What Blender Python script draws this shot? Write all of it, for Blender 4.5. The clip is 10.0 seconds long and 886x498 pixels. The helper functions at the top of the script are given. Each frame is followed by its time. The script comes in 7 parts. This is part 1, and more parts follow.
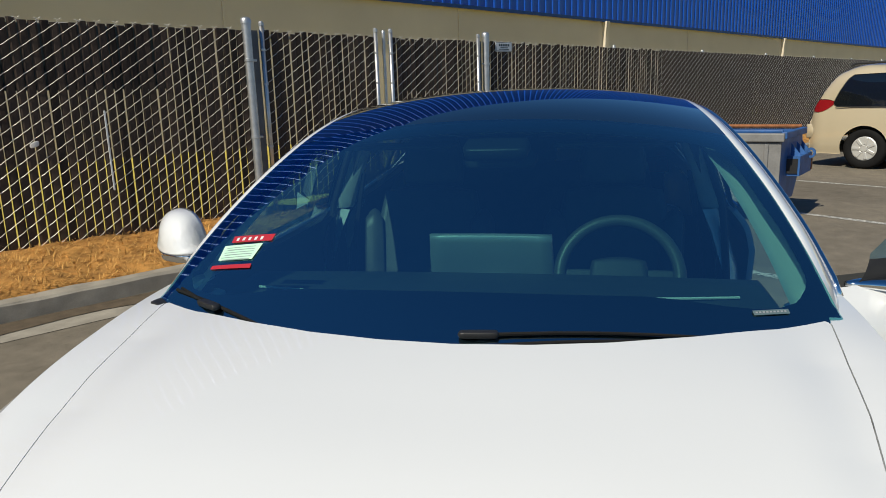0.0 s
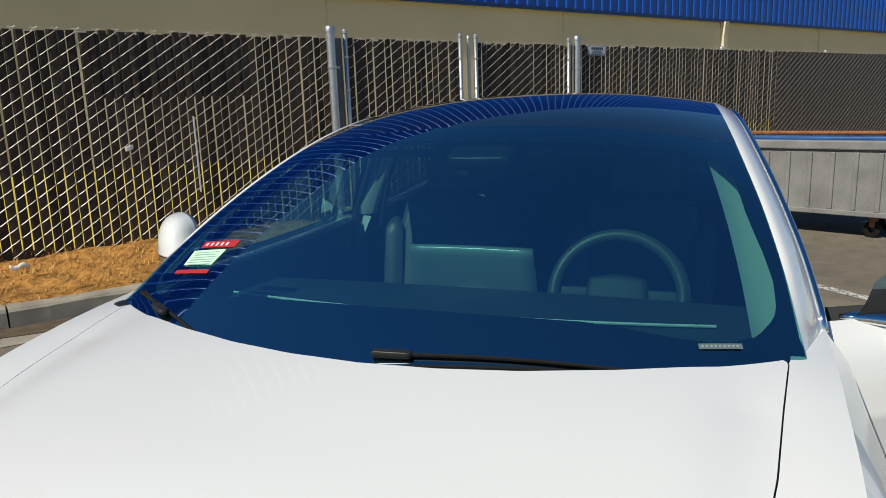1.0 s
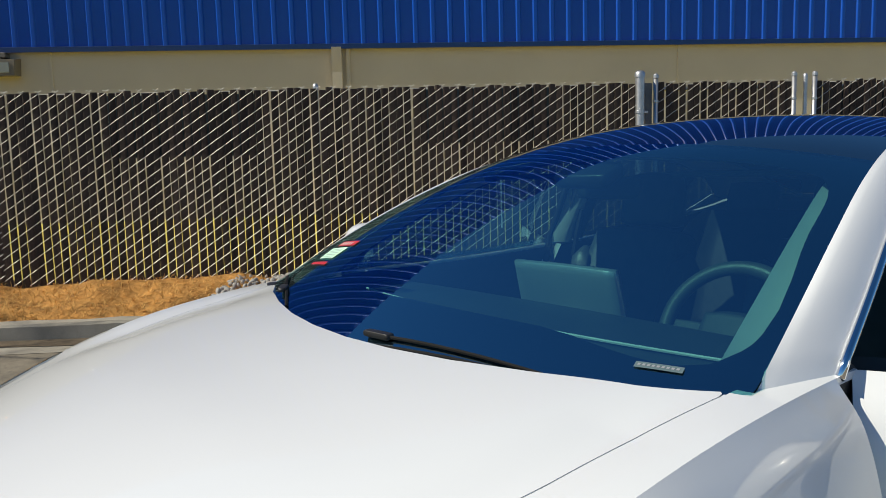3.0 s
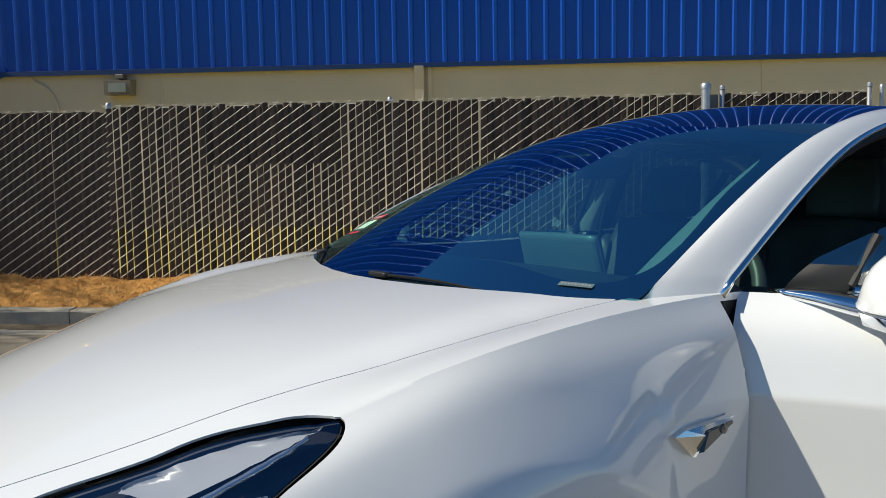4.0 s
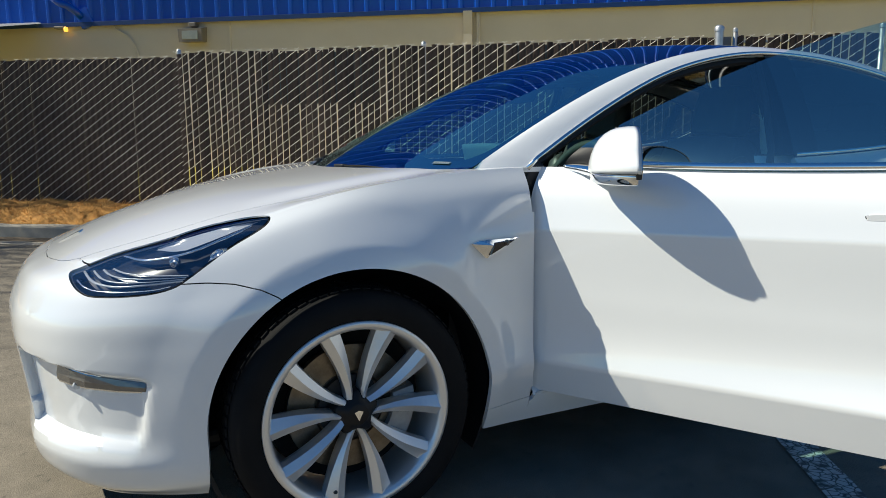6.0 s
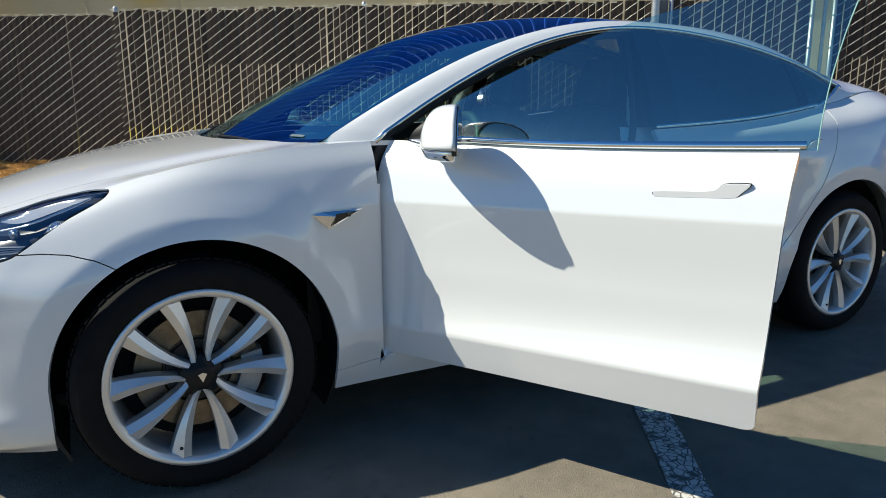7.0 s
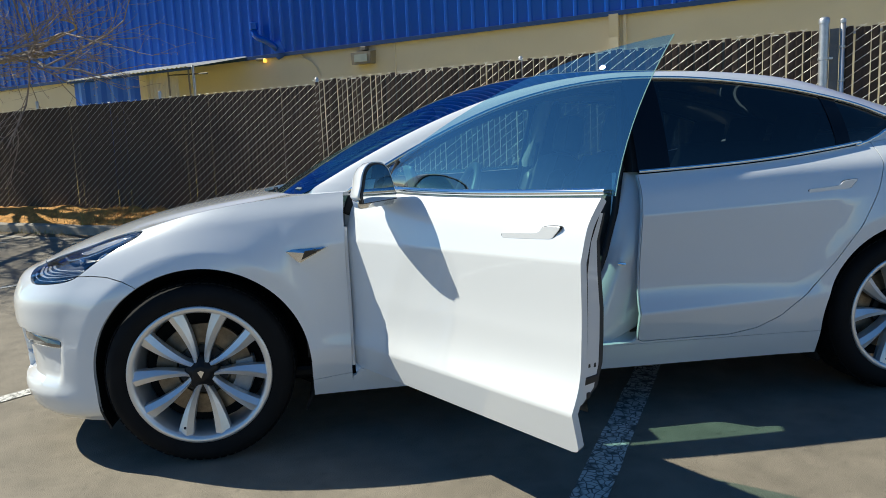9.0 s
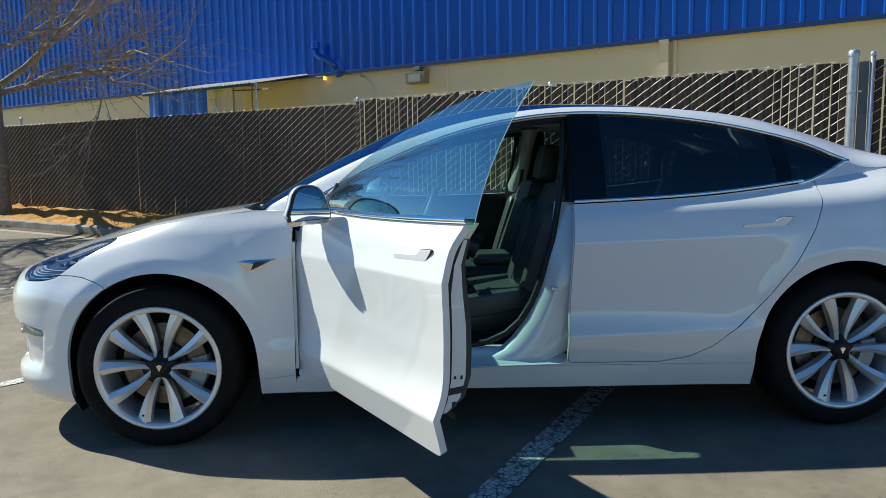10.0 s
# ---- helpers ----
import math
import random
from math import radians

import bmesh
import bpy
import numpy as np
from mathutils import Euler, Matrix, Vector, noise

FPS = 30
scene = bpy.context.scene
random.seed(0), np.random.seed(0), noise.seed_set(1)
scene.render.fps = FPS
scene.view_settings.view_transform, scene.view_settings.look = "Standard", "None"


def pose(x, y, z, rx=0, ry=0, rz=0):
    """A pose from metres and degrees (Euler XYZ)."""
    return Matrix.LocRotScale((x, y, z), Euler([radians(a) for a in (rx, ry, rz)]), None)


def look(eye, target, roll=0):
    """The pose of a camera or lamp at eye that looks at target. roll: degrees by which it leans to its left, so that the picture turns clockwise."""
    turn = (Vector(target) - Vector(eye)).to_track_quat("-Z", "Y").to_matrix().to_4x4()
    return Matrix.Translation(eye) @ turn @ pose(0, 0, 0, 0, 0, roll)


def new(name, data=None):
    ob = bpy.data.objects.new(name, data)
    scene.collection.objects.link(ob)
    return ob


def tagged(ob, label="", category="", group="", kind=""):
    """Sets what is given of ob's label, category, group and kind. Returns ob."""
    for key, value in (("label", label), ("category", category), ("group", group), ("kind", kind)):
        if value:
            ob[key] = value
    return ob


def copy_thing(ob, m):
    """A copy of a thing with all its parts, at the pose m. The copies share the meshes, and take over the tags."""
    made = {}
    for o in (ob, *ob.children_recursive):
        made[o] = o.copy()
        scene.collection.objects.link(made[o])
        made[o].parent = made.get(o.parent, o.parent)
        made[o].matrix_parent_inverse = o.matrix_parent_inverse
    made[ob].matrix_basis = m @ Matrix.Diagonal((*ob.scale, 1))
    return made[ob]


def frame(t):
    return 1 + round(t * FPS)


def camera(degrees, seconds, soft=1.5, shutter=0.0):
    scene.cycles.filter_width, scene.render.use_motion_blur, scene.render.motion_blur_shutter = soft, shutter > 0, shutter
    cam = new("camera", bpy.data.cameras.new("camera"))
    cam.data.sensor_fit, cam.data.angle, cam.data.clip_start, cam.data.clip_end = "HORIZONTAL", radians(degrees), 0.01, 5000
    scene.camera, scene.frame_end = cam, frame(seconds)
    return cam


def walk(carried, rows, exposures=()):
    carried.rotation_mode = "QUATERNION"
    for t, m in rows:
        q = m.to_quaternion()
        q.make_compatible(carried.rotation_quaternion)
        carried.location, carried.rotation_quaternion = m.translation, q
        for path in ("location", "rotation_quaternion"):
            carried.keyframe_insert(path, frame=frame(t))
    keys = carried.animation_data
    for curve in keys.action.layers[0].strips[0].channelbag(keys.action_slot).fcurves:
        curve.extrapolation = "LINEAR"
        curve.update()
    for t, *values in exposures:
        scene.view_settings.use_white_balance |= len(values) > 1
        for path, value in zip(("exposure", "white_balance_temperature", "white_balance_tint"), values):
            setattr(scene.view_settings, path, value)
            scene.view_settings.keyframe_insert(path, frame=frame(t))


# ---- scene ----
cam = camera(65.0, 10.0, soft=0.62)
PATH = [
    (0, (-1.06, -0.24, 1.424), (0.856, 0.144, 0.997), -1.8),
    (0.5, (-0.972, -0.404, 1.405), (0.912, 0.118, 0.986), -0.9),
    (1, (-0.882, -0.584, 1.413), (0.949, 0.112, 1.011), -2.0),
    (1.5, (-0.841, -0.826, 1.384), (0.882, 0.124, 1.027), -1.8),
    (2, (-0.763, -1.033, 1.343), (0.85, 0.093, 0.983), -2.4),
    (2.5, (-0.635, -1.159, 1.316), (0.881, 0.102, 0.982), -2.2),
    (3, (-0.542, -1.234, 1.291), (0.713, 0.308, 1.072), -1.6),
    (3.2, (-0.495, -1.279, 1.253), (0.685, 0.327, 1.078), -1.2),
    (4.3, (-0.599, -1.787, 1.139), (0.448, -0.09, 0.98), -1.0),
    (4.5, (-0.638, -1.88, 1.128), (0.439, -0.204, 0.961), -0.6),
    (5, (-0.7, -2.075, 1.121), (0.275, -0.336, 0.963), -0.7),
    (5.2, (-0.71, -2.183, 1.098), (0.226, -0.423, 0.932), -0.7),
    (6.3, (-0.482, -2.647, 1.036), (0.386, -0.878, 0.692), -0.4),
    (6.5, (-0.431, -2.688, 1.045), (0.484, -0.948, 0.681), -0.7),
    (7, (-0.266, -2.824, 1.087), (0.655, -1.099, 0.669), -0.3),
    (7.5, (-0.12, -3.054, 1.135), (0.719, -1.274, 0.779), -1.5),
    (8, (0.046, -3.212, 1.134), (0.729, -1.361, 0.805), -0.6),
    (8.5, (0.284, -3.301, 1.086), (0.755, -1.386, 0.753), 0.3),
    (9, (0.531, -3.456, 1.102), (0.823, -1.497, 0.822), -2.6),
    (9.5, (0.76, -3.631, 1.124), (0.849, -1.646, 0.897), -1.5),
    (10, (1.018, -3.716, 1.123), (1.121, -1.731, 0.897), -0.7),
]
walk(cam, [(t, look(eye, target, roll)) for t, eye, target, roll in PATH],
     exposures=[(0, 0.0, 6260, 8), (3.0, 0.14, 6240, 8), (5.0, 0.20, 6120, 7), (6.5, 0.50, 6100, 6), (8.5, 0.56, 6020, 6), (10.0, 0.62, 5850, 3)])

# ---- light ----
SUN = Vector((-0.895, 0.47, 1.0)).normalized()
world = bpy.data.worlds.new("sky")
scene.world = world
world.use_nodes = True
sky = world.node_tree.nodes.new("ShaderNodeTexSky")
sky.sky_type, sky.sun_disc = "NISHITA", False
sky.sun_elevation = math.asin(SUN.z)
sky.sun_rotation = math.atan2(SUN.x, SUN.y)
sky.air_density, sky.dust_density, sky.ozone_density = 1.0, 0.0, 5.0
deep = world.node_tree.nodes.new("ShaderNodeHueSaturation")
deep.inputs["Saturation"].default_value = 1.2
world.node_tree.links.new(sky.outputs[0], deep.inputs["Color"])
world.node_tree.links.new(deep.outputs[0], world.node_tree.nodes["Background"].inputs[0])
world.node_tree.nodes["Background"].inputs[1].default_value = 0.066
sun = new("sun", bpy.data.lights.new("sun", "SUN"))
sun.data.energy, sun.data.angle, sun.data.color = 4.95, radians(0.53), (1.0, 0.895, 0.71)
sun.matrix_world = look(SUN * 30, (0, 0, 0))

# ---- materials ----
def node_mat(name):
    m = bpy.data.materials.new(name)
    m.use_nodes = True
    return m, m.node_tree.nodes, m.node_tree.links, m.node_tree.nodes["Principled BSDF"]


def plain(name, color, rough=0.5, metal=0.0, coat=0.0, spec=0.5, vary=0.12, scale=6.0, bump=0.0, fine=60.0, trans=0.0):
    """A surface with soft large stains, a fine grain and an optional relief."""
    m, n, l, b = node_mat(name)
    geo = n.new("ShaderNodeNewGeometry")
    big, small = n.new("ShaderNodeTexNoise"), n.new("ShaderNodeTexNoise")
    for t, s, d in ((big, scale, 4.0), (small, fine, 3.0)):
        t.inputs["Scale"].default_value, t.inputs["Detail"].default_value = s, d
        l.new(geo.outputs["Position"], t.inputs["Vector"])
    add = n.new("ShaderNodeMath")
    add.operation = "MULTIPLY_ADD"
    l.new(small.outputs["Fac"], add.inputs[0])
    add.inputs[1].default_value = 0.35
    l.new(big.outputs["Fac"], add.inputs[2])
    ramp = n.new("ShaderNodeMapRange")
    l.new(add.outputs[0], ramp.inputs["Value"])
    ramp.inputs["From Min"].default_value, ramp.inputs["From Max"].default_value = 0.4, 1.0
    ramp.inputs["To Min"].default_value, ramp.inputs["To Max"].default_value = 1 - vary, 1 + vary
    mul = n.new("ShaderNodeVectorMath")
    mul.operation = "SCALE"
    mul.inputs[0].default_value = color
    l.new(ramp.outputs[0], mul.inputs["Scale"])
    l.new(mul.outputs[0], b.inputs["Base Color"])
    b.inputs["Roughness"].default_value, b.inputs["Metallic"].default_value = rough, metal
    b.inputs["Coat Weight"].default_value, b.inputs["Coat Roughness"].default_value = coat, 0.03
    b.inputs["Specular IOR Level"].default_value = spec
    if bump:
        bp = n.new("ShaderNodeBump")
        bp.inputs["Strength"].default_value, bp.inputs["Distance"].default_value = 1.0, bump
        l.new(add.outputs[0], bp.inputs["Height"])
        l.new(bp.outputs[0], b.inputs["Normal"])
    return m


def glass(name, tint, body=(0.02, 0.03, 0.03), solid=0.0, gloss=1.0, face=0.08, grow=5.0):
    """A thin pane: mirror gloss that grows from face-on to grazing, over a tinted see-through sheet."""
    m, n, l, b = node_mat(name)
    out = n["Material Output"]
    n.remove(b)
    clear, shine, mix = n.new("ShaderNodeBsdfTransparent"), n.new("ShaderNodeBsdfGlossy"), n.new("ShaderNodeMixShader")
    clear.inputs[0].default_value = (*tint, 1)
    shine.inputs["Roughness"].default_value, shine.inputs[0].default_value = 0.0, (*(gloss if isinstance(gloss, tuple) else (gloss, gloss, gloss)), 1)
    facing, power, fres = n.new("ShaderNodeLayerWeight"), n.new("ShaderNodeMath"), n.new("ShaderNodeMath")
    facing.inputs[0].default_value = 0.5
    power.operation, fres.operation = "POWER", "MULTIPLY_ADD"
    power.inputs[1].default_value = grow
    fres.inputs[1].default_value, fres.inputs[2].default_value = 1 - face, face
    l.new(facing.outputs["Facing"], power.inputs[0])
    l.new(power.outputs[0], fres.inputs[0])
    base = clear.outputs[0]
    if solid:
        dark, inner = n.new("ShaderNodeBsdfDiffuse"), n.new("ShaderNodeMixShader")
        dark.inputs[0].default_value = (*body, 1)
        inner.inputs[0].default_value = solid
        l.new(clear.outputs[0], inner.inputs[1])
        l.new(dark.outputs[0], inner.inputs[2])
        base = inner.outputs[0]
    l.new(fres.outputs[0], mix.inputs[0])
    l.new(base, mix.inputs[1])
    l.new(shine.outputs[0], mix.inputs[2])
    l.new(mix.outputs[0], out.inputs[0])
    return m


# ---- modelling helpers ----
def mesh_of(name, verts, faces, smooth=False):
    me = bpy.data.meshes.new(name)
    me.from_pydata([tuple(map(float, v)) for v in verts], [], [tuple(map(int, f)) for f in faces])
    if smooth:
        me.polygons.foreach_set("use_smooth", [True] * len(me.polygons))
    me.update()
    return me


def solid(name, me, mat, parent=None, label="", m=None):
    """Links a mesh as one object, under a thing or on its own."""
    ob = new(name, me)
    if mat is not None and not me.materials:
        me.materials.append(mat)
    if parent is not None:
        ob.parent = parent
    if m is not None:
        ob.matrix_basis = m
    return tagged(ob, label)


def part(name, bm, mat, parent=None, label="", smooth=False, m=None):
    me = bpy.data.meshes.new(name)
    bmesh.ops.recalc_face_normals(bm, faces=bm.faces[:])
    bm.to_mesh(me)
    bm.free()
    if smooth:
        me.polygons.foreach_set("use_smooth", [True] * len(me.polygons))
    return solid(name, me, mat, parent, label, m)


def thing(name, label, category, group="", m=None, kind=""):
    ob = tagged(new(name), label, category, group, kind)
    ob.empty_display_size = 0.1
    if m is not None:
        ob.matrix_basis = m
    return ob


def add_box(bm, c, s, bevel=0.0, m=None, seg=2):
    r = bmesh.ops.create_cube(bm, size=1.0, matrix=(m or Matrix()) @ Matrix.Translation(c) @ Matrix.Diagonal((*s, 1)))
    if bevel:
        es = list({e for v in r["verts"] for e in v.link_edges})
        bmesh.ops.bevel(bm, geom=es, offset=bevel, segments=seg, affect="EDGES", profile=0.5)
    return bm


def box(c, s, bevel=0.0, m=None, seg=2):
    return add_box(bmesh.new(), c, s, bevel, m, seg)


def add_tube(bm, pts, r, n=8, r_end=None, cap=True):
    """A round bar along a line of points, tapering from r to r_end."""
    pts = [Vector(p) for p in pts]
    rings = []
    for i, p in enumerate(pts):
        d = (pts[min(i + 1, len(pts) - 1)] - pts[max(i - 1, 0)]).normalized()
        a = d.orthogonal().normalized() if i == 0 else (side - d * side.dot(d)).normalized()
        side = a
        b = d.cross(a)
        rr = r if r_end is None else r + (r_end - r) * i / max(1, len(pts) - 1)
        rings.append([bm.verts.new(p + (a * math.cos(t) + b * math.sin(t)) * rr) for t in [2 * math.pi * k / n for k in range(n)]])
    for q, w in zip(rings, rings[1:]):
        for k in range(n):
            bm.faces.new((q[k], q[(k + 1) % n], w[(k + 1) % n], w[k]))
    if cap:
        bm.faces.new(rings[0][::-1])
        bm.faces.new(rings[-1])
    return bm


def tube(pts, r, n=8, r_end=None):
    return add_tube(bmesh.new(), pts, r, n, r_end)


def lathe(profile, n=48, axis="y"):
    """Turns a list of (radius, along) round the axis."""
    bm, rings = bmesh.new(), []
    for r, a in profile:
        ring = []
        for k in range(n):
            t = 2 * math.pi * k / n
            c, s = r * math.cos(t), r * math.sin(t)
            ring.append(bm.verts.new((c, a, s) if axis == "y" else (c, s, a)))
        rings.append(ring)
    for q, w in zip(rings, rings[1:]):
        for k in range(n):
            bm.faces.new((q[k], q[(k + 1) % n], w[(k + 1) % n], w[k]))
    return bm


def pillow(s, e=0.35, n=14, shape=None):
    """A soft rounded block of half sizes s; shape(v) bends it."""
    bm = bmesh.new()
    bmesh.ops.create_cube(bm, size=2.0)
    bmesh.ops.subdivide_edges(bm, edges=bm.edges[:], cuts=n - 1, use_grid_fill=True)
    for v in bm.verts:
        p = v.co
        q = p.normalized() * max(abs(p.x), abs(p.y), abs(p.z))
        v.co = p.lerp(q, e)
        v.co = Vector((v.co.x * s[0], v.co.y * s[1], v.co.z * s[2]))
        if shape:
            v.co = Vector(shape(v.co))
    return bm


def curve_fn(pts):
    """A smooth line through points by its first number: returns f(x) for the others."""
    a = np.array(pts, float)
    x, y = a[:, 0], a[:, 1:]
    h = np.diff(x)[:, None]
    d = np.diff(y, axis=0) / h
    g = np.zeros_like(y)
    g[1:-1] = (d[:-1] * h[1:] + d[1:] * h[:-1]) / (h[1:] + h[:-1])
    g[0], g[-1] = d[0], d[-1]
    g[1:-1] = np.where(d[:-1] * d[1:] <= 0, g[1:-1] * 0.25, g[1:-1])

    def f(q):
        q = np.clip(np.asarray(q, float), x[0], x[-1])
        i = np.clip(np.searchsorted(x, q, side="right") - 1, 0, len(x) - 2)
        hh = (x[i + 1] - x[i])
        t = ((q - x[i]) / hh)[..., None]
        hh = hh[..., None]
        return (2 * t**3 - 3 * t**2 + 1) * y[i] + (t**3 - 2 * t**2 + t) * hh * g[i] + (3 * t**2 - 2 * t**3) * y[i + 1] + (t**3 - t**2) * hh * g[i + 1]

    return f


def rounded(pts, n=6):
    """A closed outline smoothed through its corners (Catmull-Rom)."""
    a = np.array(pts, float)
    out = []
    for i in range(len(a)):
        p0, p1, p2, p3 = a[i - 1], a[i], a[(i + 1) % len(a)], a[(i + 2) % len(a)]
        for t in np.linspace(0, 1, n, endpoint=False):
            out.append(0.5 * (2 * p1 + (p2 - p0) * t + (2 * p0 - 5 * p1 + 4 * p2 - p3) * t**2 + (3 * p1 - p0 - 3 * p2 + p3) * t**3))
    return np.array(out)


def outline_dist(poly, p):
    """Signed distance of points p to a closed outline: negative inside."""
    poly, p = np.asarray(poly, float), np.asarray(p, float)
    best, inside = np.full(len(p), 1e9), np.zeros(len(p), bool)
    for a, b in zip(poly, np.roll(poly, -1, axis=0)):
        ab, ap = b - a, p - a
        t = np.clip((ap @ ab) / max(ab @ ab, 1e-12), 0, 1)
        best = np.minimum(best, np.hypot(*(ap - t[:, None] * ab).T))
        cross = ((a[1] > p[:, 1]) != (b[1] > p[:, 1])) & (p[:, 0] < (b[0] - a[0]) * (p[:, 1] - a[1]) / ((b[1] - a[1]) or 1e-12) + a[0])
        inside ^= cross
    return np.where(inside, -best, best)


def grid_faces(nu, nv):
    return [(i * nv + j, (i + 1) * nv + j, (i + 1) * nv + j + 1, i * nv + j + 1) for i in range(nu - 1) for j in range(nv - 1)]


def clip(verts, faces, f, gap=0.0):
    """Cuts a sheet along f = 0: the pieces with f < -gap and with f > gap."""
    verts = np.asarray(verts, float)
    vals = f(verts)
    res = []
    for sign in (1, -1):
        g = sign * vals + gap
        out_v, out_f, at, cut = [], [], {}, {}
        for face in faces:
            s = g[list(face)]
            if (s >= 0).all():
                continue
            loop = []
            for k, i in enumerate(face):
                j = face[(k + 1) % len(face)]
                if g[i] < 0:
                    if i not in at:
                        at[i] = len(out_v)
                        out_v.append(verts[i])
                    loop.append(at[i])
                if (g[i] < 0) != (g[j] < 0):
                    key = (min(i, j), max(i, j))
                    if key not in cut:
                        t = g[key[0]] / (g[key[0]] - g[key[1]])
                        cut[key] = len(out_v)
                        out_v.append(verts[key[0]] * (1 - t) + verts[key[1]] * t)
                    loop.append(cut[key])
            if len(loop) > 2:
                out_f.append(tuple(loop))
        res.append((np.array(out_v).reshape(-1, 3), out_f))
    return res


def join(*sheets):
    v, f, n = [], [], 0
    for a, b in sheets:
        v.append(np.asarray(a, float).reshape(-1, 3))
        f += [tuple(i + n for i in q) for q in b]
        n += len(a)
    return np.concatenate(v), f


def mirror(sheet):
    v, f = sheet
    return np.asarray(v) * (1, -1, 1), [q[::-1] for q in f]


def panel(name, sheet, mat, parent, label="", lip=0.014, inward=None, m=None, smooth=True):
    """A sheet of car skin with its edge folded inwards."""
    v, f = sheet
    bm = bmesh.new()
    vs = [bm.verts.new(p) for p in v]
    for q in f:
        q = [vs[i] for i in dict.fromkeys(q)]
        if len(q) > 2:
            try:
                bm.faces.new(q)
            except ValueError:
                pass
    bmesh.ops.remove_doubles(bm, verts=bm.verts[:], dist=0.0004)
    bmesh.ops.delete(bm, geom=[v for v in bm.verts if not v.link_faces], context="VERTS")
    bm.normal_update()
    if lip:
        rim = [e for e in bm.edges if e.is_boundary]
        nrm = {v: v.normal.copy() for e in rim for v in e.verts}
        if inward is not None:
            for k in nrm:
                if nrm[k].dot(Vector(inward(k.co))) > 0:
                    nrm[k] = -nrm[k]
                nrm[k] = -nrm[k]
        low = {v: bm.verts.new(v.co - nrm[v] * (lip(v.co) if callable(lip) else lip)) for v in nrm}
        for e in rim:
            a, b = e.verts
            fc = bm.faces.new((a, b, low[b], low[a]))
            fc.smooth = False
    me = bpy.data.meshes.new(name)
    bm.to_mesh(me)
    n_low = len(me.polygons)
    bm.free()
    me.polygons.foreach_set("use_smooth", [smooth] * n_low)
    try:
        me.set_sharp_from_angle(angle=radians(40))
    except AttributeError:
        pass
    return solid(name, me, mat, parent, label, m)

# ---- the place's materials ----
def asphalt_mat():
    m, n, l, b = node_mat("asphalt")
    geo = n.new("ShaderNodeNewGeometry")
    mul = []
    for s, d, lo, hi in ((0.35, 5.0, 0.75, 1.25), (5.0, 12.0, 0.72, 1.28), (260.0, 2.0, 0.55, 1.5)):
        t, r = n.new("ShaderNodeTexNoise"), n.new("ShaderNodeMapRange")
        t.inputs["Scale"].default_value, t.inputs["Detail"].default_value = s, d
        t.inputs["Roughness"].default_value = 0.72 if d > 6 else 0.5
        l.new(geo.outputs["Position"], t.inputs["Vector"])
        l.new(t.outputs["Fac"], r.inputs["Value"])
        r.inputs["From Min"].default_value, r.inputs["From Max"].default_value = 0.3, 0.7
        r.inputs["To Min"].default_value, r.inputs["To Max"].default_value = lo, hi
        mul.append((t, r))
    a, c = n.new("ShaderNodeMath"), n.new("ShaderNodeMath")
    a.operation = c.operation = "MULTIPLY"
    l.new(mul[0][1].outputs[0], a.inputs[0])
    l.new(mul[1][1].outputs[0], a.inputs[1])
    l.new(a.outputs[0], c.inputs[0])
    l.new(mul[2][1].outputs[0], c.inputs[1])
    pit, pr, pm = n.new("ShaderNodeTexNoise"), n.new("ShaderNodeMapRange"), n.new("ShaderNodeMath")
    pit.inputs["Scale"].default_value, pit.inputs["Detail"].default_value = 34.0, 3.0
    l.new(geo.outputs["Position"], pit.inputs["Vector"])
    l.new(pit.outputs["Fac"], pr.inputs["Value"])
    pr.inputs["From Min"].default_value, pr.inputs["From Max"].default_value = 0.62, 0.72
    pr.inputs["To Min"].default_value, pr.inputs["To Max"].default_value = 1.0, 0.62
    pm.operation = "MULTIPLY"
    l.new(c.outputs[0], pm.inputs[0])
    l.new(pr.outputs[0], pm.inputs[1])
    c = pm
    sc = n.new("ShaderNodeVectorMath")
    sc.operation = "SCALE"
    sc.inputs[0].default_value = (0.168, 0.146, 0.112)
    l.new(c.outputs[0], sc.inputs["Scale"])
    l.new(sc.outputs[0], b.inputs["Base Color"])
    b.inputs["Roughness"].default_value = 0.85
    bp = n.new("ShaderNodeBump")
    bp.inputs["Strength"].default_value, bp.inputs["Distance"].default_value = 0.6, 0.004
    l.new(mul[2][0].outputs["Fac"], bp.inputs["Height"])
    l.new(bp.outputs[0], b.inputs["Normal"])
    return m


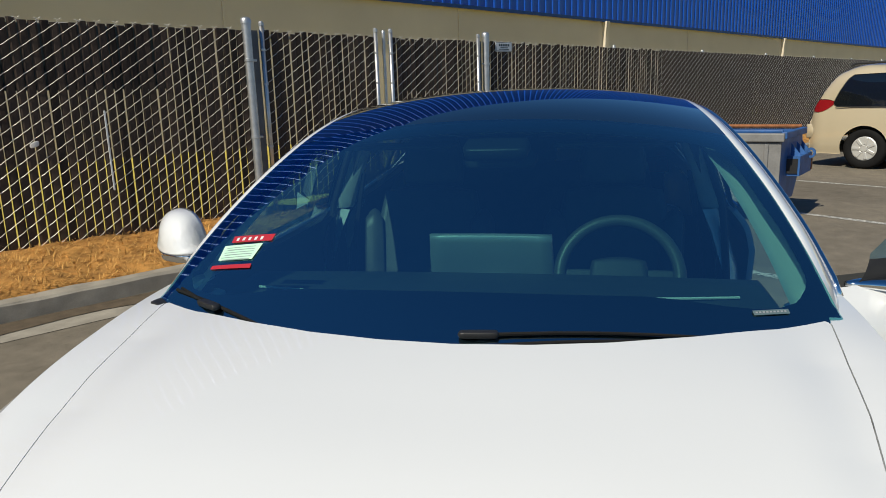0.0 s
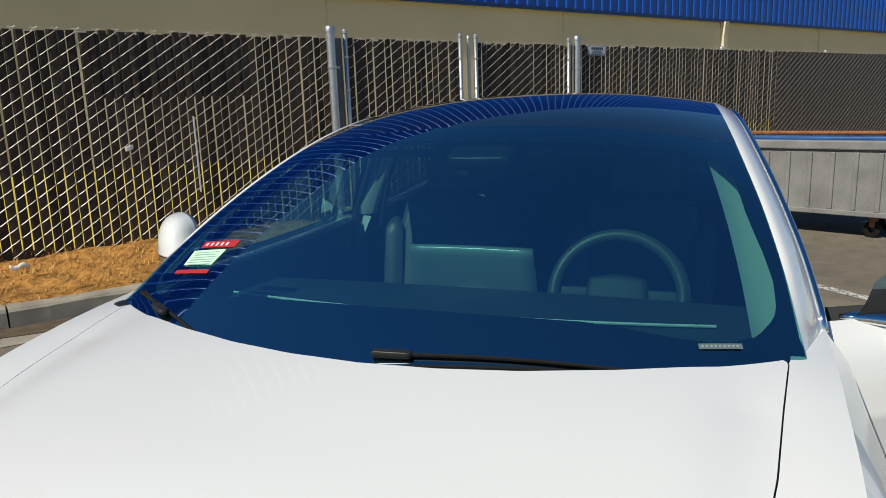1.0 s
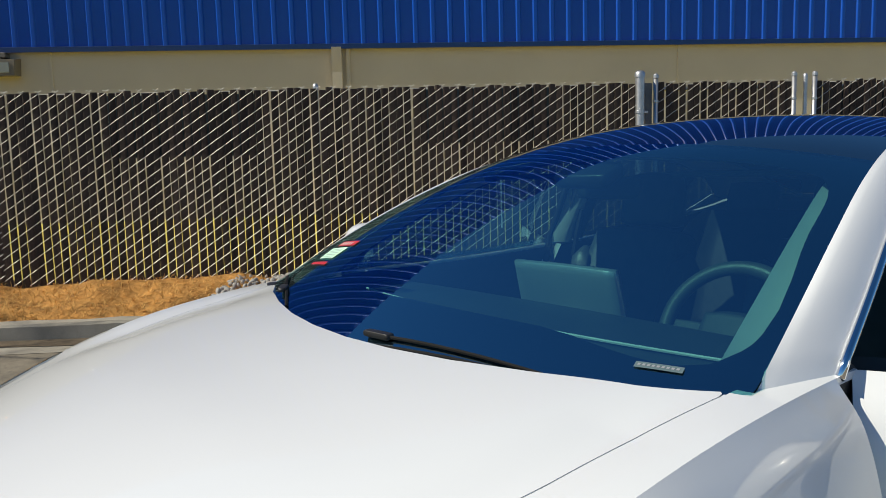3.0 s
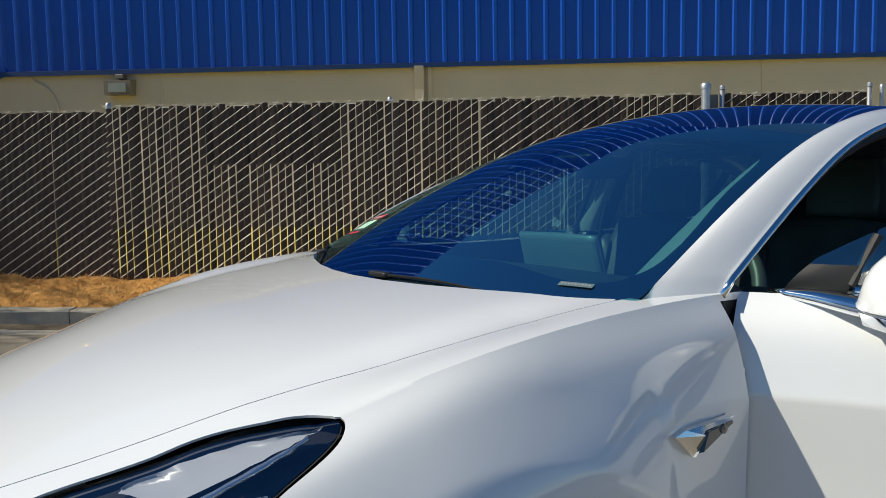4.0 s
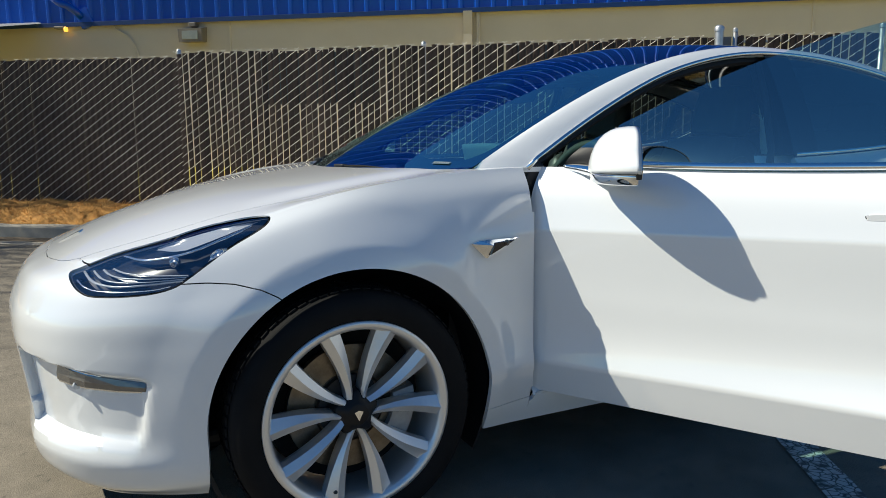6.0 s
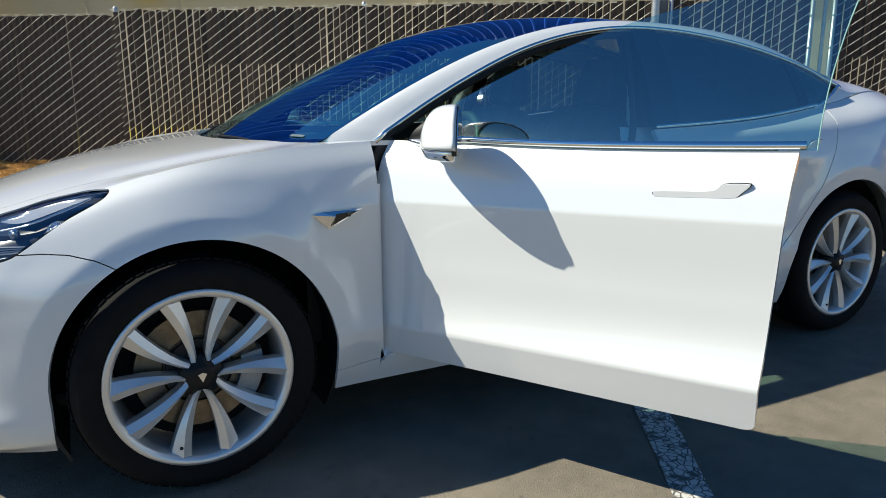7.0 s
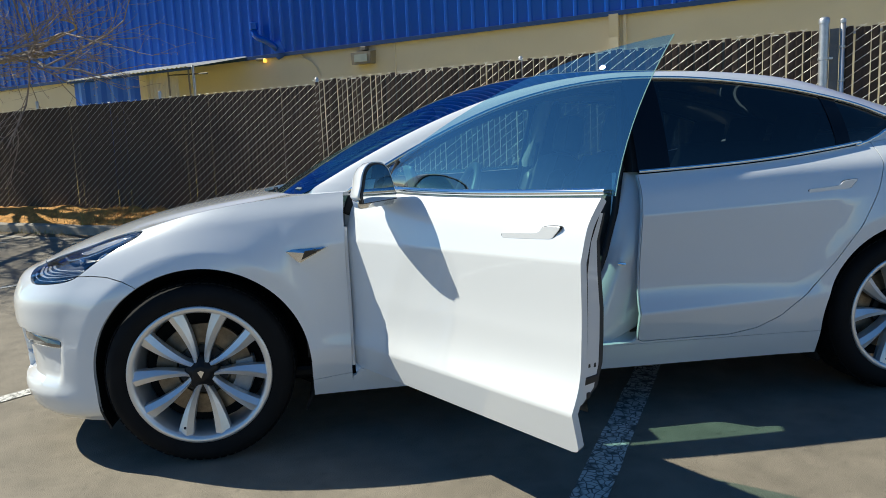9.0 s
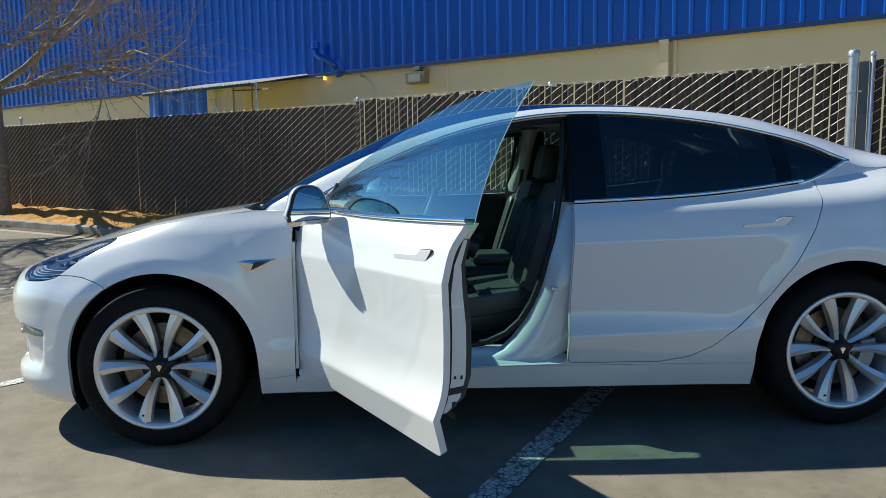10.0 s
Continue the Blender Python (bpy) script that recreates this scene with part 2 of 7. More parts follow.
def worn_paint_mat():
    """White road paint, crackled, with bare patches."""
    m, n, l, b = node_mat("road_paint")
    geo = n.new("ShaderNodeNewGeometry")
    v, t = n.new("ShaderNodeTexVoronoi"), n.new("ShaderNodeTexNoise")
    v.feature = "DISTANCE_TO_EDGE"
    v.inputs["Scale"].default_value = 38.0
    t.inputs["Scale"].default_value, t.inputs["Detail"].default_value = 22.0, 6.0
    for q in (v, t):
        l.new(geo.outputs["Position"], q.inputs["Vector"])
    r = n.new("ShaderNodeMapRange")
    l.new(v.outputs["Distance"], r.inputs["Value"])
    r.inputs["From Min"].default_value, r.inputs["From Max"].default_value = 0.03, 0.09
    r2 = n.new("ShaderNodeMapRange")
    l.new(t.outputs["Fac"], r2.inputs["Value"])
    r2.inputs["From Min"].default_value, r2.inputs["From Max"].default_value = 0.36, 0.5
    mm = n.new("ShaderNodeMath")
    mm.operation = "MULTIPLY"
    l.new(r.outputs[0], mm.inputs[0])
    l.new(r2.outputs[0], mm.inputs[1])
    mix = n.new("ShaderNodeMix")
    mix.data_type = "RGBA"
    mix.inputs[6].default_value, mix.inputs[7].default_value = (0.10, 0.098, 0.09, 1), (0.62, 0.61, 0.57, 1)
    l.new(mm.outputs[0], mix.inputs[0])
    l.new(mix.outputs[2], b.inputs["Base Color"])
    b.inputs["Roughness"].default_value = 0.7
    return m


def wood_slat_mat():
    """Dark brown plastic slats, each a little different."""
    m, n, l, b = node_mat("slat_brown")
    info, geo, t = n.new("ShaderNodeObjectInfo"), n.new("ShaderNodeNewGeometry"), n.new("ShaderNodeTexNoise")
    mp = n.new("ShaderNodeMapping")
    mp.inputs["Scale"].default_value = (30, 30, 2.5)
    l.new(geo.outputs["Position"], mp.inputs[0])
    l.new(mp.outputs[0], t.inputs["Vector"])
    t.inputs["Scale"].default_value, t.inputs["Detail"].default_value = 1.0, 4.0
    add = n.new("ShaderNodeMath")
    add.operation = "ADD"
    l.new(info.outputs["Random"], add.inputs[0])
    l.new(t.outputs["Fac"], add.inputs[1])
    r = n.new("ShaderNodeMapRange")
    l.new(add.outputs[0], r.inputs["Value"])
    r.inputs["From Min"].default_value, r.inputs["From Max"].default_value = 0.3, 1.7
    mix = n.new("ShaderNodeMix")
    mix.data_type = "RGBA"
    mix.inputs[6].default_value, mix.inputs[7].default_value = (0.022, 0.0165, 0.013, 1), (0.078, 0.056, 0.042, 1)
    l.new(r.outputs[0], mix.inputs[0])
    l.new(mix.outputs[2], b.inputs["Base Color"])
    b.inputs["Roughness"].default_value = 0.6
    b.inputs["Specular IOR Level"].default_value = 0.2
    return m


MAT_ASPHALT = asphalt_mat()
MAT_LINE = worn_paint_mat()
MAT_SLAT = wood_slat_mat()
MAT_CONCRETE = plain("concrete", (0.30, 0.275, 0.23), 0.9, vary=0.3, scale=5, fine=120, bump=0.006)
MAT_MULCH = plain("straw_mulch", (0.50, 0.25, 0.06), 0.95, vary=0.5, scale=9, fine=160, bump=0.03)
MAT_SOIL = plain("gutter_soil", (0.10, 0.075, 0.048), 0.95, vary=0.4, scale=12, fine=160, bump=0.008)
MAT_STRAW = plain("straw", (0.66, 0.38, 0.11), 0.9, vary=0.4, scale=14, fine=200)
MAT_DIRT = plain("weedy_dirt", (0.52, 0.42, 0.07), 0.95, vary=0.3, scale=1.5, fine=60, bump=0.01)
MAT_STONE = plain("grey_stone", (0.37, 0.35, 0.32), 0.85, vary=0.3, scale=20, fine=150, bump=0.003)
MAT_STUCCO = plain("beige_wall", (0.67, 0.60, 0.49), 0.9, vary=0.07, scale=0.7, fine=90, bump=0.003)
MAT_BLUE = plain("blue_siding", (0.0015, 0.075, 0.50), 0.30, vary=0.08, scale=0.4, fine=8, spec=0.7)
MAT_BLUE_DARK = plain("blue_flashing", (0.006, 0.04, 0.17), 0.5, vary=0.1, scale=1.0)
MAT_GALV = plain("galvanised_steel", (0.55, 0.56, 0.57), 0.42, 0.85, vary=0.15, scale=14, fine=90)
MAT_PLATE = plain("dull_zinc_plate", (0.16, 0.165, 0.17), 0.6, 0.3, vary=0.2, scale=6)
MAT_WIRE = plain("wire", (0.80, 0.77, 0.70), 0.45, 0.25, vary=0.15, scale=20)
MAT_ROOFSHEET = plain("awning_sheet", (0.62, 0.62, 0.58), 0.5, 0.3, vary=0.25, scale=2, fine=40)
MAT_AMBER, _n, _l, _b = node_mat("amber_lamp")
_b.inputs["Emission Color"].default_value, _b.inputs["Emission Strength"].default_value = (1.0, 0.5, 0.06, 1), 1.1
_b.inputs["Base Color"].default_value = (0.8, 0.45, 0.08, 1)
MAT_LENS = plain("frosted_lens", (0.35, 0.38, 0.36), 0.25, vary=0.1)
MAT_FIXTURE = plain("fixture_taupe", (0.22, 0.19, 0.15), 0.5, vary=0.1)
MAT_SIGN = plain("sign_white", (0.68, 0.70, 0.70), 0.5, vary=0.08)
MAT_SIGN_DARK = plain("sign_ink", (0.03, 0.05, 0.06), 0.5)
MAT_BARK = plain("bark", (0.27, 0.235, 0.195), 0.95, vary=0.4, scale=12, fine=80, bump=0.02)
MAT_TWIG = plain("twig", (0.30, 0.25, 0.215), 0.9, vary=0.3, scale=10)
MAT_BUD = plain("bud_leaf", (0.44, 0.31, 0.25), 0.7, vary=0.4, scale=12)
MAT_GRASS = plain("dry_weed", (0.34, 0.27, 0.08), 0.9, vary=0.4, scale=8)
MAT_LITTER = plain("litter_paper", (0.7, 0.68, 0.64), 0.8)

# ---- ground, fence and building; SITE has x along the fence and y away from the car ----
SITE = Matrix.Translation((5.299, 2.855, 0)) @ pose(0, 0, 0, 0, 0, -34.05)


def rise(x):
    """How the lot climbs towards its left end."""
    return 0.016 * (math.log1p(math.exp(min(40.0, 1.5 * (-x - 5.5)))) / 1.5) if x > -40 else 0.55


def at_site(x, y, z=0.0, rz=0.0):
    return SITE @ pose(x, y, z, 0, 0, rz)


def ground():
    """One sheet to the horizon, level round the car and climbing gently at the far left."""
    xs = np.r_[-500, -200, -80, np.linspace(-40, 12, 53), 40, 120, 500]
    ys = np.r_[-500, -200, -60, -30, -16, -10, -6, -3, 0, 3, 6, 30, 200, 500]
    verts = [(x, y, rise(x) * float(np.interp(y, [-16, -3], [0.0, 1.0]))) for x in xs for y in ys]
    ob = solid("ground", mesh_of("ground", verts, grid_faces(len(xs), len(ys)), True), MAT_ASPHALT, m=SITE.copy())
    tagged(ob, "worn grey asphalt of the parking lot", "asphalt", kind="structure")


def ground_at(p):
    q = SITE.inverted() @ Vector((p[0], p[1], 0))
    return rise(q.x) * float(np.interp(q.y, [-16, -3], [0.0, 1.0]))


def strip(name, a, b, width, label):
    """A painted stripe 4 mm above the asphalt from a to b."""
    a, b = Vector((*a, 0)), Vector((*b, 0))
    d = (b - a).normalized()
    s = Vector((-d.y, d.x, 0)) * width / 2
    bm = bmesh.new()
    n = max(2, int((b - a).length / 0.12))
    rows = []
    rnd = random.Random(int(abs(a.x * 97 + a.y * 31)))
    for i in range(n + 1):
        p = a.lerp(b, i / n)
        p.z = ground_at(p)
        rows.append([bm.verts.new(p + s * (1 + rnd.uniform(-0.06, 0.06)) + Vector((0, 0, 0.004))), bm.verts.new(p - s * (1 + rnd.uniform(-0.06, 0.06)) + Vector((0, 0, 0.004)))])
    for q, w in zip(rows, rows[1:]):
        bm.faces.new((q[0], q[1], w[1], w[0]))
    tagged(part(name, bm, MAT_LINE), label, "parking line", "parking lines", "structure")


def kerb():
    holder = thing("kerb", "weathered grey concrete kerb beside the mulch bed", "kerb", m=SITE.copy(), kind="structure")
    rnd = random.Random(3)
    x, k = -24.0, 0
    while x < 24:
        w = 3.0
        bm = bmesh.new()
        n = 12
        prof = [(-0.83, -0.05), (-0.82, 0.13), (-0.805, 0.15), (-0.68, 0.155), (-0.67, 0.14), (-0.67, -0.05)]
        rings = []
        for i in range(n + 1):
            xx = x + 0.006 + (w - 0.012) * i / n
            rings.append([bm.verts.new((xx, y + rnd.uniform(-0.004, 0.004), z + rise(xx) + (rnd.uniform(-0.006, 0.006) if z > 0 else 0))) for y, z in prof])
        for q, r in zip(rings, rings[1:]):
            for j in range(len(prof) - 1):
                bm.faces.new((q[j], r[j], r[j + 1], q[j + 1]))
        bm.faces.new(rings[0])
        bm.faces.new(rings[-1][::-1])
        part("kerb_stone", bm, MAT_CONCRETE, holder)
        x += w


def gutter():
    """A flat concrete pan at the foot of the kerb with soil washed along it."""
    xs = np.linspace(-24, 24, 240)
    for name, y0, y1, lift, mat, label in (("gutter_pan", -1.22, -0.835, 0.004, MAT_CONCRETE, "stained concrete gutter at the foot of the kerb"), ("gutter_soil", -1.02, -0.83, 0.009, MAT_SOIL, "dark soil washed along the gutter")):
        v = []
        for i, x in enumerate(xs):
            wob = 0.07 * noise.noise(Vector((x * 1.7, 4.0, lift * 900))) + 0.03 * noise.noise(Vector((x * 7.0, 1.0, 0.5))) if mat is MAT_SOIL else 0.0
            v += [(x, y0 + wob, rise(x) + lift), (x, y1, rise(x) + lift + (0.012 if mat is MAT_SOIL else 0.0))]
        tagged(solid(name, mesh_of(name, v, grid_faces(len(xs), 2), True), mat, m=SITE.copy()), label, "gutter", kind="structure")


def mulch_bed():
    """A heaped bed that rises from the kerb to the foot of the fence."""
    nx, ny = 400, 16
    xs, ys = np.linspace(-24, 24, nx), np.linspace(-0.69, 0.25, ny)
    verts = []
    for x in xs:
        for j, y in enumerate(ys):
            t = min(1.0, (y + 0.69) / 0.69)
            h = noise.fractal(Vector((x * 2.2, y * 3.0, 0.3)), 1.0, 2.0, 4) * 0.06
            f = noise.noise(Vector((x * 11, y * 11, 2.0))) * 0.02
            verts.append((x, y, 0.12 + rise(x) + 0.23 * t**0.7 + (h + f) * (0.25 if j == 0 else 1)))
    ob = solid("mulch_bed", mesh_of("mulch_bed", verts, grid_faces(nx, ny), True), MAT_MULCH, m=SITE.copy())
    tagged(ob, "orange-brown pine straw mulch heaped along the fence", "mulch", kind="stuff")
    yard = mesh_of("yard", [(-60, 0.2, 0.33), (60, 0.2, 0.33), (60, 6.4, 0.62), (-60, 6.4, 0.62)], [(0, 1, 2, 3)])
    tagged(solid("pavement_yard", yard, MAT_DIRT, m=SITE.copy()), "dry weedy yard behind the fence", "yard", kind="structure")
    rnd = random.Random(8)
    bm = bmesh.new()
    for _ in range(17000):
        x, y = rnd.uniform(-10, 5), -0.68 + 0.75 * rnd.random()
        t = min(1.0, (y + 0.69) / 0.69)
        h = noise.fractal(Vector((x * 2.2, y * 3.0, 0.3)), 1.0, 2.0, 4) * 0.06
        p = Vector((x, y, 0.125 + rise(x) + 0.23 * t**0.7 + h))
        d = Vector((rnd.uniform(-1, 1), rnd.uniform(-1, 1), rnd.uniform(-0.1, 0.5))).normalized() * rnd.uniform(0.03, 0.10)
        s = d.cross(Vector((0, 0, 1))).normalized() * 0.0025
        q = p + d * 0.5 + Vector((0, 0, rnd.uniform(0.0, 0.014)))
        vs = [bm.verts.new(c) for c in (p - s, p + s, q + s, q - s, p + d)]
        bm.faces.new((vs[0], vs[1], vs[2], vs[3]))
        bm.faces.new((vs[3], vs[2], vs[4]))
    tagged(part("straw", bm, MAT_STRAW, m=SITE.copy()), "loose dry straw strands on the mulch", "straw", kind="stuff")


FENCE_TOP, FENCE_FOOT = 2.105, 0.34


def fence_run(name, x0, x1, label, foot=FENCE_FOOT, top=FENCE_TOP, pieces=True, climb=0.0):
    """A stretch of chain link with brown slats woven through it."""
    holder = thing(name, label, "chain-link fence", "fence runs", SITE @ Matrix.Shear("XY", 4, (0.0, 0.0)) if not climb else SITE @ Matrix(((1, 0, 0, 0), (0, 1, 0, 0), (-climb, 0, 1, climb * x1), (0, 0, 0, 1))))
    rnd = random.Random(int(x0 * 10) + 77)
    pitch, wide, thick = (x1 - x0) / round((x1 - x0) / 0.073), 0.0648, 0.006
    made = {}

    def slat_mesh(kind):
        if kind not in made:
            h = top - foot - 0.002 - 0.007 * kind
            bm = bmesh.new()
            r = [(-wide / 2, 0), (-wide / 4, -thick), (wide / 4, -thick), (wide / 2, 0), (wide / 4, thick), (-wide / 4, thick)]
            lo = [bm.verts.new((x, y, 0)) for x, y in r]
            hi = [bm.verts.new((x + 0.002 * kind, y, h)) for x, y in r]
            for k in range(6):
                bm.faces.new((lo[k], lo[(k + 1) % 6], hi[(k + 1) % 6], hi[k]))
            bm.faces.new(hi)
            me = bpy.data.meshes.new("slat")
            bm.to_mesh(me)
            bm.free()
            me.materials.append(MAT_SLAT)
            made[kind] = me
        return made[kind]

    n = round((x1 - x0) / pitch)
    if pieces:
        for i in range(n):
            ob = new("slat", slat_mesh(rnd.randrange(3)))
            ob.parent = holder
            ob.matrix_basis = pose(x0 + (i + 0.5) * pitch + rnd.uniform(-0.004, 0.004), 0.012, foot + rnd.uniform(-0.01, 0.01), 0, rnd.uniform(-0.25, 0.25), rnd.uniform(-4, 4))
    else:
        v, f = [], []
        for i in range(n):
            c, h = x0 + (i + 0.5) * pitch + rnd.uniform(-0.004, 0.004), top - foot - 0.004 + rnd.uniform(-0.010, 0.004)
            k = len(v)
            for z in (foot, foot + h):
                v += [(c - wide * 0.585, 0.012, z), (c, 0.006, z), (c + wide * 0.585, 0.012, z), (c, 0.018, z)]
            f += [(k, k + 1, k + 5, k + 4), (k + 1, k + 2, k + 6, k + 5), (k + 2, k + 3, k + 7, k + 6), (k + 3, k, k + 4, k + 7), (k + 4, k + 5, k + 6, k + 7)]
        tagged(solid("slat_infill", mesh_of("slat_infill", v, f), MAT_SLAT, holder), kind="stuff")
    # wires: one diagonal in front of the slats, the other behind, twisted barbs on top
    v, f = [], []

    def seg(a, b, r):
        k = len(v)
        a, b = Vector(a), Vector(b)
        d = (b - a).normalized()
        s = d.cross(Vector((0, 1, 0))).normalized() * r
        t = Vector((0, -r, 0))
        for p in (a, b):
            v.extend([tuple(p + s), tuple(p + t), tuple(p - s), tuple(p - t)])
        f.extend([(k + j, k + (j + 1) % 4, k + 4 + (j + 1) % 4, k + 4 + j) for j in range(4)])

    rise, step = 0.0495, pitch
    m = int((top - foot) / rise)
    r = 0.0022
    for i in range(-m, n + 1, 2):
        last = None
        for k in range(m + 1):
            j = i + k
            if 0 <= j <= n:
                p = (x0 + j * step, -0.004 if j % 2 else 0.004, foot + 0.02 + k * rise)
                if last:
                    mid = ((p[0] + last[0]) / 2 + 0.0015, -0.006, (p[2] + last[2]) / 2 - 0.002)
                    seg(last, mid, r)
                    seg(mid, p, r)
                last = p
            else:
                last = None
    for j in range(0, n, 2):
        x = x0 + j * step
        seg((x - 0.024, 0, top + 0.012), (x + 0.012, -0.004, top - 0.008), r)
        seg((x + 0.026, 0, top + 0.014), (x - 0.012, 0.004, top - 0.010), r)
        seg((x - 0.03, 0.0, top + 0.004), (x + 0.032, 0.0, top + 0.004), r * 0.8)
    tagged(solid("wire_mesh", mesh_of("wire_mesh", v, f), MAT_WIRE, holder), kind="stuff")
    bm = tube([(x0, 0.026, top - 0.02), (x1, 0.026, top - 0.02)], 0.004, 6)
    part("tension_wire", bm, MAT_WIRE, holder)
    return holder


def post(name, x, top, r, label, dome=True, y=0.0, foot=0.2):
    holder = thing(name, label, "fence post", "fence posts", at_site(x, y))
    prof = [(r, foot), (r, top - 0.06)]
    part("pole", lathe(prof, 18, "z"), MAT_GALV, holder, smooth=True)
    if dome:
        part("cap", lathe([(r * 1.12, top - 0.065), (r * 1.14, top - 0.03), (r * 0.95, top - 0.012), (r * 0.5, top - 0.002), (0.001, top)], 18, "z"), MAT_GALV, holder, smooth=True)
    return holder


def band(holder, z, r, side):
    """A clamp band round a post with its bolt lug."""
    part("clamp_band", lathe([(r + 0.001, z - 0.014), (r + 0.006, z - 0.012), (r + 0.006, z + 0.012), (r + 0.001, z + 0.014)], 18, "z"), MAT_GALV, holder)
    part("bolt", box((side * (r + 0.02), -0.004, z), (0.035, 0.012, 0.022), 0.003), MAT_GALV, holder)


def gate(name, x0, x1, label):
    holder = thing(name, label, "gate", "gate leaves", SITE.copy())
    for x in (x0, x1):
        part("upright", tube([(x, 0, 0.38), (x, 0, 2.15)], 0.023, 12), MAT_GALV, holder, smooth=True)
        part("cap", lathe([(0.027, 2.14), (0.027, 2.168), (0.016, 2.182), (0.001, 2.186)], 12, "z"), MAT_GALV, holder, m=pose(x, 0, 0))
    for z in (0.47, 2.04):
        part("rail", tube([(x0, 0.04, z), (x1, 0.04, z)], 0.019, 10), MAT_GALV, holder)
    for z in (0.55, 1.0, 1.6, 1.92):
        for x, s in ((x0, 1), (x1, -1)):
            part("clamp_band", lathe([(0.023, z - 0.012), (0.027, z - 0.01), (0.027, z + 0.01), (0.023, z + 0.012)], 12, "z"), MAT_GALV, holder, m=pose(x, 0, 0))
    return holder


ground()
strip("parking_line", (1.0, -1.88), (3.3, 1.72), 0.115, "worn crackled white parking line on the asphalt")
strip("parking_line", (-3.6, -2.2), (-1.0, 0.22), 0.10, "faded white parking line across the asphalt")
strip("parking_line", (-5.6, 0.6), (-2.3, 3.75), 0.10, "faded white parking line across the asphalt")
strip("parking_line", (-9.4, 3.3), (-4.2, 7.3), 0.10, "faded white parking line across the asphalt")
strip("parking_line", (8.6, -5.5), (10.6, -3.36), 0.10, "white parking line near the parked van")
strip("parking_line", (5.6, -4.45), (7.9, -2.25), 0.10, "white parking line beside the dumpster")
strip("parking_line", (2.6, -3.6), (5.6, -0.6), 0.10, "worn white parking line on the asphalt")
kerb()
gutter()
mulch_bed()
fence_run("fence_left", -21.2, -6.0, "chain-link fence with dark brown privacy slats", pieces=False, climb=0.0155)
fence_run("fence_middle", -6.0, -0.03, "chain-link fence with dark brown privacy slats")
fence_run("fence_gate_leaf", 0.18, 1.56, "slatted infill of a chain-link gate", foot=0.45, top=2.10)
fence_run("fence_gate_leaf", 1.80, 3.24, "slatted infill of a chain-link gate", foot=0.45, top=2.10)
fence_run("fence_right", 3.41, 8.0, "chain-link fence with dark brown privacy slats")
fence_run("fence_far", 8.0, 34.0, "chain-link fence with dark brown privacy slats", pieces=False)
gate("gate_leaf", 0.16, 1.57, "closed galvanised chain-link gate leaf with brown slats")
gate("gate_leaf", 1.785, 3.24, "closed galvanised chain-link gate leaf with brown slats")
for x0, x1 in ((0.05, 0.132), (3.265, 3.335)):
    plate = thing("gate_gap_plate", "dull grey metal plate closing the gap beside the gate", "metal plate", "gate gap plates", at_site((x0 + x1) / 2, 0.03, 1.27))
    part("plate_body", box((0, 0, 0), (x1 - x0, 0.006, 1.66), 0.002), MAT_PLATE, plate)
for x in (0.0, 3.385):
    p = post("gate_post", x, 2.215, 0.044, "thick galvanised steel gate post with domed cap")
    for z in (0.6, 1.1, 1.82):
        band(p, z, 0.044, 1 if x == 0 else -1)
for x in (-20.7, -17.6, -14.6, -11.7, -8.86, -5.98, -3.105, 6.5, 9.6, 12.7, 15.8, 18.9, 22.0):
    post("line_post", x, 2.15 + 0.0155 * max(0.0, -x - 6.0), 0.024, "slim galvanised fence post behind the slats", y=0.045)
p = post("gate_stop_post", 1.70, 2.17, 0.02, "slim galvanised post between the gate leaves", y=0.02)


def building():
    holder = thing("warehouse", "beige warehouse wall with blue ribbed metal siding above", "building", m=SITE.copy())
    x0, x1, y, zb, zt = -60.0, 70.0, 5.95, 3.53, 9.0
    part("wall", box(((x0 + x1) / 2, y + 0.25, 1.9), (x1 - x0, 0.5, 3.8)), MAT_STUCCO, holder)
    v, f = [], []
    pitch = 0.305
    RIB = ((0.0, 0.0), (0.004, 0.0), (0.176, 0.0), (0.186, -0.001), (0.194, -0.008), (0.205, -0.030), (0.212, -0.036), (0.220, -0.038), (0.224, -0.038), (0.262, -0.038), (0.266, -0.038), (0.275, -0.035), (0.283, -0.022), (0.292, -0.004), (0.298, 0.0))
    n = int((x1 - x0) / pitch)
    for i in range(n):
        c = x0 + i * pitch
        for dx, dy in RIB:
            for z in (zb, zt):
                v.append((c + dx, y - 0.06 + dy, z))
    f = [(2 * k, 2 * k + 2, 2 * k + 3, 2 * k + 1) for k in range(len(RIB) * n - 1)]
    solid("siding", mesh_of("siding", v, f, True), MAT_BLUE, holder, "deep blue ribbed metal siding")
    bm = bmesh.new()
    rings = [[bm.verts.new((x, y + dy, z)) for dy, z in ((0.0, zb - 0.02), (-0.115, zb - 0.055), (-0.115, zb + 0.03), (-0.05, zb + 0.05))] for x in (x0, x1)]
    for k in range(3):
        bm.faces.new((rings[0][k], rings[1][k], rings[1][k + 1], rings[0][k + 1]))
    part("flashing", bm, MAT_BLUE_DARK, holder, "dark blue bottom flashing")
    part("backing", box(((x0 + x1) / 2, y + 0.1, (zb + zt) / 2), (x1 - x0, 0.2, zt - zb)), MAT_BLUE_DARK, holder)
    return holder


building()

# ---- the white car: x runs from its nose to its tail, its driver's side faces -y ----
def paint_mat(name, color):
    m = plain(name, color, 0.30, vary=0.015, scale=2.0, fine=400, coat=1.0, spec=0.5)
    b = m.node_tree.nodes["Principled BSDF"]
    b.inputs["Coat IOR"].default_value = 1.85
    return m


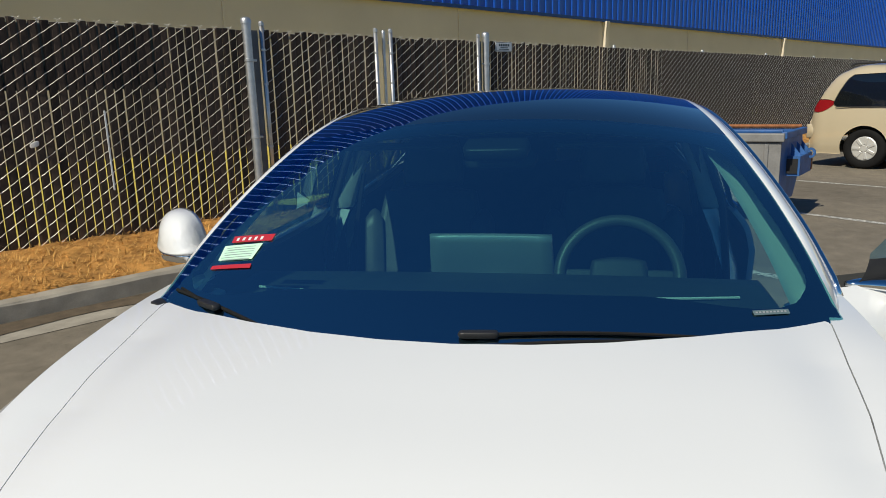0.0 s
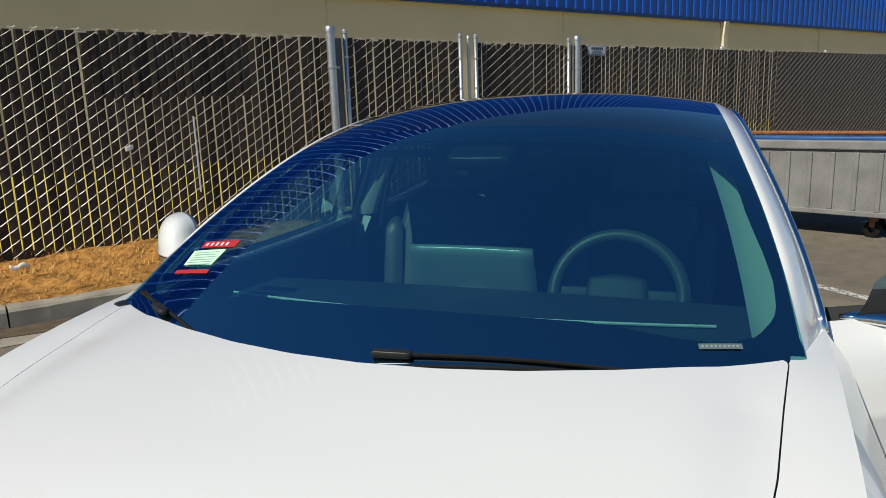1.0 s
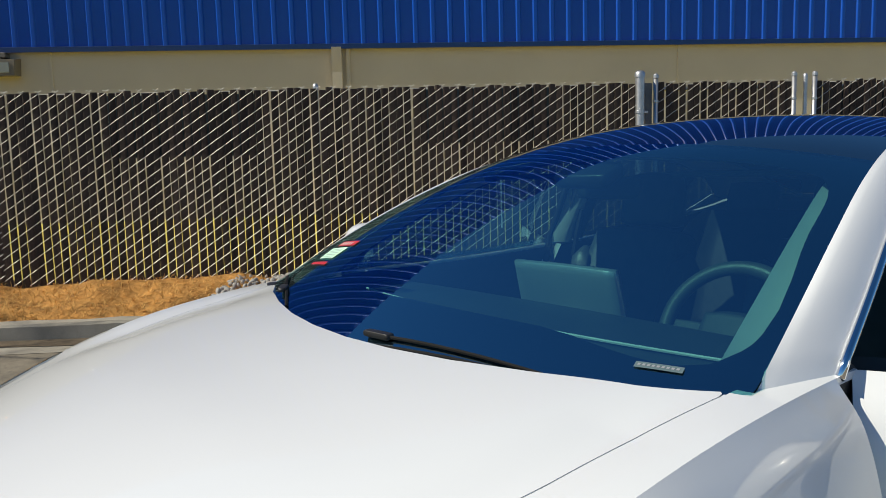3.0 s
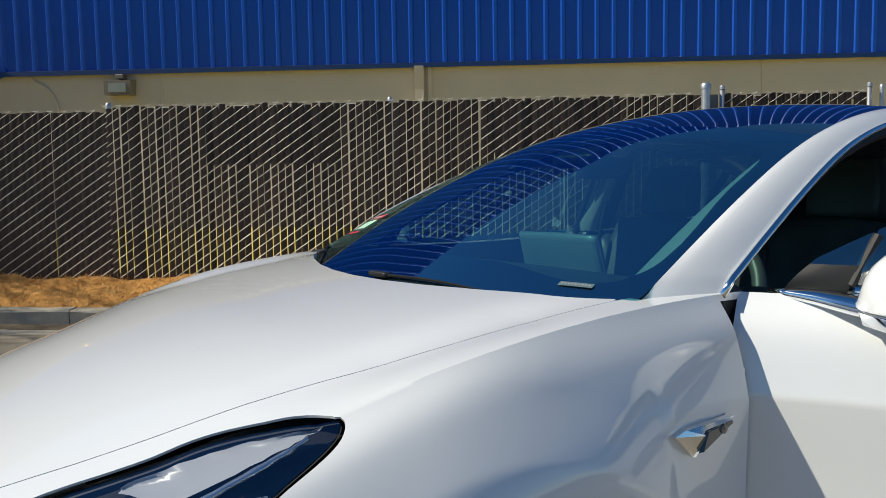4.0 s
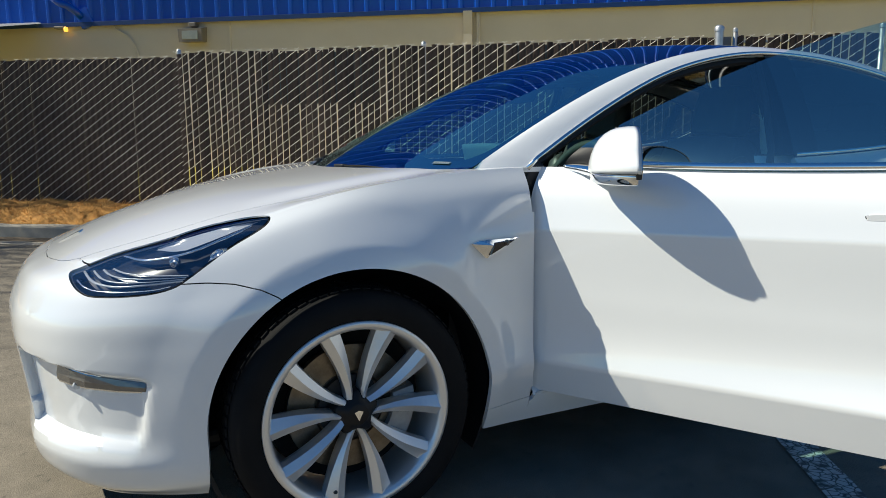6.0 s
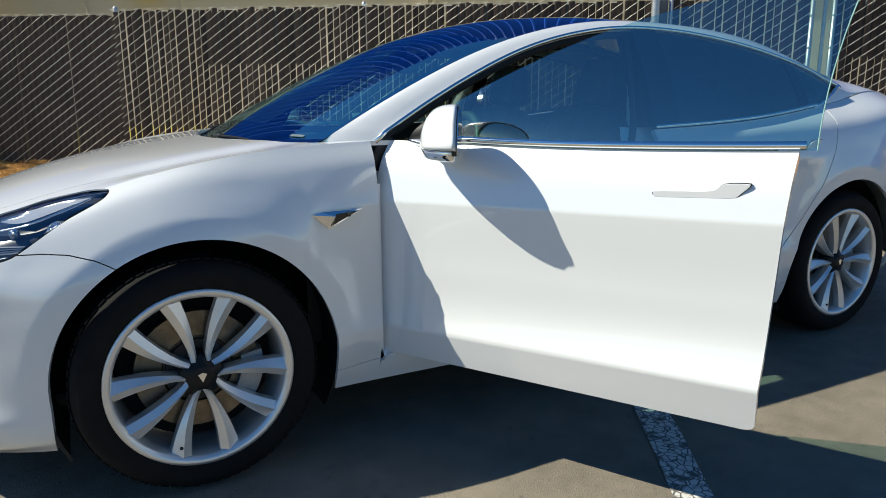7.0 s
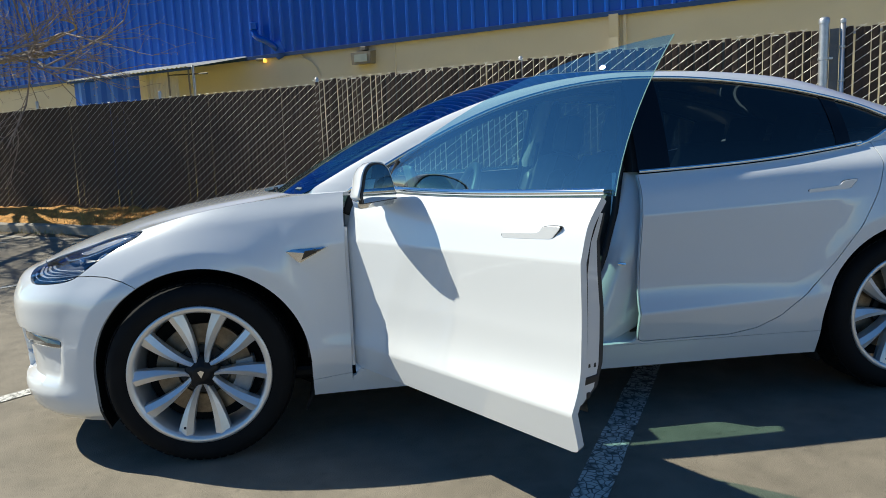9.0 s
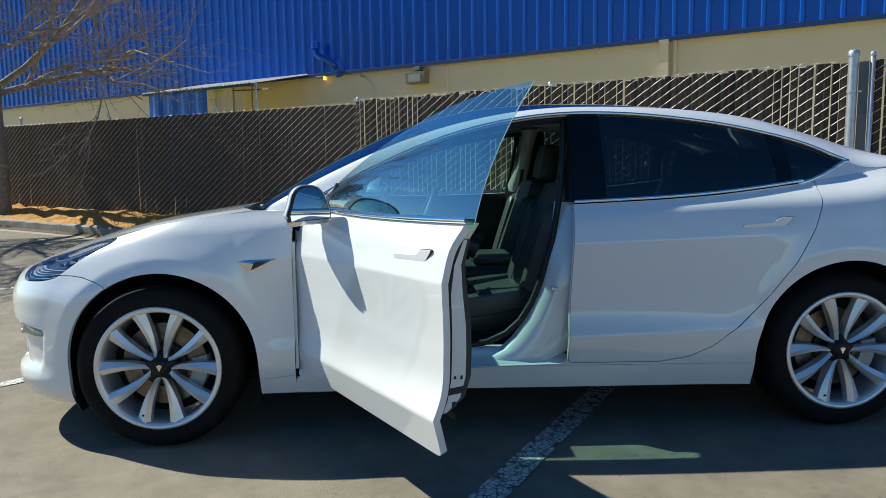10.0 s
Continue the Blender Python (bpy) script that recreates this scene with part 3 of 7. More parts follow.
MAT_WHITE = paint_mat("pearl_white_paint", (0.775, 0.795, 0.81))
# Gloss colour carries the blue of the mirrored sky; the see-through tint is teal.
MAT_GLASS = glass("windscreen_glass", (0.55, 0.98, 0.90), face=0.48, gloss=(0.64, 0.87, 1.0))
MAT_GLASS_SIDE = glass("side_glass", (0.62, 0.88, 0.82), face=0.27, grow=2.2, gloss=(0.98, 1.0, 0.97))
MAT_GLASS_DARK = glass("privacy_glass", (0.14, 0.19, 0.21), face=0.07)
MAT_ROOF = plain("roof_glass", (0.003, 0.005, 0.010), 0.02, vary=0.02, coat=1.0, spec=1.0)
MAT_ROOF.node_tree.nodes["Principled BSDF"].inputs["Coat IOR"].default_value = 2.4
MAT_FRIT = plain("black_frit", (0.004, 0.005, 0.008), 0.12, vary=0.05, spec=0.3)
MAT_BLACK = plain("black_plastic", (0.018, 0.018, 0.019), 0.45, vary=0.12, scale=20, fine=300)
MAT_HUB_BLACK = plain("hub_black", (0.010, 0.010, 0.011), 0.45, vary=0.1, spec=0.3)
MAT_RUBBER = plain("tyre_rubber", (0.008, 0.008, 0.0085), 0.80, spec=0.2, vary=0.25, scale=16, fine=220)
MAT_SEAL = plain("door_seal", (0.012, 0.012, 0.013), 0.6)
MAT_CHROME = plain("satin_chrome", (0.86, 0.87, 0.88), 0.08, 1.0, vary=0.02)
MAT_ALLOY = plain("silver_alloy", (0.78, 0.78, 0.78), 0.36, 0.70, vary=0.04, scale=10, coat=0.4)
MAT_SATIN = plain("satin_handle", (0.80, 0.82, 0.85), 0.22, 0.25, vary=0.02)
MAT_STEEL = plain("brake_steel", (0.22, 0.18, 0.13), 0.4, 0.9, vary=0.35, scale=30, fine=200)
MAT_CALIPER = plain("brake_caliper", (0.35, 0.36, 0.37), 0.45, 0.4, vary=0.15, scale=30)
MAT_LEATHER = plain("black_leather", (0.070, 0.074, 0.071), 0.42, vary=0.2, scale=14, fine=350, bump=0.0008)
MAT_DASH = plain("dash_soft_black", (0.040, 0.042, 0.042), 0.6, vary=0.15, scale=10, fine=300)
MAT_TRIM = plain("grey_fabric_trim", (0.76, 0.76, 0.73), 0.85, vary=0.06, scale=15, fine=400)
MAT_CARPET = plain("black_carpet", (0.012, 0.012, 0.013), 0.95, vary=0.3, scale=30, fine=400)
MAT_WOOD = plain("dash_wood", (0.30, 0.24, 0.17), 0.5, vary=0.2, scale=6, fine=80)
MAT_SCREEN_BACK = plain("screen_back_silver", (0.46, 0.47, 0.47), 0.32, 0.5, vary=0.03)
MAT_SCREEN = plain("screen_glass", (0.006, 0.006, 0.007), 0.06, vary=0.02, coat=1.0)
MAT_MIRROR, _n, _l, _b = node_mat("mirror_glass")
_b.inputs["Base Color"].default_value, _b.inputs["Metallic"].default_value, _b.inputs["Roughness"].default_value = (0.75, 0.78, 0.80, 1), 1.0, 0.01
# Bluish gloss stands in for the blue sky mirrored in the cover.
MAT_LAMP_GLASS = glass("headlamp_cover", (0.93, 0.95, 0.97), face=0.12, gloss=(0.7, 0.85, 1.0))
MAT_LAMP_DARK = plain("headlamp_housing", (0.016, 0.018, 0.024), 0.25, vary=0.1)
MAT_LAMP_SILVER = plain("headlamp_reflector", (0.75, 0.76, 0.78), 0.16, 0.9, vary=0.05)
MAT_DRL = plain("light_strip", (0.42, 0.43, 0.46), 0.22, vary=0.03)
MAT_FOG = plain("fog_lens", (0.16, 0.155, 0.15), 0.12, 0.5, vary=0.15, scale=30, coat=1.0)
MAT_RED = plain("red_sticker", (0.42, 0.02, 0.035), 0.5, vary=0.04)
MAT_TAG = plain("tag_slate", (0.10, 0.15, 0.17), 0.4, vary=0.08)
# Paler than the pane: the bright line on its edge is painted in.
MAT_EDGE = plain("glass_edge", (0.26, 0.44, 0.39), 0.3, vary=0.05)
MAT_CARD = plain("pale_green_card", (0.52, 0.80, 0.62), 0.7, vary=0.04)
MAT_INK = plain("grey_ink", (0.25, 0.34, 0.32), 0.7)
MAT_TAIL = plain("tail_lamp_red", (0.25, 0.008, 0.012), 0.12, vary=0.05, coat=1.0)

# stations along the outline from the nose round the side to the tail
ST_X = np.array([-0.84, -0.825, -0.775, -0.67, -0.53, -0.36, -0.10, 0.20, 0.55, 1.10, 1.70, 2.30, 2.875, 3.30, 3.62, 3.79, 3.83])
ST_W = np.array([0.0, 0.26, 0.49, 0.67, 0.79, 0.872, 0.905, 0.905, 0.895, 0.90, 0.905, 0.91, 0.922, 0.895, 0.79, 0.52, 0.0])


def level(inset, height, dx=None):
    """A line round the body: how far inside the outline and how high at each station."""
    nx = np.gradient(ST_W) / np.hypot(np.gradient(ST_X), np.gradient(ST_W))
    ny = np.gradient(ST_X) / np.hypot(np.gradient(ST_X), np.gradient(ST_W))
    inset = np.interp(np.arange(17), *zip(*inset))
    height = np.interp(np.arange(17), *zip(*height))
    x = ST_X + inset * np.where(np.arange(17) < 8, nx, -np.abs(nx))
    w = np.maximum(ST_W - inset * np.abs(ny), 0) * (ST_W > 0)
    return np.stack([x, w, height], 1)


CREST = [(-0.735, 0, 0.715), (-0.725, 0.20, 0.717), (-0.68, 0.40, 0.728), (-0.585, 0.555, 0.752), (-0.42, 0.675, 0.790), (-0.25, 0.752, 0.842),
         (-0.02, 0.785, 0.906), (0.25, 0.80, 0.948), (0.58, 0.815, 0.966), (1.10, 0.828, 0.960), (1.70, 0.828, 0.972), (2.30, 0.828, 1.001),
         (2.86, 0.785, 1.066), (3.25, 0.72, 1.12), (3.53, 0.62, 1.108), (3.69, 0.42, 1.105), (3.73, 0, 1.105)]
LEVELS = [
    level([(0, 0.10), (5, 0.06), (8, 0.05), (12, 0.05), (16, 0.08)], [(0, 0.145), (3, 0.145), (5, 0.165), (7, 0.20), (9, 0.20), (12, 0.185), (13, 0.23), (16, 0.30)]),
    level([(0, 0.03), (4, 0.015), (6, 0.02), (8, 0.022), (12, 0.02), (16, 0.02)], [(0, 0.20), (4, 0.21), (7, 0.27), (9, 0.285), (12, 0.28), (16, 0.38)]),
    level([(0, 0.03), (4, 0.008), (6, 0.008), (8, 0.0), (9, -0.006), (10, -0.016), (12, -0.002), (16, 0.0)], [(0, 0.34), (4, 0.35), (7, 0.385), (8, 0.39), (10, 0.425), (12, 0.45), (16, 0.5)]),
    level([(0, 0.015), (4, 0.004), (6, 0.006), (8, 0.008), (9, 0.008), (10, 0.004), (12, -0.002), (16, 0.0)], [(0, 0.44), (4, 0.44), (7, 0.44), (8, 0.445), (10, 0.475), (12, 0.5), (16, 0.56)]),
    level([(0, 0.0), (4, 0.0), (6, 0.0), (8, 0.010), (9, 0.014), (10, 0.016), (12, -0.003), (14, 0.0), (16, 0.0)], [(0, 0.54), (4, 0.55), (6, 0.58), (8, 0.60), (12, 0.64), (16, 0.70)]),
    level([(0, 0.012), (4, 0.012), (5, 0.016), (6, 0.012), (8, 0.006), (10, 0.006), (12, 0.0), (14, 0.01), (16, 0.02)], [(0, 0.625), (3, 0.635), (5, 0.675), (6, 0.735), (8, 0.785), (10, 0.815), (12, 0.85), (16, 0.88)]),
    level([(0, 0.045), (4, 0.055), (5, 0.060), (6, 0.064), (7, 0.056), (8, 0.035), (10, 0.030), (12, 0.04), (14, 0.05), (16, 0.05)], [(0, 0.685), (3, 0.70), (5, 0.77), (6, 0.84), (8, 0.895), (10, 0.905), (12, 0.98), (13, 1.02), (16, 1.04)]),
    np.array(CREST, float),
]
N_U, N_V = 430, 100


def wall_sheet():
    """The body side from nose to tail, as a grid of N_U by N_V points."""
    arc = np.r_[0, np.cumsum(np.hypot(np.diff(ST_X), np.diff(ST_W)))]
    us = np.linspace(0, arc[-1], N_U)
    lines = [curve_fn(np.c_[arc, lv])(us) for lv in LEVELS]
    keys = np.array([0, 1, 2, 2.35, 3.4, 4.8, 5.7, 6.6]) / 6.6
    # rows lie on the two creases of the doors, at keys 2 and 5
    vs = np.r_[np.linspace(0, keys[2], 28), np.linspace(keys[2], keys[5], 44)[1:], np.linspace(keys[5], 1, N_V - 70)[1:]]
    grid = np.zeros((N_U, N_V, 3))
    for i in range(N_U):
        rows = np.c_[keys, [ln[i] for ln in lines]]
        smooth = curve_fn(rows)(vs)
        crisp = np.concatenate([curve_fn(rows[:3])(vs[:28]), curve_fn(rows[2:6])(vs[28:71]), curve_fn(rows[5:])(vs[71:])])
        k = np.interp(rows[3, 1], [0.36, 0.60, 2.1, 2.8], [0.0, 1.0, 1.0, 0.0])
        grid[i] = smooth + (crisp - smooth) * k
    return grid


WALL = wall_sheet()
# flared lips round the wheel arches
for _cx, _cz, _r in ((0.012, 0.338, 0.388), (2.878, 0.335, 0.392)):
    _d = np.hypot(WALL[..., 0] - _cx, WALL[..., 2] - _cz) - _r
    _up = np.clip((0.150 - _d) / 0.095, 0, 1) ** 1.6 * np.clip((WALL[..., 2] - 0.15) / 0.3, 0, 1)
    _off = np.where(WALL[..., 0] < 1.5, np.clip((0.535 - WALL[..., 0]) / 0.10, 0, 1), 1.0)
    WALL[..., 1] += np.where((WALL[..., 1] > 0.6) & (_d > -0.2), 0.012 * _up * _off, 0.0)
# the scoop beside the fog lamp, with a lip under it
_scoop = rounded([(-0.90, 0.50), (-0.60, 0.492), (-0.50, 0.484), (-0.503, 0.43), (-0.520, 0.325), (-0.60, 0.305), (-0.90, 0.30)], 3)
_side = WALL[..., 1] > 0.42
_in = outline_dist(_scoop, WALL.reshape(-1, 3)[:, [0, 2]]).reshape(WALL.shape[:2])
_deep = np.where(_side & (WALL[..., 0] < -0.4), np.clip(-_in / 0.016, 0, 1) * np.interp(WALL[..., 0], [-0.75, -0.50], [0.034, 0.014]), 0.0)
_lip = np.where(_side, 0.012 * np.exp(-((WALL[..., 2] - 0.265) / 0.035) ** 2) * np.clip((-0.42 - WALL[..., 0]) / 0.12, 0, 1), 0.0)
WALL[..., 0] += 0.62 * (_deep - _lip)
WALL[..., 1] -= 0.78 * (_deep - _lip)
CREST_LINE = WALL[:, -1]
HOOD_MID = curve_fn([(-0.735, 0.715), (-0.6, 0.778), (-0.4, 0.848), (-0.2, 0.898), (0.0, 0.930), (0.2, 0.958), (0.5, 0.99), (0.9, 1.03)])
RAIL_OUT = curve_fn([(0.585, 0.812, 0.972), (0.75, 0.79, 1.065), (0.9, 0.765, 1.14), (1.2, 0.715, 1.262), (1.5, 0.682, 1.333), (1.8, 0.66, 1.358), (2.2, 0.655, 1.335),
                     (2.6, 0.675, 1.265), (2.80, 0.703, 1.205), (2.90, 0.732, 1.158), (2.97, 0.750, 1.128), (3.25, 0.722, 1.122), (3.45, 0.655, 1.114)])
RAIL_IN = curve_fn([(0.40, 0.735, 0.952), (0.60, 0.712, 1.060), (0.8, 0.684, 1.158), (1.0, 0.651, 1.242), (1.2, 0.622, 1.311), (1.5, 0.592, 1.380), (1.8, 0.572, 1.406),
                    (2.2, 0.558, 1.399), (2.6, 0.54, 1.35), (2.9, 0.525, 1.268), (3.1, 0.52, 1.204), (3.45, 0.50, 1.113)])
_lean = RAIL_IN


def RAIL_IN(x):
    """The inner edge of the rail, drawn out towards the slim outer one."""
    k = np.interp(x, [0.40, 1.2, 2.0, 3.0], [0.36, 0.36, 0.25, 0.0])[..., None]
    t = (np.asarray(x, float) - 0.425) / (3.45 - 0.425)
    return _lean(x) * (1 - k) + (RAIL_OUT(0.585 + (3.45 - 0.585) * np.clip(t, 0, 1)) + (0.0, 0.012)) * k


ROOF_MID = curve_fn([(0.20, 0.925), (0.4, 1.04), (0.6, 1.148), (0.8, 1.245), (1.02, 1.338), (1.3, 1.412), (1.6, 1.443), (1.9, 1.445), (2.2, 1.425), (2.6, 1.36), (2.9, 1.275),
                     (3.1, 1.212), (3.45, 1.116)])
DOOR_FRONT = [(0.548, 0.25), (0.552, 0.45), (0.55, 0.70), (0.552, 0.88), (0.566, 1.10), (1.72, 1.10), (1.712, 0.99), (1.70, 0.80), (1.69, 0.60), (1.682, 0.42), (1.680, 0.318), (1.66, 0.308), (0.62, 0.296), (0.57, 0.296)]
DOOR_REAR = [(1.712, 1.20), (1.718, 0.99), (1.706, 0.80), (1.696, 0.60), (1.688, 0.42), (1.686, 0.318), (1.70, 0.309), (2.08, 0.306), (2.20, 0.325), (2.30, 0.37), (2.41, 0.46), (2.53, 0.585), (2.64, 0.725), (2.72, 0.865), (2.765, 0.975), (2.775, 1.06), (2.775, 1.2)]
LAMP = rounded([(-0.652, 0.716), (-0.642, 0.695), (-0.621, 0.682), (-0.595, 0.679), (-0.534, 0.683), (-0.472, 0.691), (-0.426, 0.704), (-0.397, 0.721), (-0.345, 0.757), (-0.289, 0.793), (-0.228, 0.824),
                (-0.196, 0.842), (-0.182, 0.857), (-0.195, 0.8575), (-0.237, 0.850), (-0.299, 0.835), (-0.351, 0.820), (-0.405, 0.802), (-0.459, 0.786), (-0.509, 0.772), (-0.56, 0.756), (-0.627, 0.728)], 4)
HOOD = [(-0.732, 0.0), (-0.728, 0.12), (-0.720, 0.22), (-0.704, 0.30), (-0.680, 0.39), (-0.656, 0.444), (-0.626, 0.480), (-0.558, 0.512), (-0.489, 0.542), (-0.391, 0.578), (-0.25, 0.624), (-0.10, 0.662), (0.05, 0.690),
        (0.22, 0.711), (0.395, 0.735), (0.382, 0.715), (0.33, 0.62), (0.270, 0.46), (0.226, 0.30), (0.202, 0.15), (0.194, 0.0), (0.194, -0.3), (-0.732, -0.3)]


def xz(poly):
    return lambda p: outline_dist(poly, p[:, [0, 2]])


def xw(poly):
    return lambda p: outline_dist(poly, p[:, :2])


def arch(cx, cz, r):
    return lambda p: np.where(p[:, 1] > 0.3, np.hypot(p[:, 0] - cx, np.maximum(p[:, 2] - cz, -0.05) if False else p[:, 2] - cz) - r, 1.0)


def car_skin():
    """Cuts the half body into its panels; w is positive here."""
    out = {}
    wall = (WALL.reshape(-1, 3), grid_faces(N_U, N_V))
    for f in (arch(0.012, 0.338, 0.388), arch(2.878, 0.335, 0.392)):
        wall = clip(*wall, f)[1]
    # arches are open down to the ground
    for a, b in ((-0.375, 0.40), (2.488, 3.268)):
        poly = [(a, -0.1), (b, -0.1), (b, 0.34), (a, 0.34)]
        wall = clip(*wall, lambda p: np.where(p[:, 1] > 0.3, outline_dist(poly, p[:, [0, 2]]), 1.0))[1]
    out["lamp"], wall = clip(*wall, lambda p: np.where(p[:, 1] > 0.2, outline_dist(LAMP, p[:, [0, 2]]), 1.0), 0.002)
    out["front_door"], wall = clip(*wall, xz(DOOR_FRONT), 0.002)
    out["rear_door"], wall = clip(*wall, xz(DOOR_REAR), 0.002)
    sill = [(0.38, 0.0), (2.6, 0.0), (2.6, 0.288), (1.5, 0.300), (0.60, 0.288), (0.38, 0.268)]
    out["sill"], wall = clip(*wall, xz(sill), 0.001)
    front = [(-1, -0.1), (0.2, -0.1), (-0.05, 0.60), (-0.16, 0.645), (-0.20, 0.675), (-0.235, 0.694), (-0.294, 0.710), (-0.351, 0.714), (-0.417, 0.712), (-0.44, 0.725), (-0.62, 0.74), (-0.70, 1.0), (-1, 1.0)]
    out["bumper"], wall = clip(*wall, xz(front), 0.0015)
    out["fender"], rest = clip(*wall, lambda p: p[:, 0] - 0.60, 0.0)
    out["rear_bumper"], out["quarter"] = clip(*rest, lambda p: outline_dist([(3.2, -0.1), (4.5, -0.1), (4.5, 0.72), (3.45, 0.70), (3.2, 0.6)], p[:, [0, 2]]), 0.0015)
    # the top of the nose: hood, the strips beside it
    n_s = int(np.searchsorted(CREST_LINE[:, 0], 0.62))
    n_k = 40
    verts = []
    for c in CREST_LINE[: n_s + 1]:
        for k in np.linspace(0, 1, n_k):
            w = c[1] * (1 - k)
            mid = float(HOOD_MID(c[0])[0])
            q = w / max(c[1], 1e-6)
            valley = 0.010 * math.exp(-(((q - 0.85) / 0.085) ** 2)) * float(np.interp(c[0], [-0.26, -0.06, 0.20, 0.42], [0, 1, 1, 0]))
            verts.append((c[0], w, mid + (c[2] - mid) * q**2.4 - valley))
    top = (np.array(verts), grid_faces(n_s + 1, n_k))
    out["hood"], rest = clip(*top, xw(HOOD), 0.0013)
    nose = [(-1, -0.2), (-0.64, -0.2), (-0.627, 0.47), (-0.627, 1.0), (-1, 1)]
    nose_top, rest = clip(*rest, xw(nose), 0.001)
    lamp_top, rest = clip(*rest, lambda p: outline_dist(LAMP, p[:, [0, 2]]) + np.where(p[:, 1] < 0.45, 1.0, 0.0), 0.002)
    lamp_nose, nose_top = clip(*nose_top, lambda p: outline_dist(LAMP, p[:, [0, 2]]) + np.where(p[:, 1] < 0.43, 1.0, 0.0), 0.002)
    behind = lambda p: np.minimum(p[:, 0] - np.interp(p[:, 1], [0, 0.15, 0.30, 0.46, 0.62, 0.715, 0.735], [0.194, 0.202, 0.226, 0.270, 0.33, 0.382, 0.395]), 0.738 - p[:, 1])
    fender_top = clip(*rest, lambda p: np.maximum(np.where(p[:, 0] < 0.38, -1.0, 0.735 - (p[:, 0] - 0.38) * 0.15 - p[:, 1]), behind(p)), 0.0)[0]
    out["fender"] = join(out["fender"], fender_top)
    out["bumper"] = join(out["bumper"], nose_top)
    out["lamp"] = join(out["lamp"], lamp_top, lamp_nose)
    return out


def rail_sheet():
    """Windscreen pillar, roof rail and rear pillar as one band."""
    n, k = 110, 9
    verts = []
    for i in range(n):
        t = i / (n - 1)
        xo, xi = 0.585 + (3.45 - 0.585) * t, 0.425 + (3.45 - 0.425) * t
        o, q = RAIL_OUT(xo), RAIL_IN(xi)
        a, b = np.array([xo, *o]), np.array([xi, *q])
        d = b - a
        nrm = np.array([-0.25, d[2], -d[1]])
        nrm /= np.linalg.norm(nrm)
        if nrm[2] < 0:
            nrm = -nrm
        for s in (0, 0.05, 0.11, 0.25, 0.40, 0.55, 0.70, 0.85, 1):
            foot = np.array([-0.012, 0.0, -0.016]) if i == 0 else 0.0
            verts.append(a + d * s + nrm * (0.006 + 0.022 * min(1.0, t / 0.07)) * (1 - (2 * s - 1) ** 2) ** 0.75 + foot)
    return np.array(verts), grid_faces(n, k)


def rail_trim(sheet, cols=9):
    """The line of the bright strip over the side windows, along the outer edge of the rail; it stops at the rear pillar."""
    grid = np.asarray(sheet[0]).reshape(-1, cols, 3)
    return grid[0 : int(len(grid) * 0.830), 0] + (0.0, 0.001, 0.006)


def glass_point(xe, q):
    """A point of the front or roof glass: xe along its edge, q from -1 to 1 across."""
    w, z = RAIL_IN(xe)
    f = np.interp(xe, [0.40, 1.10, 1.6, 3.0, 3.45], [0.20, 1.03, 1.58, 3.0, 3.45])
    m = float(ROOF_MID(f)[0])
    c = abs(q) ** 2.2
    return (f + (xe - f) * c, q * w, m + (z - m) * c)


def glass_sheet(x0, x1, n, q0=-1.0, q1=1.0, k=41, drop=0.0):
    xs, qs = np.linspace(x0, x1, n), np.linspace(q0, q1, k)
    return np.array([glass_point(x, q) for x in xs for q in qs]) - (0, 0, drop), grid_faces(n, k)


def side_glass_sheet(x0, x1, n=40, k=10, lean=0.0, low=0.0, part_of=None):
    """The band between belt and roof rail, at w positive."""
    verts = []
    belt = curve_fn(CREST_LINE[(CREST_LINE[:, 0] > 0.4) & (CREST_LINE[:, 0] < 3.5)])
    for x in np.linspace(x0, x1, n):
        b = belt(x)
        s0, s1 = part_of(x) if part_of else (0.0, 1.0)
        for s in np.linspace(s0, s1, k):
            xt = x + lean * s
            o = RAIL_OUT(np.clip(xt, 0.585, 3.45))
            p = np.array([x, b[0] - 0.010, b[1] + low]) * (1 - s) + np.array([xt, o[0] - 0.004, o[1]]) * s
            p[1] += 0.016 * (1 - (2 * s - 1) ** 2) * float(np.interp(x, [2.75, 2.95], [1.0, 0.15]))
            verts.append(p)
    return np.array(verts), grid_faces(n, k)


def tip_share(x):
    """How much of the quarter window's height its white corner covers at x."""
    return float(np.interp(x, [2.70, 2.76, 2.82, 2.87, 2.91, 2.94], [0.0, 0.05, 0.17, 0.38, 0.68, 1.0]))


def band_along(fn, xs, width, out=0.004, down=True):
    """A slim strip of trim that follows a line on the body."""
    bm, rows = bmesh.new(), []
    for x in xs:
        w, z = fn(x)
        rows.append([bm.verts.new((x, w - 0.006 + (out + 0.006) * math.cos(q), z + 0.5 * width * math.sin(q))) for q in np.linspace(-1.57, 1.57, 9)])
    for a, b in zip(rows, rows[1:]):
        for j in range(8):
            bm.faces.new((a[j], b[j], b[j + 1], a[j + 1]))
    return bm


def flip(bm):
    for v in bm.verts:
        v.co.y = -v.co.y
    return bm


car = thing("car", "pearl white electric sedan with black glass roof and open driver's door", "car")
SKIN = car_skin()
OPEN = Matrix.Translation((0.611, -0.865, 0)) @ pose(0, 0, 0, 0, 0, -60.5) @ Matrix.Translation((-0.60, 0.85, 0))
outside = lambda c: (0.25 * (c.x - 1.4), c.y * 1.5, c.z - 0.45)
out_y = lambda c: (0, c.y, 0.3 * (c.z - 0.4))


def two(name, key, label, lip=0.014):
    for s in (1, -1):
        sheet = SKIN[key] if s > 0 else mirror(SKIN[key])
        panel(name, sheet, MAT_WHITE, car, label, lip, outside)


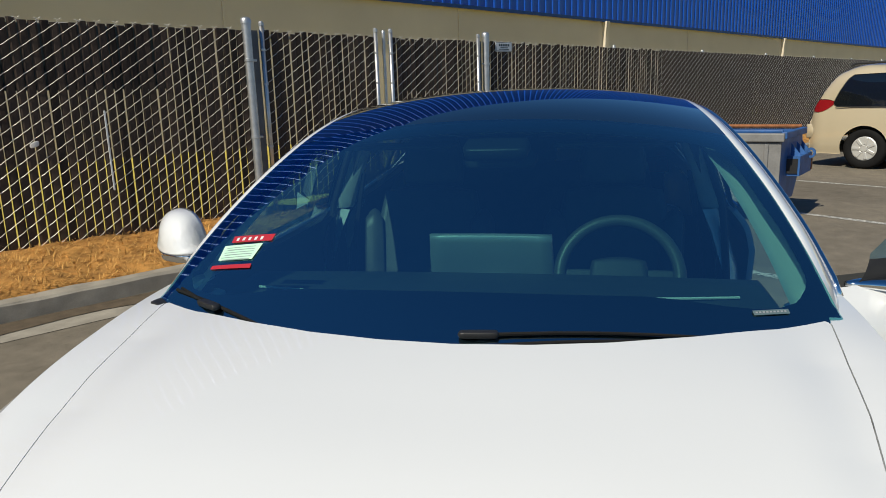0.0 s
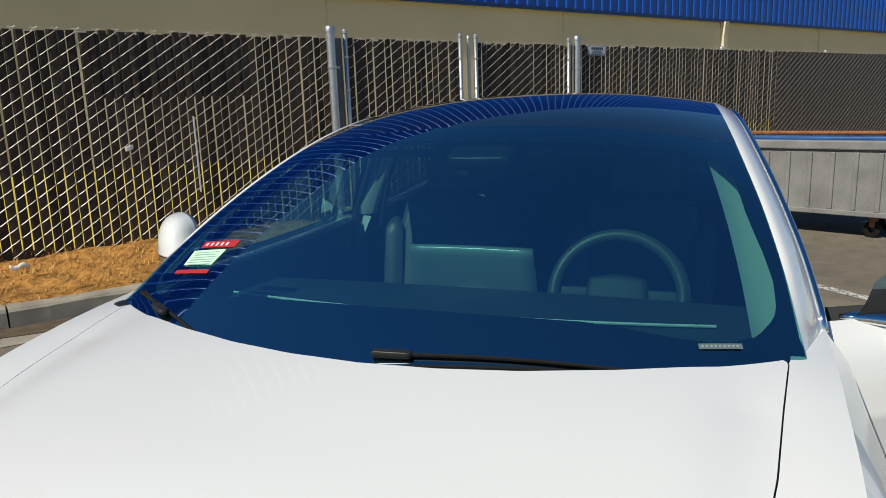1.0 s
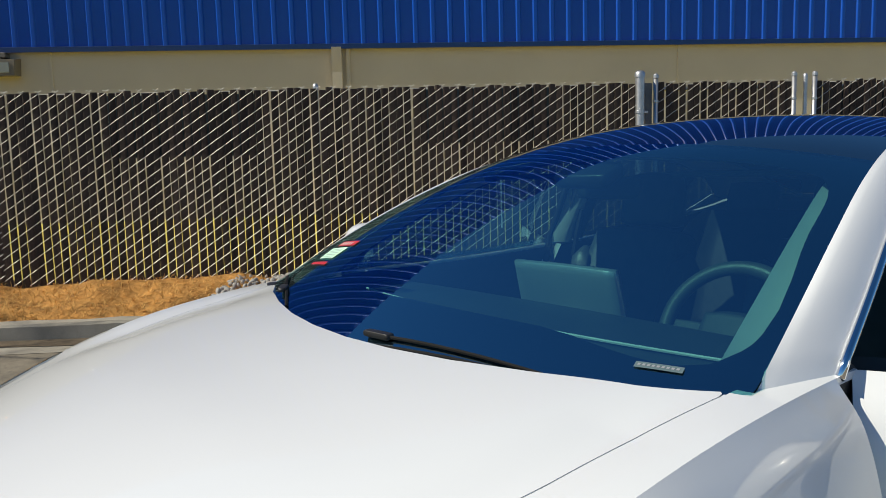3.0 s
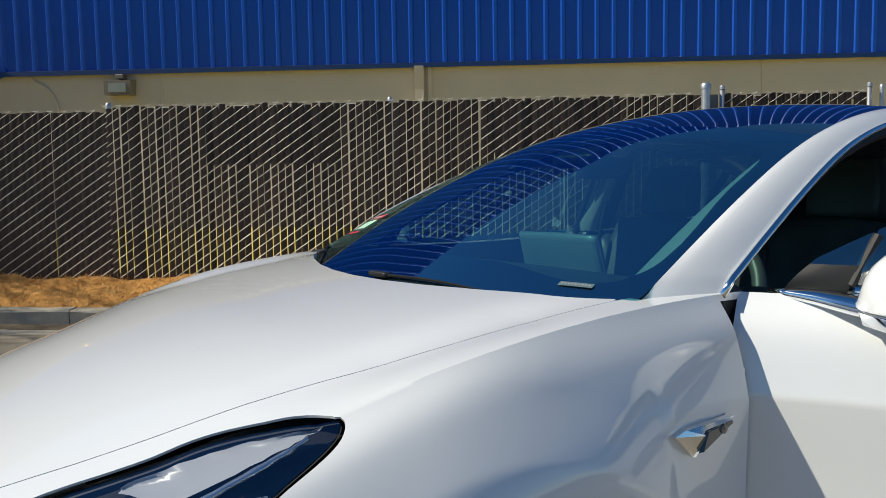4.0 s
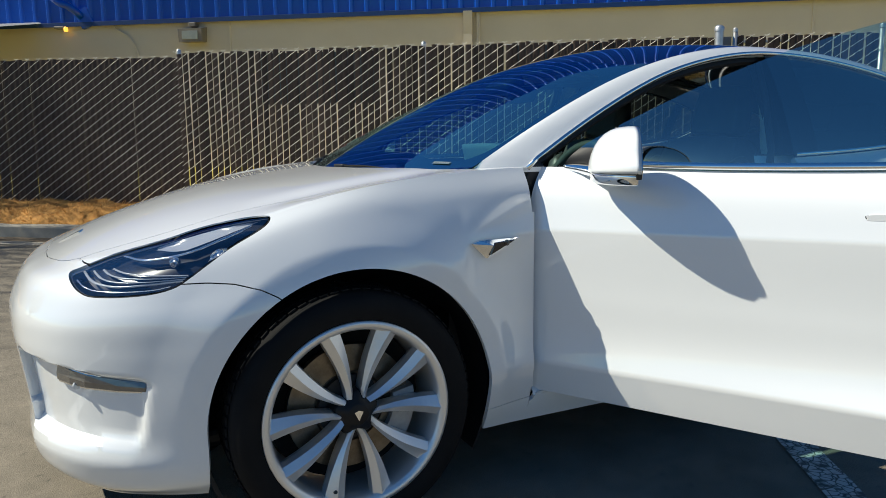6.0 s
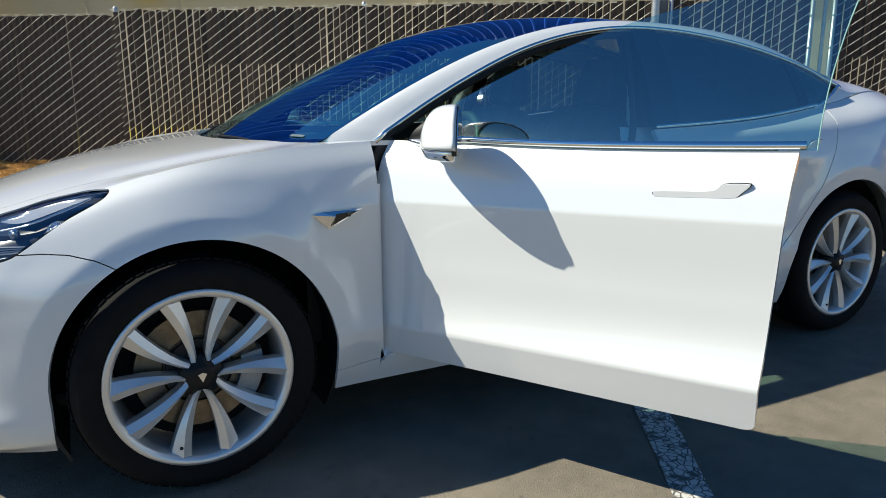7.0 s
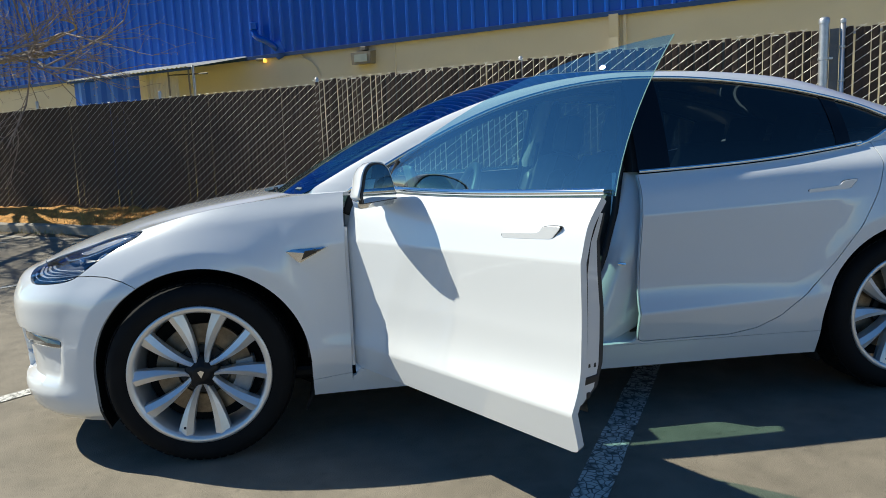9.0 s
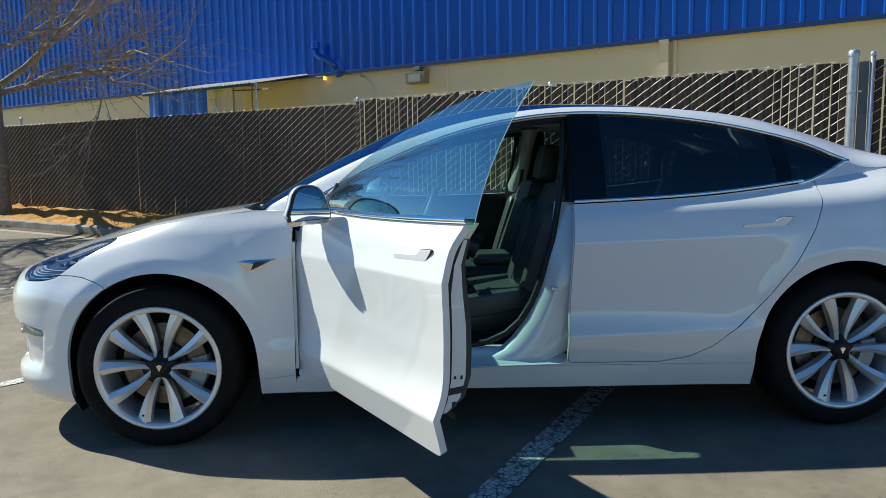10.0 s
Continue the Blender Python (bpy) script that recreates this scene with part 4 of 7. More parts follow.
two("front_fender", "fender", "white front fender", lambda p: 0.004 if p.x < -0.12 and p.z > 0.70 else 0.014)
two("rear_quarter", "quarter", "white rear quarter panel")
two("sill", "sill", "white rocker sill")
panel("hood", join(SKIN["hood"], mirror(SKIN["hood"])), MAT_WHITE, car, "smooth white hood", 0.014, outside)
panel("front_bumper", join(SKIN["bumper"], mirror(SKIN["bumper"])), MAT_WHITE, car, "white front bumper", 0.014, outside)
panel("rear_bumper", join(SKIN["rear_bumper"], mirror(SKIN["rear_bumper"])), MAT_WHITE, car, "white rear bumper", 0.014, outside)
RAIL = rail_sheet()
for fixed, sign in ((lambda q: q, 1), (mirror, -1)):
    panel("roof_rail", fixed(RAIL), MAT_WHITE, car, "white windscreen pillar and roof rail", 0.012, outside)
    part("window_surround", tube([tuple(p * (1, sign, 1)) for p in rail_trim(RAIL)], 0.0075, 10), MAT_CHROME, car, "satin chrome strip over the side windows", smooth=True)

# glass
v, f = glass_sheet(0.40, 1.13, 40)
solid("windscreen", mesh_of("windscreen", v, f, True), MAT_GLASS, car, "teal-tinted laminated windscreen with sky blue put into its gloss")
v, f = glass_sheet(0.40, 1.13, 40, drop=0.004)
qv = np.array([(x, q) for x in np.linspace(0.40, 1.13, 40) for q in np.linspace(-1, 1, 41)])
frit_f = lambda p: outline_dist(rounded([(0.475, -0.93), (0.52, -0.5), (0.535, 0.0), (0.52, 0.5), (0.475, 0.93), (0.80, 0.945), (0.98, 0.925), (1.04, 0.80), (1.055, 0.4), (1.06, 0), (1.055, -0.4), (1.04, -0.80), (0.98, -0.925), (0.80, -0.945)], 5), qv[: len(p)])
frit = clip(v, f, frit_f)[1]
solid("windscreen_border", mesh_of("windscreen_border", *frit, True), MAT_FRIT, car, "black printed border under the glass")
v, f = glass_sheet(1.13, 2.20, 40)
solid("roof_panel", mesh_of("roof_panel", v, f, True), MAT_ROOF, car, "black glass roof")
v, f = glass_sheet(2.20, 3.42, 40)
solid("rear_window", mesh_of("rear_window", v, f, True), MAT_ROOF, car, "dark sloping rear window")


def deck():
    n_s = [i for i, c in enumerate(CREST_LINE) if c[0] > 3.42]
    verts = []
    for i in n_s:
        c = CREST_LINE[i]
        for k in np.linspace(1, -1, 31):
            verts.append((c[0], c[1] * k, c[2] + 0.012 * (1 - abs(k) ** 2)))
    return np.array(verts), grid_faces(len(n_s), 31)


panel("boot_lid", deck(), MAT_WHITE, car, "white boot lid", 0.0)

# ---- doors ----
BELT = curve_fn(CREST_LINE[(CREST_LINE[:, 0] > 0.4) & (CREST_LINE[:, 0] < 3.2)])


def shell_inside(sheet, depth):
    v, f = sheet
    return np.asarray(v) * (1, 1, 1) - np.array([0, depth, 0]), [q[::-1] for q in f]


def handle_bm(x0, x1, z0, z1, w0, w1, gap=False):
    """A flush lever: a slim bar with a wider thumb pad at its rear end; gap gives the dark groove round it."""
    outline = rounded([(0, 0.2), (0.02, 0.42), (0.30, 0.45), (0.62, 0.50), (0.74, 0.95), (0.97, 1.0), (1.0, 0.85), (0.92, 0.35), (0.86, 0.05), (0.7, 0.0), (0.3, 0.0), (0.03, 0.02)], 4)
    bm = bmesh.new()
    rings = []
    for d, s in (((-0.006, 1.07), (0.0008, 1.07), (0.001, 1.0)) if gap else ((-0.006, 0.98), (0.0015, 0.98), (0.0025, 0.92))):
        ring = []
        for a, b in outline:
            a, b = 0.5 + (a - 0.5) * (1 - (1 - s) * 0.22), 0.5 + (b - 0.5) * s
            ring.append(bm.verts.new((x0 + (x1 - x0) * a, w0 + (w1 - w0) * a + d, z0 + (z1 - z0) * a + (b - 0.4) * 0.035)))
        rings.append(ring)
    n = len(outline)
    for q, r in zip(rings, rings[1:]):
        for k in range(n):
            bm.faces.new((q[k], q[(k + 1) % n], r[(k + 1) % n], r[k]))
    bm.faces.new(rings[-1])
    return bm


MIRROR_RIM = rounded([(-0.108, -0.034), (-0.102, -0.008), (-0.088, 0.024), (-0.068, 0.056), (-0.036, 0.076), (0.012, 0.083), (0.052, 0.076), (0.082, 0.054), (0.099, 0.014), (0.110, -0.034), (0.0, -0.034)], 4)


def loft(rings, cap=True):
    bm = bmesh.new()
    rows = [[bm.verts.new(p) for p in r] for r in rings]
    n = len(rows[0])
    for a, b in zip(rows, rows[1:]):
        for k in range(n):
            bm.faces.new((a[k], a[(k + 1) % n], b[(k + 1) % n], b[k]))
    if cap:
        bm.faces.new(rows[0][::-1])
        bm.faces.new(rows[-1])
    return bm


def wing_mirror():
    """The mirror shell at w positive: a long dome in front of a flat glass side that faces the tail."""
    rings = []
    for t in (0.0, 0.0, 0.06, 0.2, 0.36, 0.52, 0.66, 0.78, 0.87, 0.94, 0.98, 0.998):
        first = not rings
        sy, sz = (1 - t**2.4) ** 0.5, (1 - t**3.0) ** 0.52
        grow = 0.965 if first else 1.0
        rings.append([(-0.107 * t + (0.006 if t == 0 and not first else 0.0), y * sy * grow * 1.053 - 0.063 * t, -0.034 + (max(z, -0.0345) + 0.034) * sz * grow) for y, z in MIRROR_RIM])
    return loft(rings)


def mirror_foot():
    """The bright lower half of the mirror, with the same plan as its shell."""
    plan = []
    for t in (0.0, 0.2, 0.4, 0.6, 0.78, 0.9, 0.97):
        plan.append((-0.107 * t, 0.1135 * (1 - t**2.4) ** 0.5 - 0.063 * t))
    plan = plan + [(x, -y - 0.126 * (-x / 0.107)) for x, y in plan[::-1]]
    return loft([[(x * g, y * g, z) for x, y in plan] for z, g in ((-0.064, 0.84), (-0.060, 0.94), (-0.040, 0.985), (-0.0365, 0.97))])


DOOR_V = np.array(SKIN["front_door"][0])


def door_w(x, z):
    """How far out the door skin stands at (x, z)."""
    d = np.hypot(DOOR_V[:, 0] - x, DOOR_V[:, 2] - z)
    return float(DOOR_V[int(np.argmin(d)), 1])


REAR_V = np.array(SKIN["rear_door"][0])


def rear_w(x, z):
    """How far out the rear door's skin stands at (x, z)."""
    return float(REAR_V[int(np.argmin(np.hypot(REAR_V[:, 0] - x, REAR_V[:, 2] - z))), 1])


def car_door(side, name, label, opened):
    """A front door; side -1 is the driver's."""
    fix = (lambda s: s) if side > 0 else mirror
    bend = (lambda b: b) if side > 0 else flip
    door = part(name, bmesh.new(), None, car, label)
    skin = fix(SKIN["front_door"])
    panel("outer_skin", skin, MAT_WHITE, door, "white outer door skin", 0.022 if opened else 0.02, out_y)
    core = clip(*SKIN["front_door"], lambda p: np.maximum(p[:, 0] - 1.655, 0.40 - p[:, 2]))[0]
    v, f = fix(shell_inside(core, 0.088 if opened else 0.08))
    solid("inner_panel", mesh_of("inner_panel", v, f, True), MAT_DASH, door, "black padded inner door panel")
    part("arm_rest", bend(pillow((0.30, 0.035, 0.05), 0.3, 6, lambda c: (c.x + 1.25, c.y + 0.775, c.z + 0.68))), MAT_LEATHER, door, "black padded arm rest", smooth=True)
    part("belt_trim", bend(band_along(lambda x: BELT(x) + (0.004, 0.012), np.linspace(0.75, 1.722, 40), 0.020, 0.006)), MAT_CHROME, door, "satin chrome belt strip", smooth=True)
    g = fix(side_glass_sheet(0.635, 1.742, 40, 10, 0.055))
    g = clip(*g, lambda p: (p[:, 0] - 0.80) * 0 + (0.745 + (p[:, 2] - 0.98) * 0.36 - p[:, 0]), 0.003)
    solid("window_glass", mesh_of("window_glass", *g[0], True), MAT_GLASS_SIDE, door, "raised green-tinted frameless window")
    low, high = clip(*g[1], lambda p: p[:, 2] - 1.022)
    solid("corner_cover", mesh_of("corner_cover", *low, True), MAT_SEAL, door, "black corner cover before the window")
    solid("corner_glass", mesh_of("corner_glass", *high, True), MAT_GLASS_SIDE, door, "small fixed corner glass")
    edge_pts = side_glass_sheet(1.742, 1.743, 2, 10, 0.055)[0][10:]
    part("glass_edge", bend(tube([tuple(p) for p in edge_pts], 0.0014, 6)), MAT_EDGE, door, "pale green polished glass edge with its highlight put into the colour")
    part("window_divider", bend(tube([(0.745, 0.815, 0.985), (0.785, 0.790, 1.075)], 0.0085, 8)), MAT_SEAL, door, "black window divider")
    part("handle", bend(handle_bm(1.405, 1.622, 0.868, 0.878, door_w(1.405, 0.868) + 0.001, door_w(1.622, 0.878) + 0.001)), MAT_SATIN, door, "flush satin handle")
    part("handle_gap", bend(handle_bm(1.405, 1.622, 0.868, 0.878, door_w(1.405, 0.868) + 0.001, door_w(1.622, 0.878) + 0.001, True)), MAT_SEAL, door, "thin dark groove round the handle")
    lift = 0.0 if opened else 0.034
    m = Matrix.Translation((0.886, side * (0.951 + 0.5 * lift), 0.9935 + lift)) @ pose(0, 0, 0, 0, 0, side * -27)
    shell = part("mirror_shell", bend(wing_mirror()), MAT_WHITE, door, "white wing mirror", smooth=True, m=m)
    rim = [(y * 1.03, (z - 0.012) * 1.0 + 0.010) for y, z in MIRROR_RIM]
    rim = [(y, z if z > -0.03 else -0.049) for y, z in rim]
    part("mirror_back", bend(loft([[(d, y * g, z * g) for y, z in rim] for d, g in ((-0.004, 0.97), (0.0075, 0.97), (0.008, 0.93))])), MAT_BLACK, shell, "black rim round the glass")
    part("mirror_glass", bend(loft([[(d, y * 0.91, z * 0.91) for y, z in rim] for d in (0.006, 0.010)])), MAT_MIRROR, shell, "mirror glass")
    part("mirror_base", bend(mirror_foot()), MAT_CHROME, shell, "chrome lower trim", smooth=True)
    arm = []
    for (x, w, z), (hw, hz) in zip(((0.612, 0.800, 0.968), (0.65, 0.806, 0.966), (0.70, 0.822, 0.962), (0.75, 0.852, 0.956), (0.80, 0.892, 0.951), (0.85, 0.932, 0.946)), ((0.006, 0.005), (0.018, 0.012), (0.026, 0.016), (0.030, 0.018), (0.030, 0.017), (0.026, 0.014))):
        arm.append([(x - 0.5 * hw * math.cos(q), w + 0.87 * hw * math.cos(q), z + lift * np.clip((x - 0.65) / 0.2, 0, 1) + hz * math.sin(q)) for q in np.linspace(0, 2 * math.pi, 14, endpoint=False)])
    part("mirror_arm", bend(loft(arm)), MAT_CHROME, door, "chrome mirror arm", smooth=True)
    if opened:
        edge = [(1.700, 0.93), (1.692, 0.86), (1.686, 0.78), (1.680, 0.68), (1.675, 0.60), (1.671, 0.53), (1.669, 0.47), (1.668, 0.435)]
        wid = [door_w(x, z) for x, z in edge]
        deep = (0.050, 0.060, 0.076, 0.084, 0.086, 0.086, 0.080, 0.05)
        for name, d0, d1, dx, mat, lab in (("edge_seal", 0.018, 0.036, 0.002, MAT_SEAL, "black rubber seal along the door edge"), ("edge_panel", 0.036, 1.0, 0.0, MAT_WHITE, "white painted door edge"), ("edge_lining", 1.0, 1.25, -0.004, MAT_DASH, "black lining edge")):
            bm, rows = bmesh.new(), []
            for (x, z), w, d in zip(edge, wid, deep):
                a, b = (q if q < 0.9 else d * q for q in (d0, d1))
                rows.append([bm.verts.new((x + dx - 0.03, side * (w - a), z)), bm.verts.new((x + dx, side * (w - a), z)), bm.verts.new((x + dx, side * (w - b), z)), bm.verts.new((x + dx - 0.03, side * (w - b), z))])
            for q, r in zip(rows, rows[1:]):
                for k in range(3):
                    bm.faces.new((q[k], q[k + 1], r[k + 1], r[k]))
            part(name, bm, mat, door, lab)
        part("latch", box((1.664, side * (door_w(1.67, 0.50) - 0.055), 0.495), (0.016, 0.075, 0.022), 0.004), MAT_BLACK, door, "black door latch")
        for z, q in ((0.535, 0.050), (0.532, 0.072), (0.455, 0.066)):
            part("bolt_hole", box((1.6665, side * (door_w(1.67, z) - q), z), (0.01, 0.015, 0.018), 0.004), MAT_BLACK, door)
        part("speaker", bend(lathe([(0.075, 0.0), (0.075, 0.012), (0.06, 0.016), (0.001, 0.014)], 24)), MAT_BLACK, door, m=Matrix.Translation((0.84, side * 0.805, 0.45)) @ Matrix.Diagonal((1, -side, 1, 1)))
        part("door_pocket", bend(pillow((0.33, 0.03, 0.07), 0.25, 6, lambda c: (c.x + 1.15, c.y + 0.785, c.z + 0.42))), MAT_DASH, door, smooth=True)
        door.matrix_basis = OPEN
    return door


car_door(-1, "driver_door", "driver's door swung wide open", True)
car_door(1, "passenger_door", "closed passenger door", False)

for side in (-1, 1):
    fix = (lambda s: s) if side > 0 else mirror
    bend = (lambda b: b) if side > 0 else flip
    door = part("rear_door", bmesh.new(), None, car, "closed white rear door")
    panel("outer_skin", fix(SKIN["rear_door"]), MAT_WHITE, door, "", 0.02, out_y)
    v, f = fix(shell_inside(SKIN["rear_door"], 0.09))
    solid("inner_panel", mesh_of("inner_panel", v, f, True), MAT_DASH, door)
    g = fix(side_glass_sheet(1.86, 2.615, 30, 10))
    solid("window_glass", mesh_of("window_glass", *g, True), MAT_GLASS_DARK, door, "dark rear side window")
    part("handle", bend(handle_bm(2.415, 2.624, 0.880, 0.892, rear_w(2.415, 0.884) + 0.003, rear_w(2.624, 0.894) + 0.003)), MAT_SATIN, door, "flush satin handle")
    part("handle_gap", bend(handle_bm(2.415, 2.624, 0.880, 0.892, rear_w(2.415, 0.884) + 0.003, rear_w(2.624, 0.894) + 0.003, True)), MAT_SEAL, door, "thin dark groove round the handle")
    part("belt_trim", bend(band_along(lambda x: BELT(x) + (0.004, 0.012), np.linspace(1.722, 2.72, 40), 0.015, 0.005)), MAT_CHROME, door, "satin chrome belt strip", smooth=True)
    g = fix(side_glass_sheet(2.675, 2.945, 24, 8, part_of=lambda x: (tip_share(x), 1.0)))
    solid("quarter_glass", mesh_of("quarter_glass", *g, True), MAT_GLASS_DARK, car, "dark rear quarter window")
    g = side_glass_sheet(2.71, 3.42, 50, 6, part_of=lambda x: (0.0, tip_share(x)))
    panel("rear_pillar", fix((g[0] + (0, 0.003, 0), g[1])), MAT_WHITE, car, "white pillar behind the quarter window", 0.006, outside)
    edge = []
    for x in np.linspace(2.70, 2.95, 26):
        p = side_glass_sheet(x, x + 0.001, 2, 2, part_of=lambda x: (tip_share(x), 1.0))[0][0]
        edge.append((p[0], p[1] + 0.011, p[2]))
    part("window_surround", bend(tube(edge, 0.008, 8)), MAT_CHROME, car, "satin chrome strip round the quarter window", smooth=True)
    for x0, x1, nm in ((1.725, 1.862, "centre_pillar"), (2.612, 2.68, "window_divider")):
        v, f = side_glass_sheet(x0, x1, 8, 8)
        v = v + (0, 0.003, 0)
        solid(nm, mesh_of(nm, *fix((v, f)), True), MAT_FRIT, car, "gloss black window pillar")
    # weatherstrip round the door opening
    pts = [(x, RAIL_OUT(x)[0] - 0.03, RAIL_OUT(x)[1] - 0.02) for x in np.linspace(0.62, 1.80, 24)]
    part("roof_seal", bend(tube(pts, 0.014, 6)), MAT_SEAL, car, "black door seal")


MAT_LINER = plain("felt_liner", (0.007, 0.007, 0.007), 0.95, vary=0.3, scale=30)


def wheel(x, side):
    """A silver alloy wheel with five pairs of swept spokes and its tyre; built facing -y."""
    hub = part("wheel", bmesh.new(), None, car, "silver alloy wheel with black tyre")
    hub.matrix_basis = Matrix.Translation((x, side * 0.80, 0.335)) @ (Matrix() if side < 0 else pose(0, 0, 0, 0, 0, 180))
    tyre = [(0.245, 0.10), (0.262, 0.112), (0.295, 0.118), (0.318, 0.108), (0.329, 0.085), (0.334, 0.05), (0.335, 0.0)]
    prof = [(r, -a) for r, a in tyre] + [(r, a) for r, a in tyre[::-1][1:]]
    part("tyre", lathe(prof, 72), MAT_RUBBER, hub, "black road tyre", smooth=True)
    tread = bmesh.new()
    for k in range(72):
        t = 2 * math.pi * k / 72
        for a, b in ((-0.062, 0.12), (-0.02, -0.1), (0.022, 0.1), (0.064, -0.12)):
            add_box(tread, (0.334, a, 0), (0.004, 0.036, 0.022), m=Matrix.Rotation(-t, 4, "Y") @ Matrix.Rotation(b, 4, "X"))
    part("tread", tread, MAT_RUBBER, hub)
    rim = [(0.252, -0.105), (0.256, -0.108), (0.2545, -0.113), (0.246, -0.114), (0.237, -0.111), (0.231, -0.102), (0.227, -0.06), (0.220, 0.02), (0.225, 0.09), (0.25, 0.10)]
    part("rim", lathe(rim, 72), MAT_ALLOY, hub, "silver rim", smooth=True)
    part("brake_disc", lathe([(0.05, -0.012), (0.095, -0.012), (0.10, -0.022), (0.172, -0.022), (0.172, 0.0), (0.06, 0.0)], 48), MAT_STEEL, hub, "worn steel brake disc")
    cal = loft([[(r * math.cos(t), a, -r * math.sin(t)) for r, a in ((0.120, -0.044), (0.182, -0.044), (0.186, -0.02), (0.182, 0.02), (0.120, 0.02))] for t in np.linspace(-0.20, 0.70, 12)])
    part("brake_caliper", cal, MAT_CALIPER, hub, "grey brake caliper")
    part("hub_back", lathe([(0.001, 0.02), (0.09, 0.02), (0.09, -0.03), (0.001, -0.03)], 32), MAT_BLACK, hub)
    part("wheel_liner", lathe([(0.215, 0.02), (0.10, 0.04), (0.001, 0.04)], 40), MAT_LINER, hub)

    def spoke(lean):
        """One blade from the hub to the rim, leaning as the pair opens."""
        bm, rings = bmesh.new(), []
        n = 12
        for i in range(n + 1):
            s = i / n
            r = 0.044 + 0.199 * s
            off = lean * (0.009 + 0.060 * s**0.85)
            half = 0.0070 + 0.0245 * s**0.9 + 0.003 * max(0.0, 1 - s / 0.18)
            front = -0.082 - 0.022 * s**1.6 - 0.004 * math.sin(math.pi * s)
            c = Vector((off + (lean * 0.006 * math.sin(math.pi * s)), 0, math.sqrt(max(r * r - off * off, 0.0004))))
            a = 0.10 * lean * s
            ax = Vector((math.cos(a), 0, -math.sin(a)))
            ridge = 0.30 - 0.5 * s
            pr = [(-1, 0.030), (-0.90, 0.006), (ridge, -0.006), (0.90, 0.002 + 0.008 * s), (1, 0.030), (0.8, 0.05), (-0.8, 0.05)]
            if lean < 0:
                pr = [(-u, d) for u, d in pr[4::-1]] + [(-0.8, 0.05), (0.8, 0.05)][::-1]
            rings.append([bm.verts.new(c + ax * half * u + Vector((0, front + d, 0))) for u, d in pr])
        k = len(rings[0])
        for q, w in zip(rings, rings[1:]):
            for j in range(k):
                bm.faces.new((q[j], q[(j + 1) % k], w[(j + 1) % k], w[j]))
        bm.faces.new(rings[0])
        bm.faces.new(rings[-1][::-1])
        me = bpy.data.meshes.new("spoke")
        bmesh.ops.recalc_face_normals(bm, faces=bm.faces[:])
        bm.to_mesh(me)
        bm.free()
        me.materials.append(MAT_ALLOY)
        return me

    pair = [spoke(-1), spoke(1)]
    for k in range(5):
        for me in pair:
            ob = new("spoke", me)
            ob.parent = hub
            ob.matrix_basis = Matrix.Rotation(2 * math.pi * k / 5 + math.pi + 0.03, 4, "Y")
    cap = lathe([(0.001, -0.096), (0.026, -0.096), (0.030, -0.094), (0.034, -0.090), (0.048, -0.084), (0.054, -0.076), (0.056, -0.03)], 60)
    for v in cap.verts:
        r = math.hypot(v.co.x, v.co.z)
        if r > 0.04:
            k = 1 + 0.16 * math.cos(5 * (math.atan2(v.co.z, v.co.x) - math.pi / 2))
            v.co.x, v.co.z = v.co.x * k, v.co.z * k
    part("hub_cap", cap, MAT_HUB_BLACK, hub, "black hub centre", smooth=True)
    logo = bmesh.new()
    vs = [logo.verts.new((x, y, z)) for y in (-0.0995, -0.0955) for x, z in ((0.0, -0.016), (0.012, 0.008), (0.0, 0.013), (-0.012, 0.008))]
    for q in ((0, 1, 2, 3), (7, 6, 5, 4), (0, 4, 5, 1), (1, 5, 6, 2), (2, 6, 7, 3), (3, 7, 4, 0)):
        logo.faces.new([vs[k] for k in q])
    part("hub_emblem", logo, MAT_CHROME, hub, "small silver emblem")
    part("valve", tube([(-0.075, -0.085, -0.205), (-0.072, -0.106, -0.195)], 0.005, 8), MAT_BLACK, hub)
    return hub


for x in (0.0, 2.875):
    for side in (-1, 1):
        wheel(x, side)
for cx, cz, r in ((0.012, 0.338, 0.402), (2.878, 0.335, 0.405)):
    for side in (-1, 1):
        bm, rings = bmesh.new(), []
        for t in np.linspace(-0.5, math.pi + 0.5, 40):
            rings.append([bm.verts.new((cx - rr * math.cos(t), side * w, cz + rr * math.sin(t))) for rr, w in ((r - 0.006, 0.855), (r + 0.006, 0.845), (r + 0.006, 0.52), (0.12, 0.51))])
        for q, w in zip(rings, rings[1:]):
            for j in range(3):
                bm.faces.new((q[j], q[j + 1], w[j + 1], w[j]))
        part("arch_liner", bm, MAT_LINER, car, "black wheel arch liner", smooth=True)
# floor pan
part("under_body", box((1.5, 0, 0.20), (4.3, 1.1, 0.06), 0.02), MAT_BLACK, car)
part("floor_pan", box((1.45, 0, 0.26), (1.95, 1.62, 0.10), 0.02), MAT_CARPET, car, "black carpeted floor")

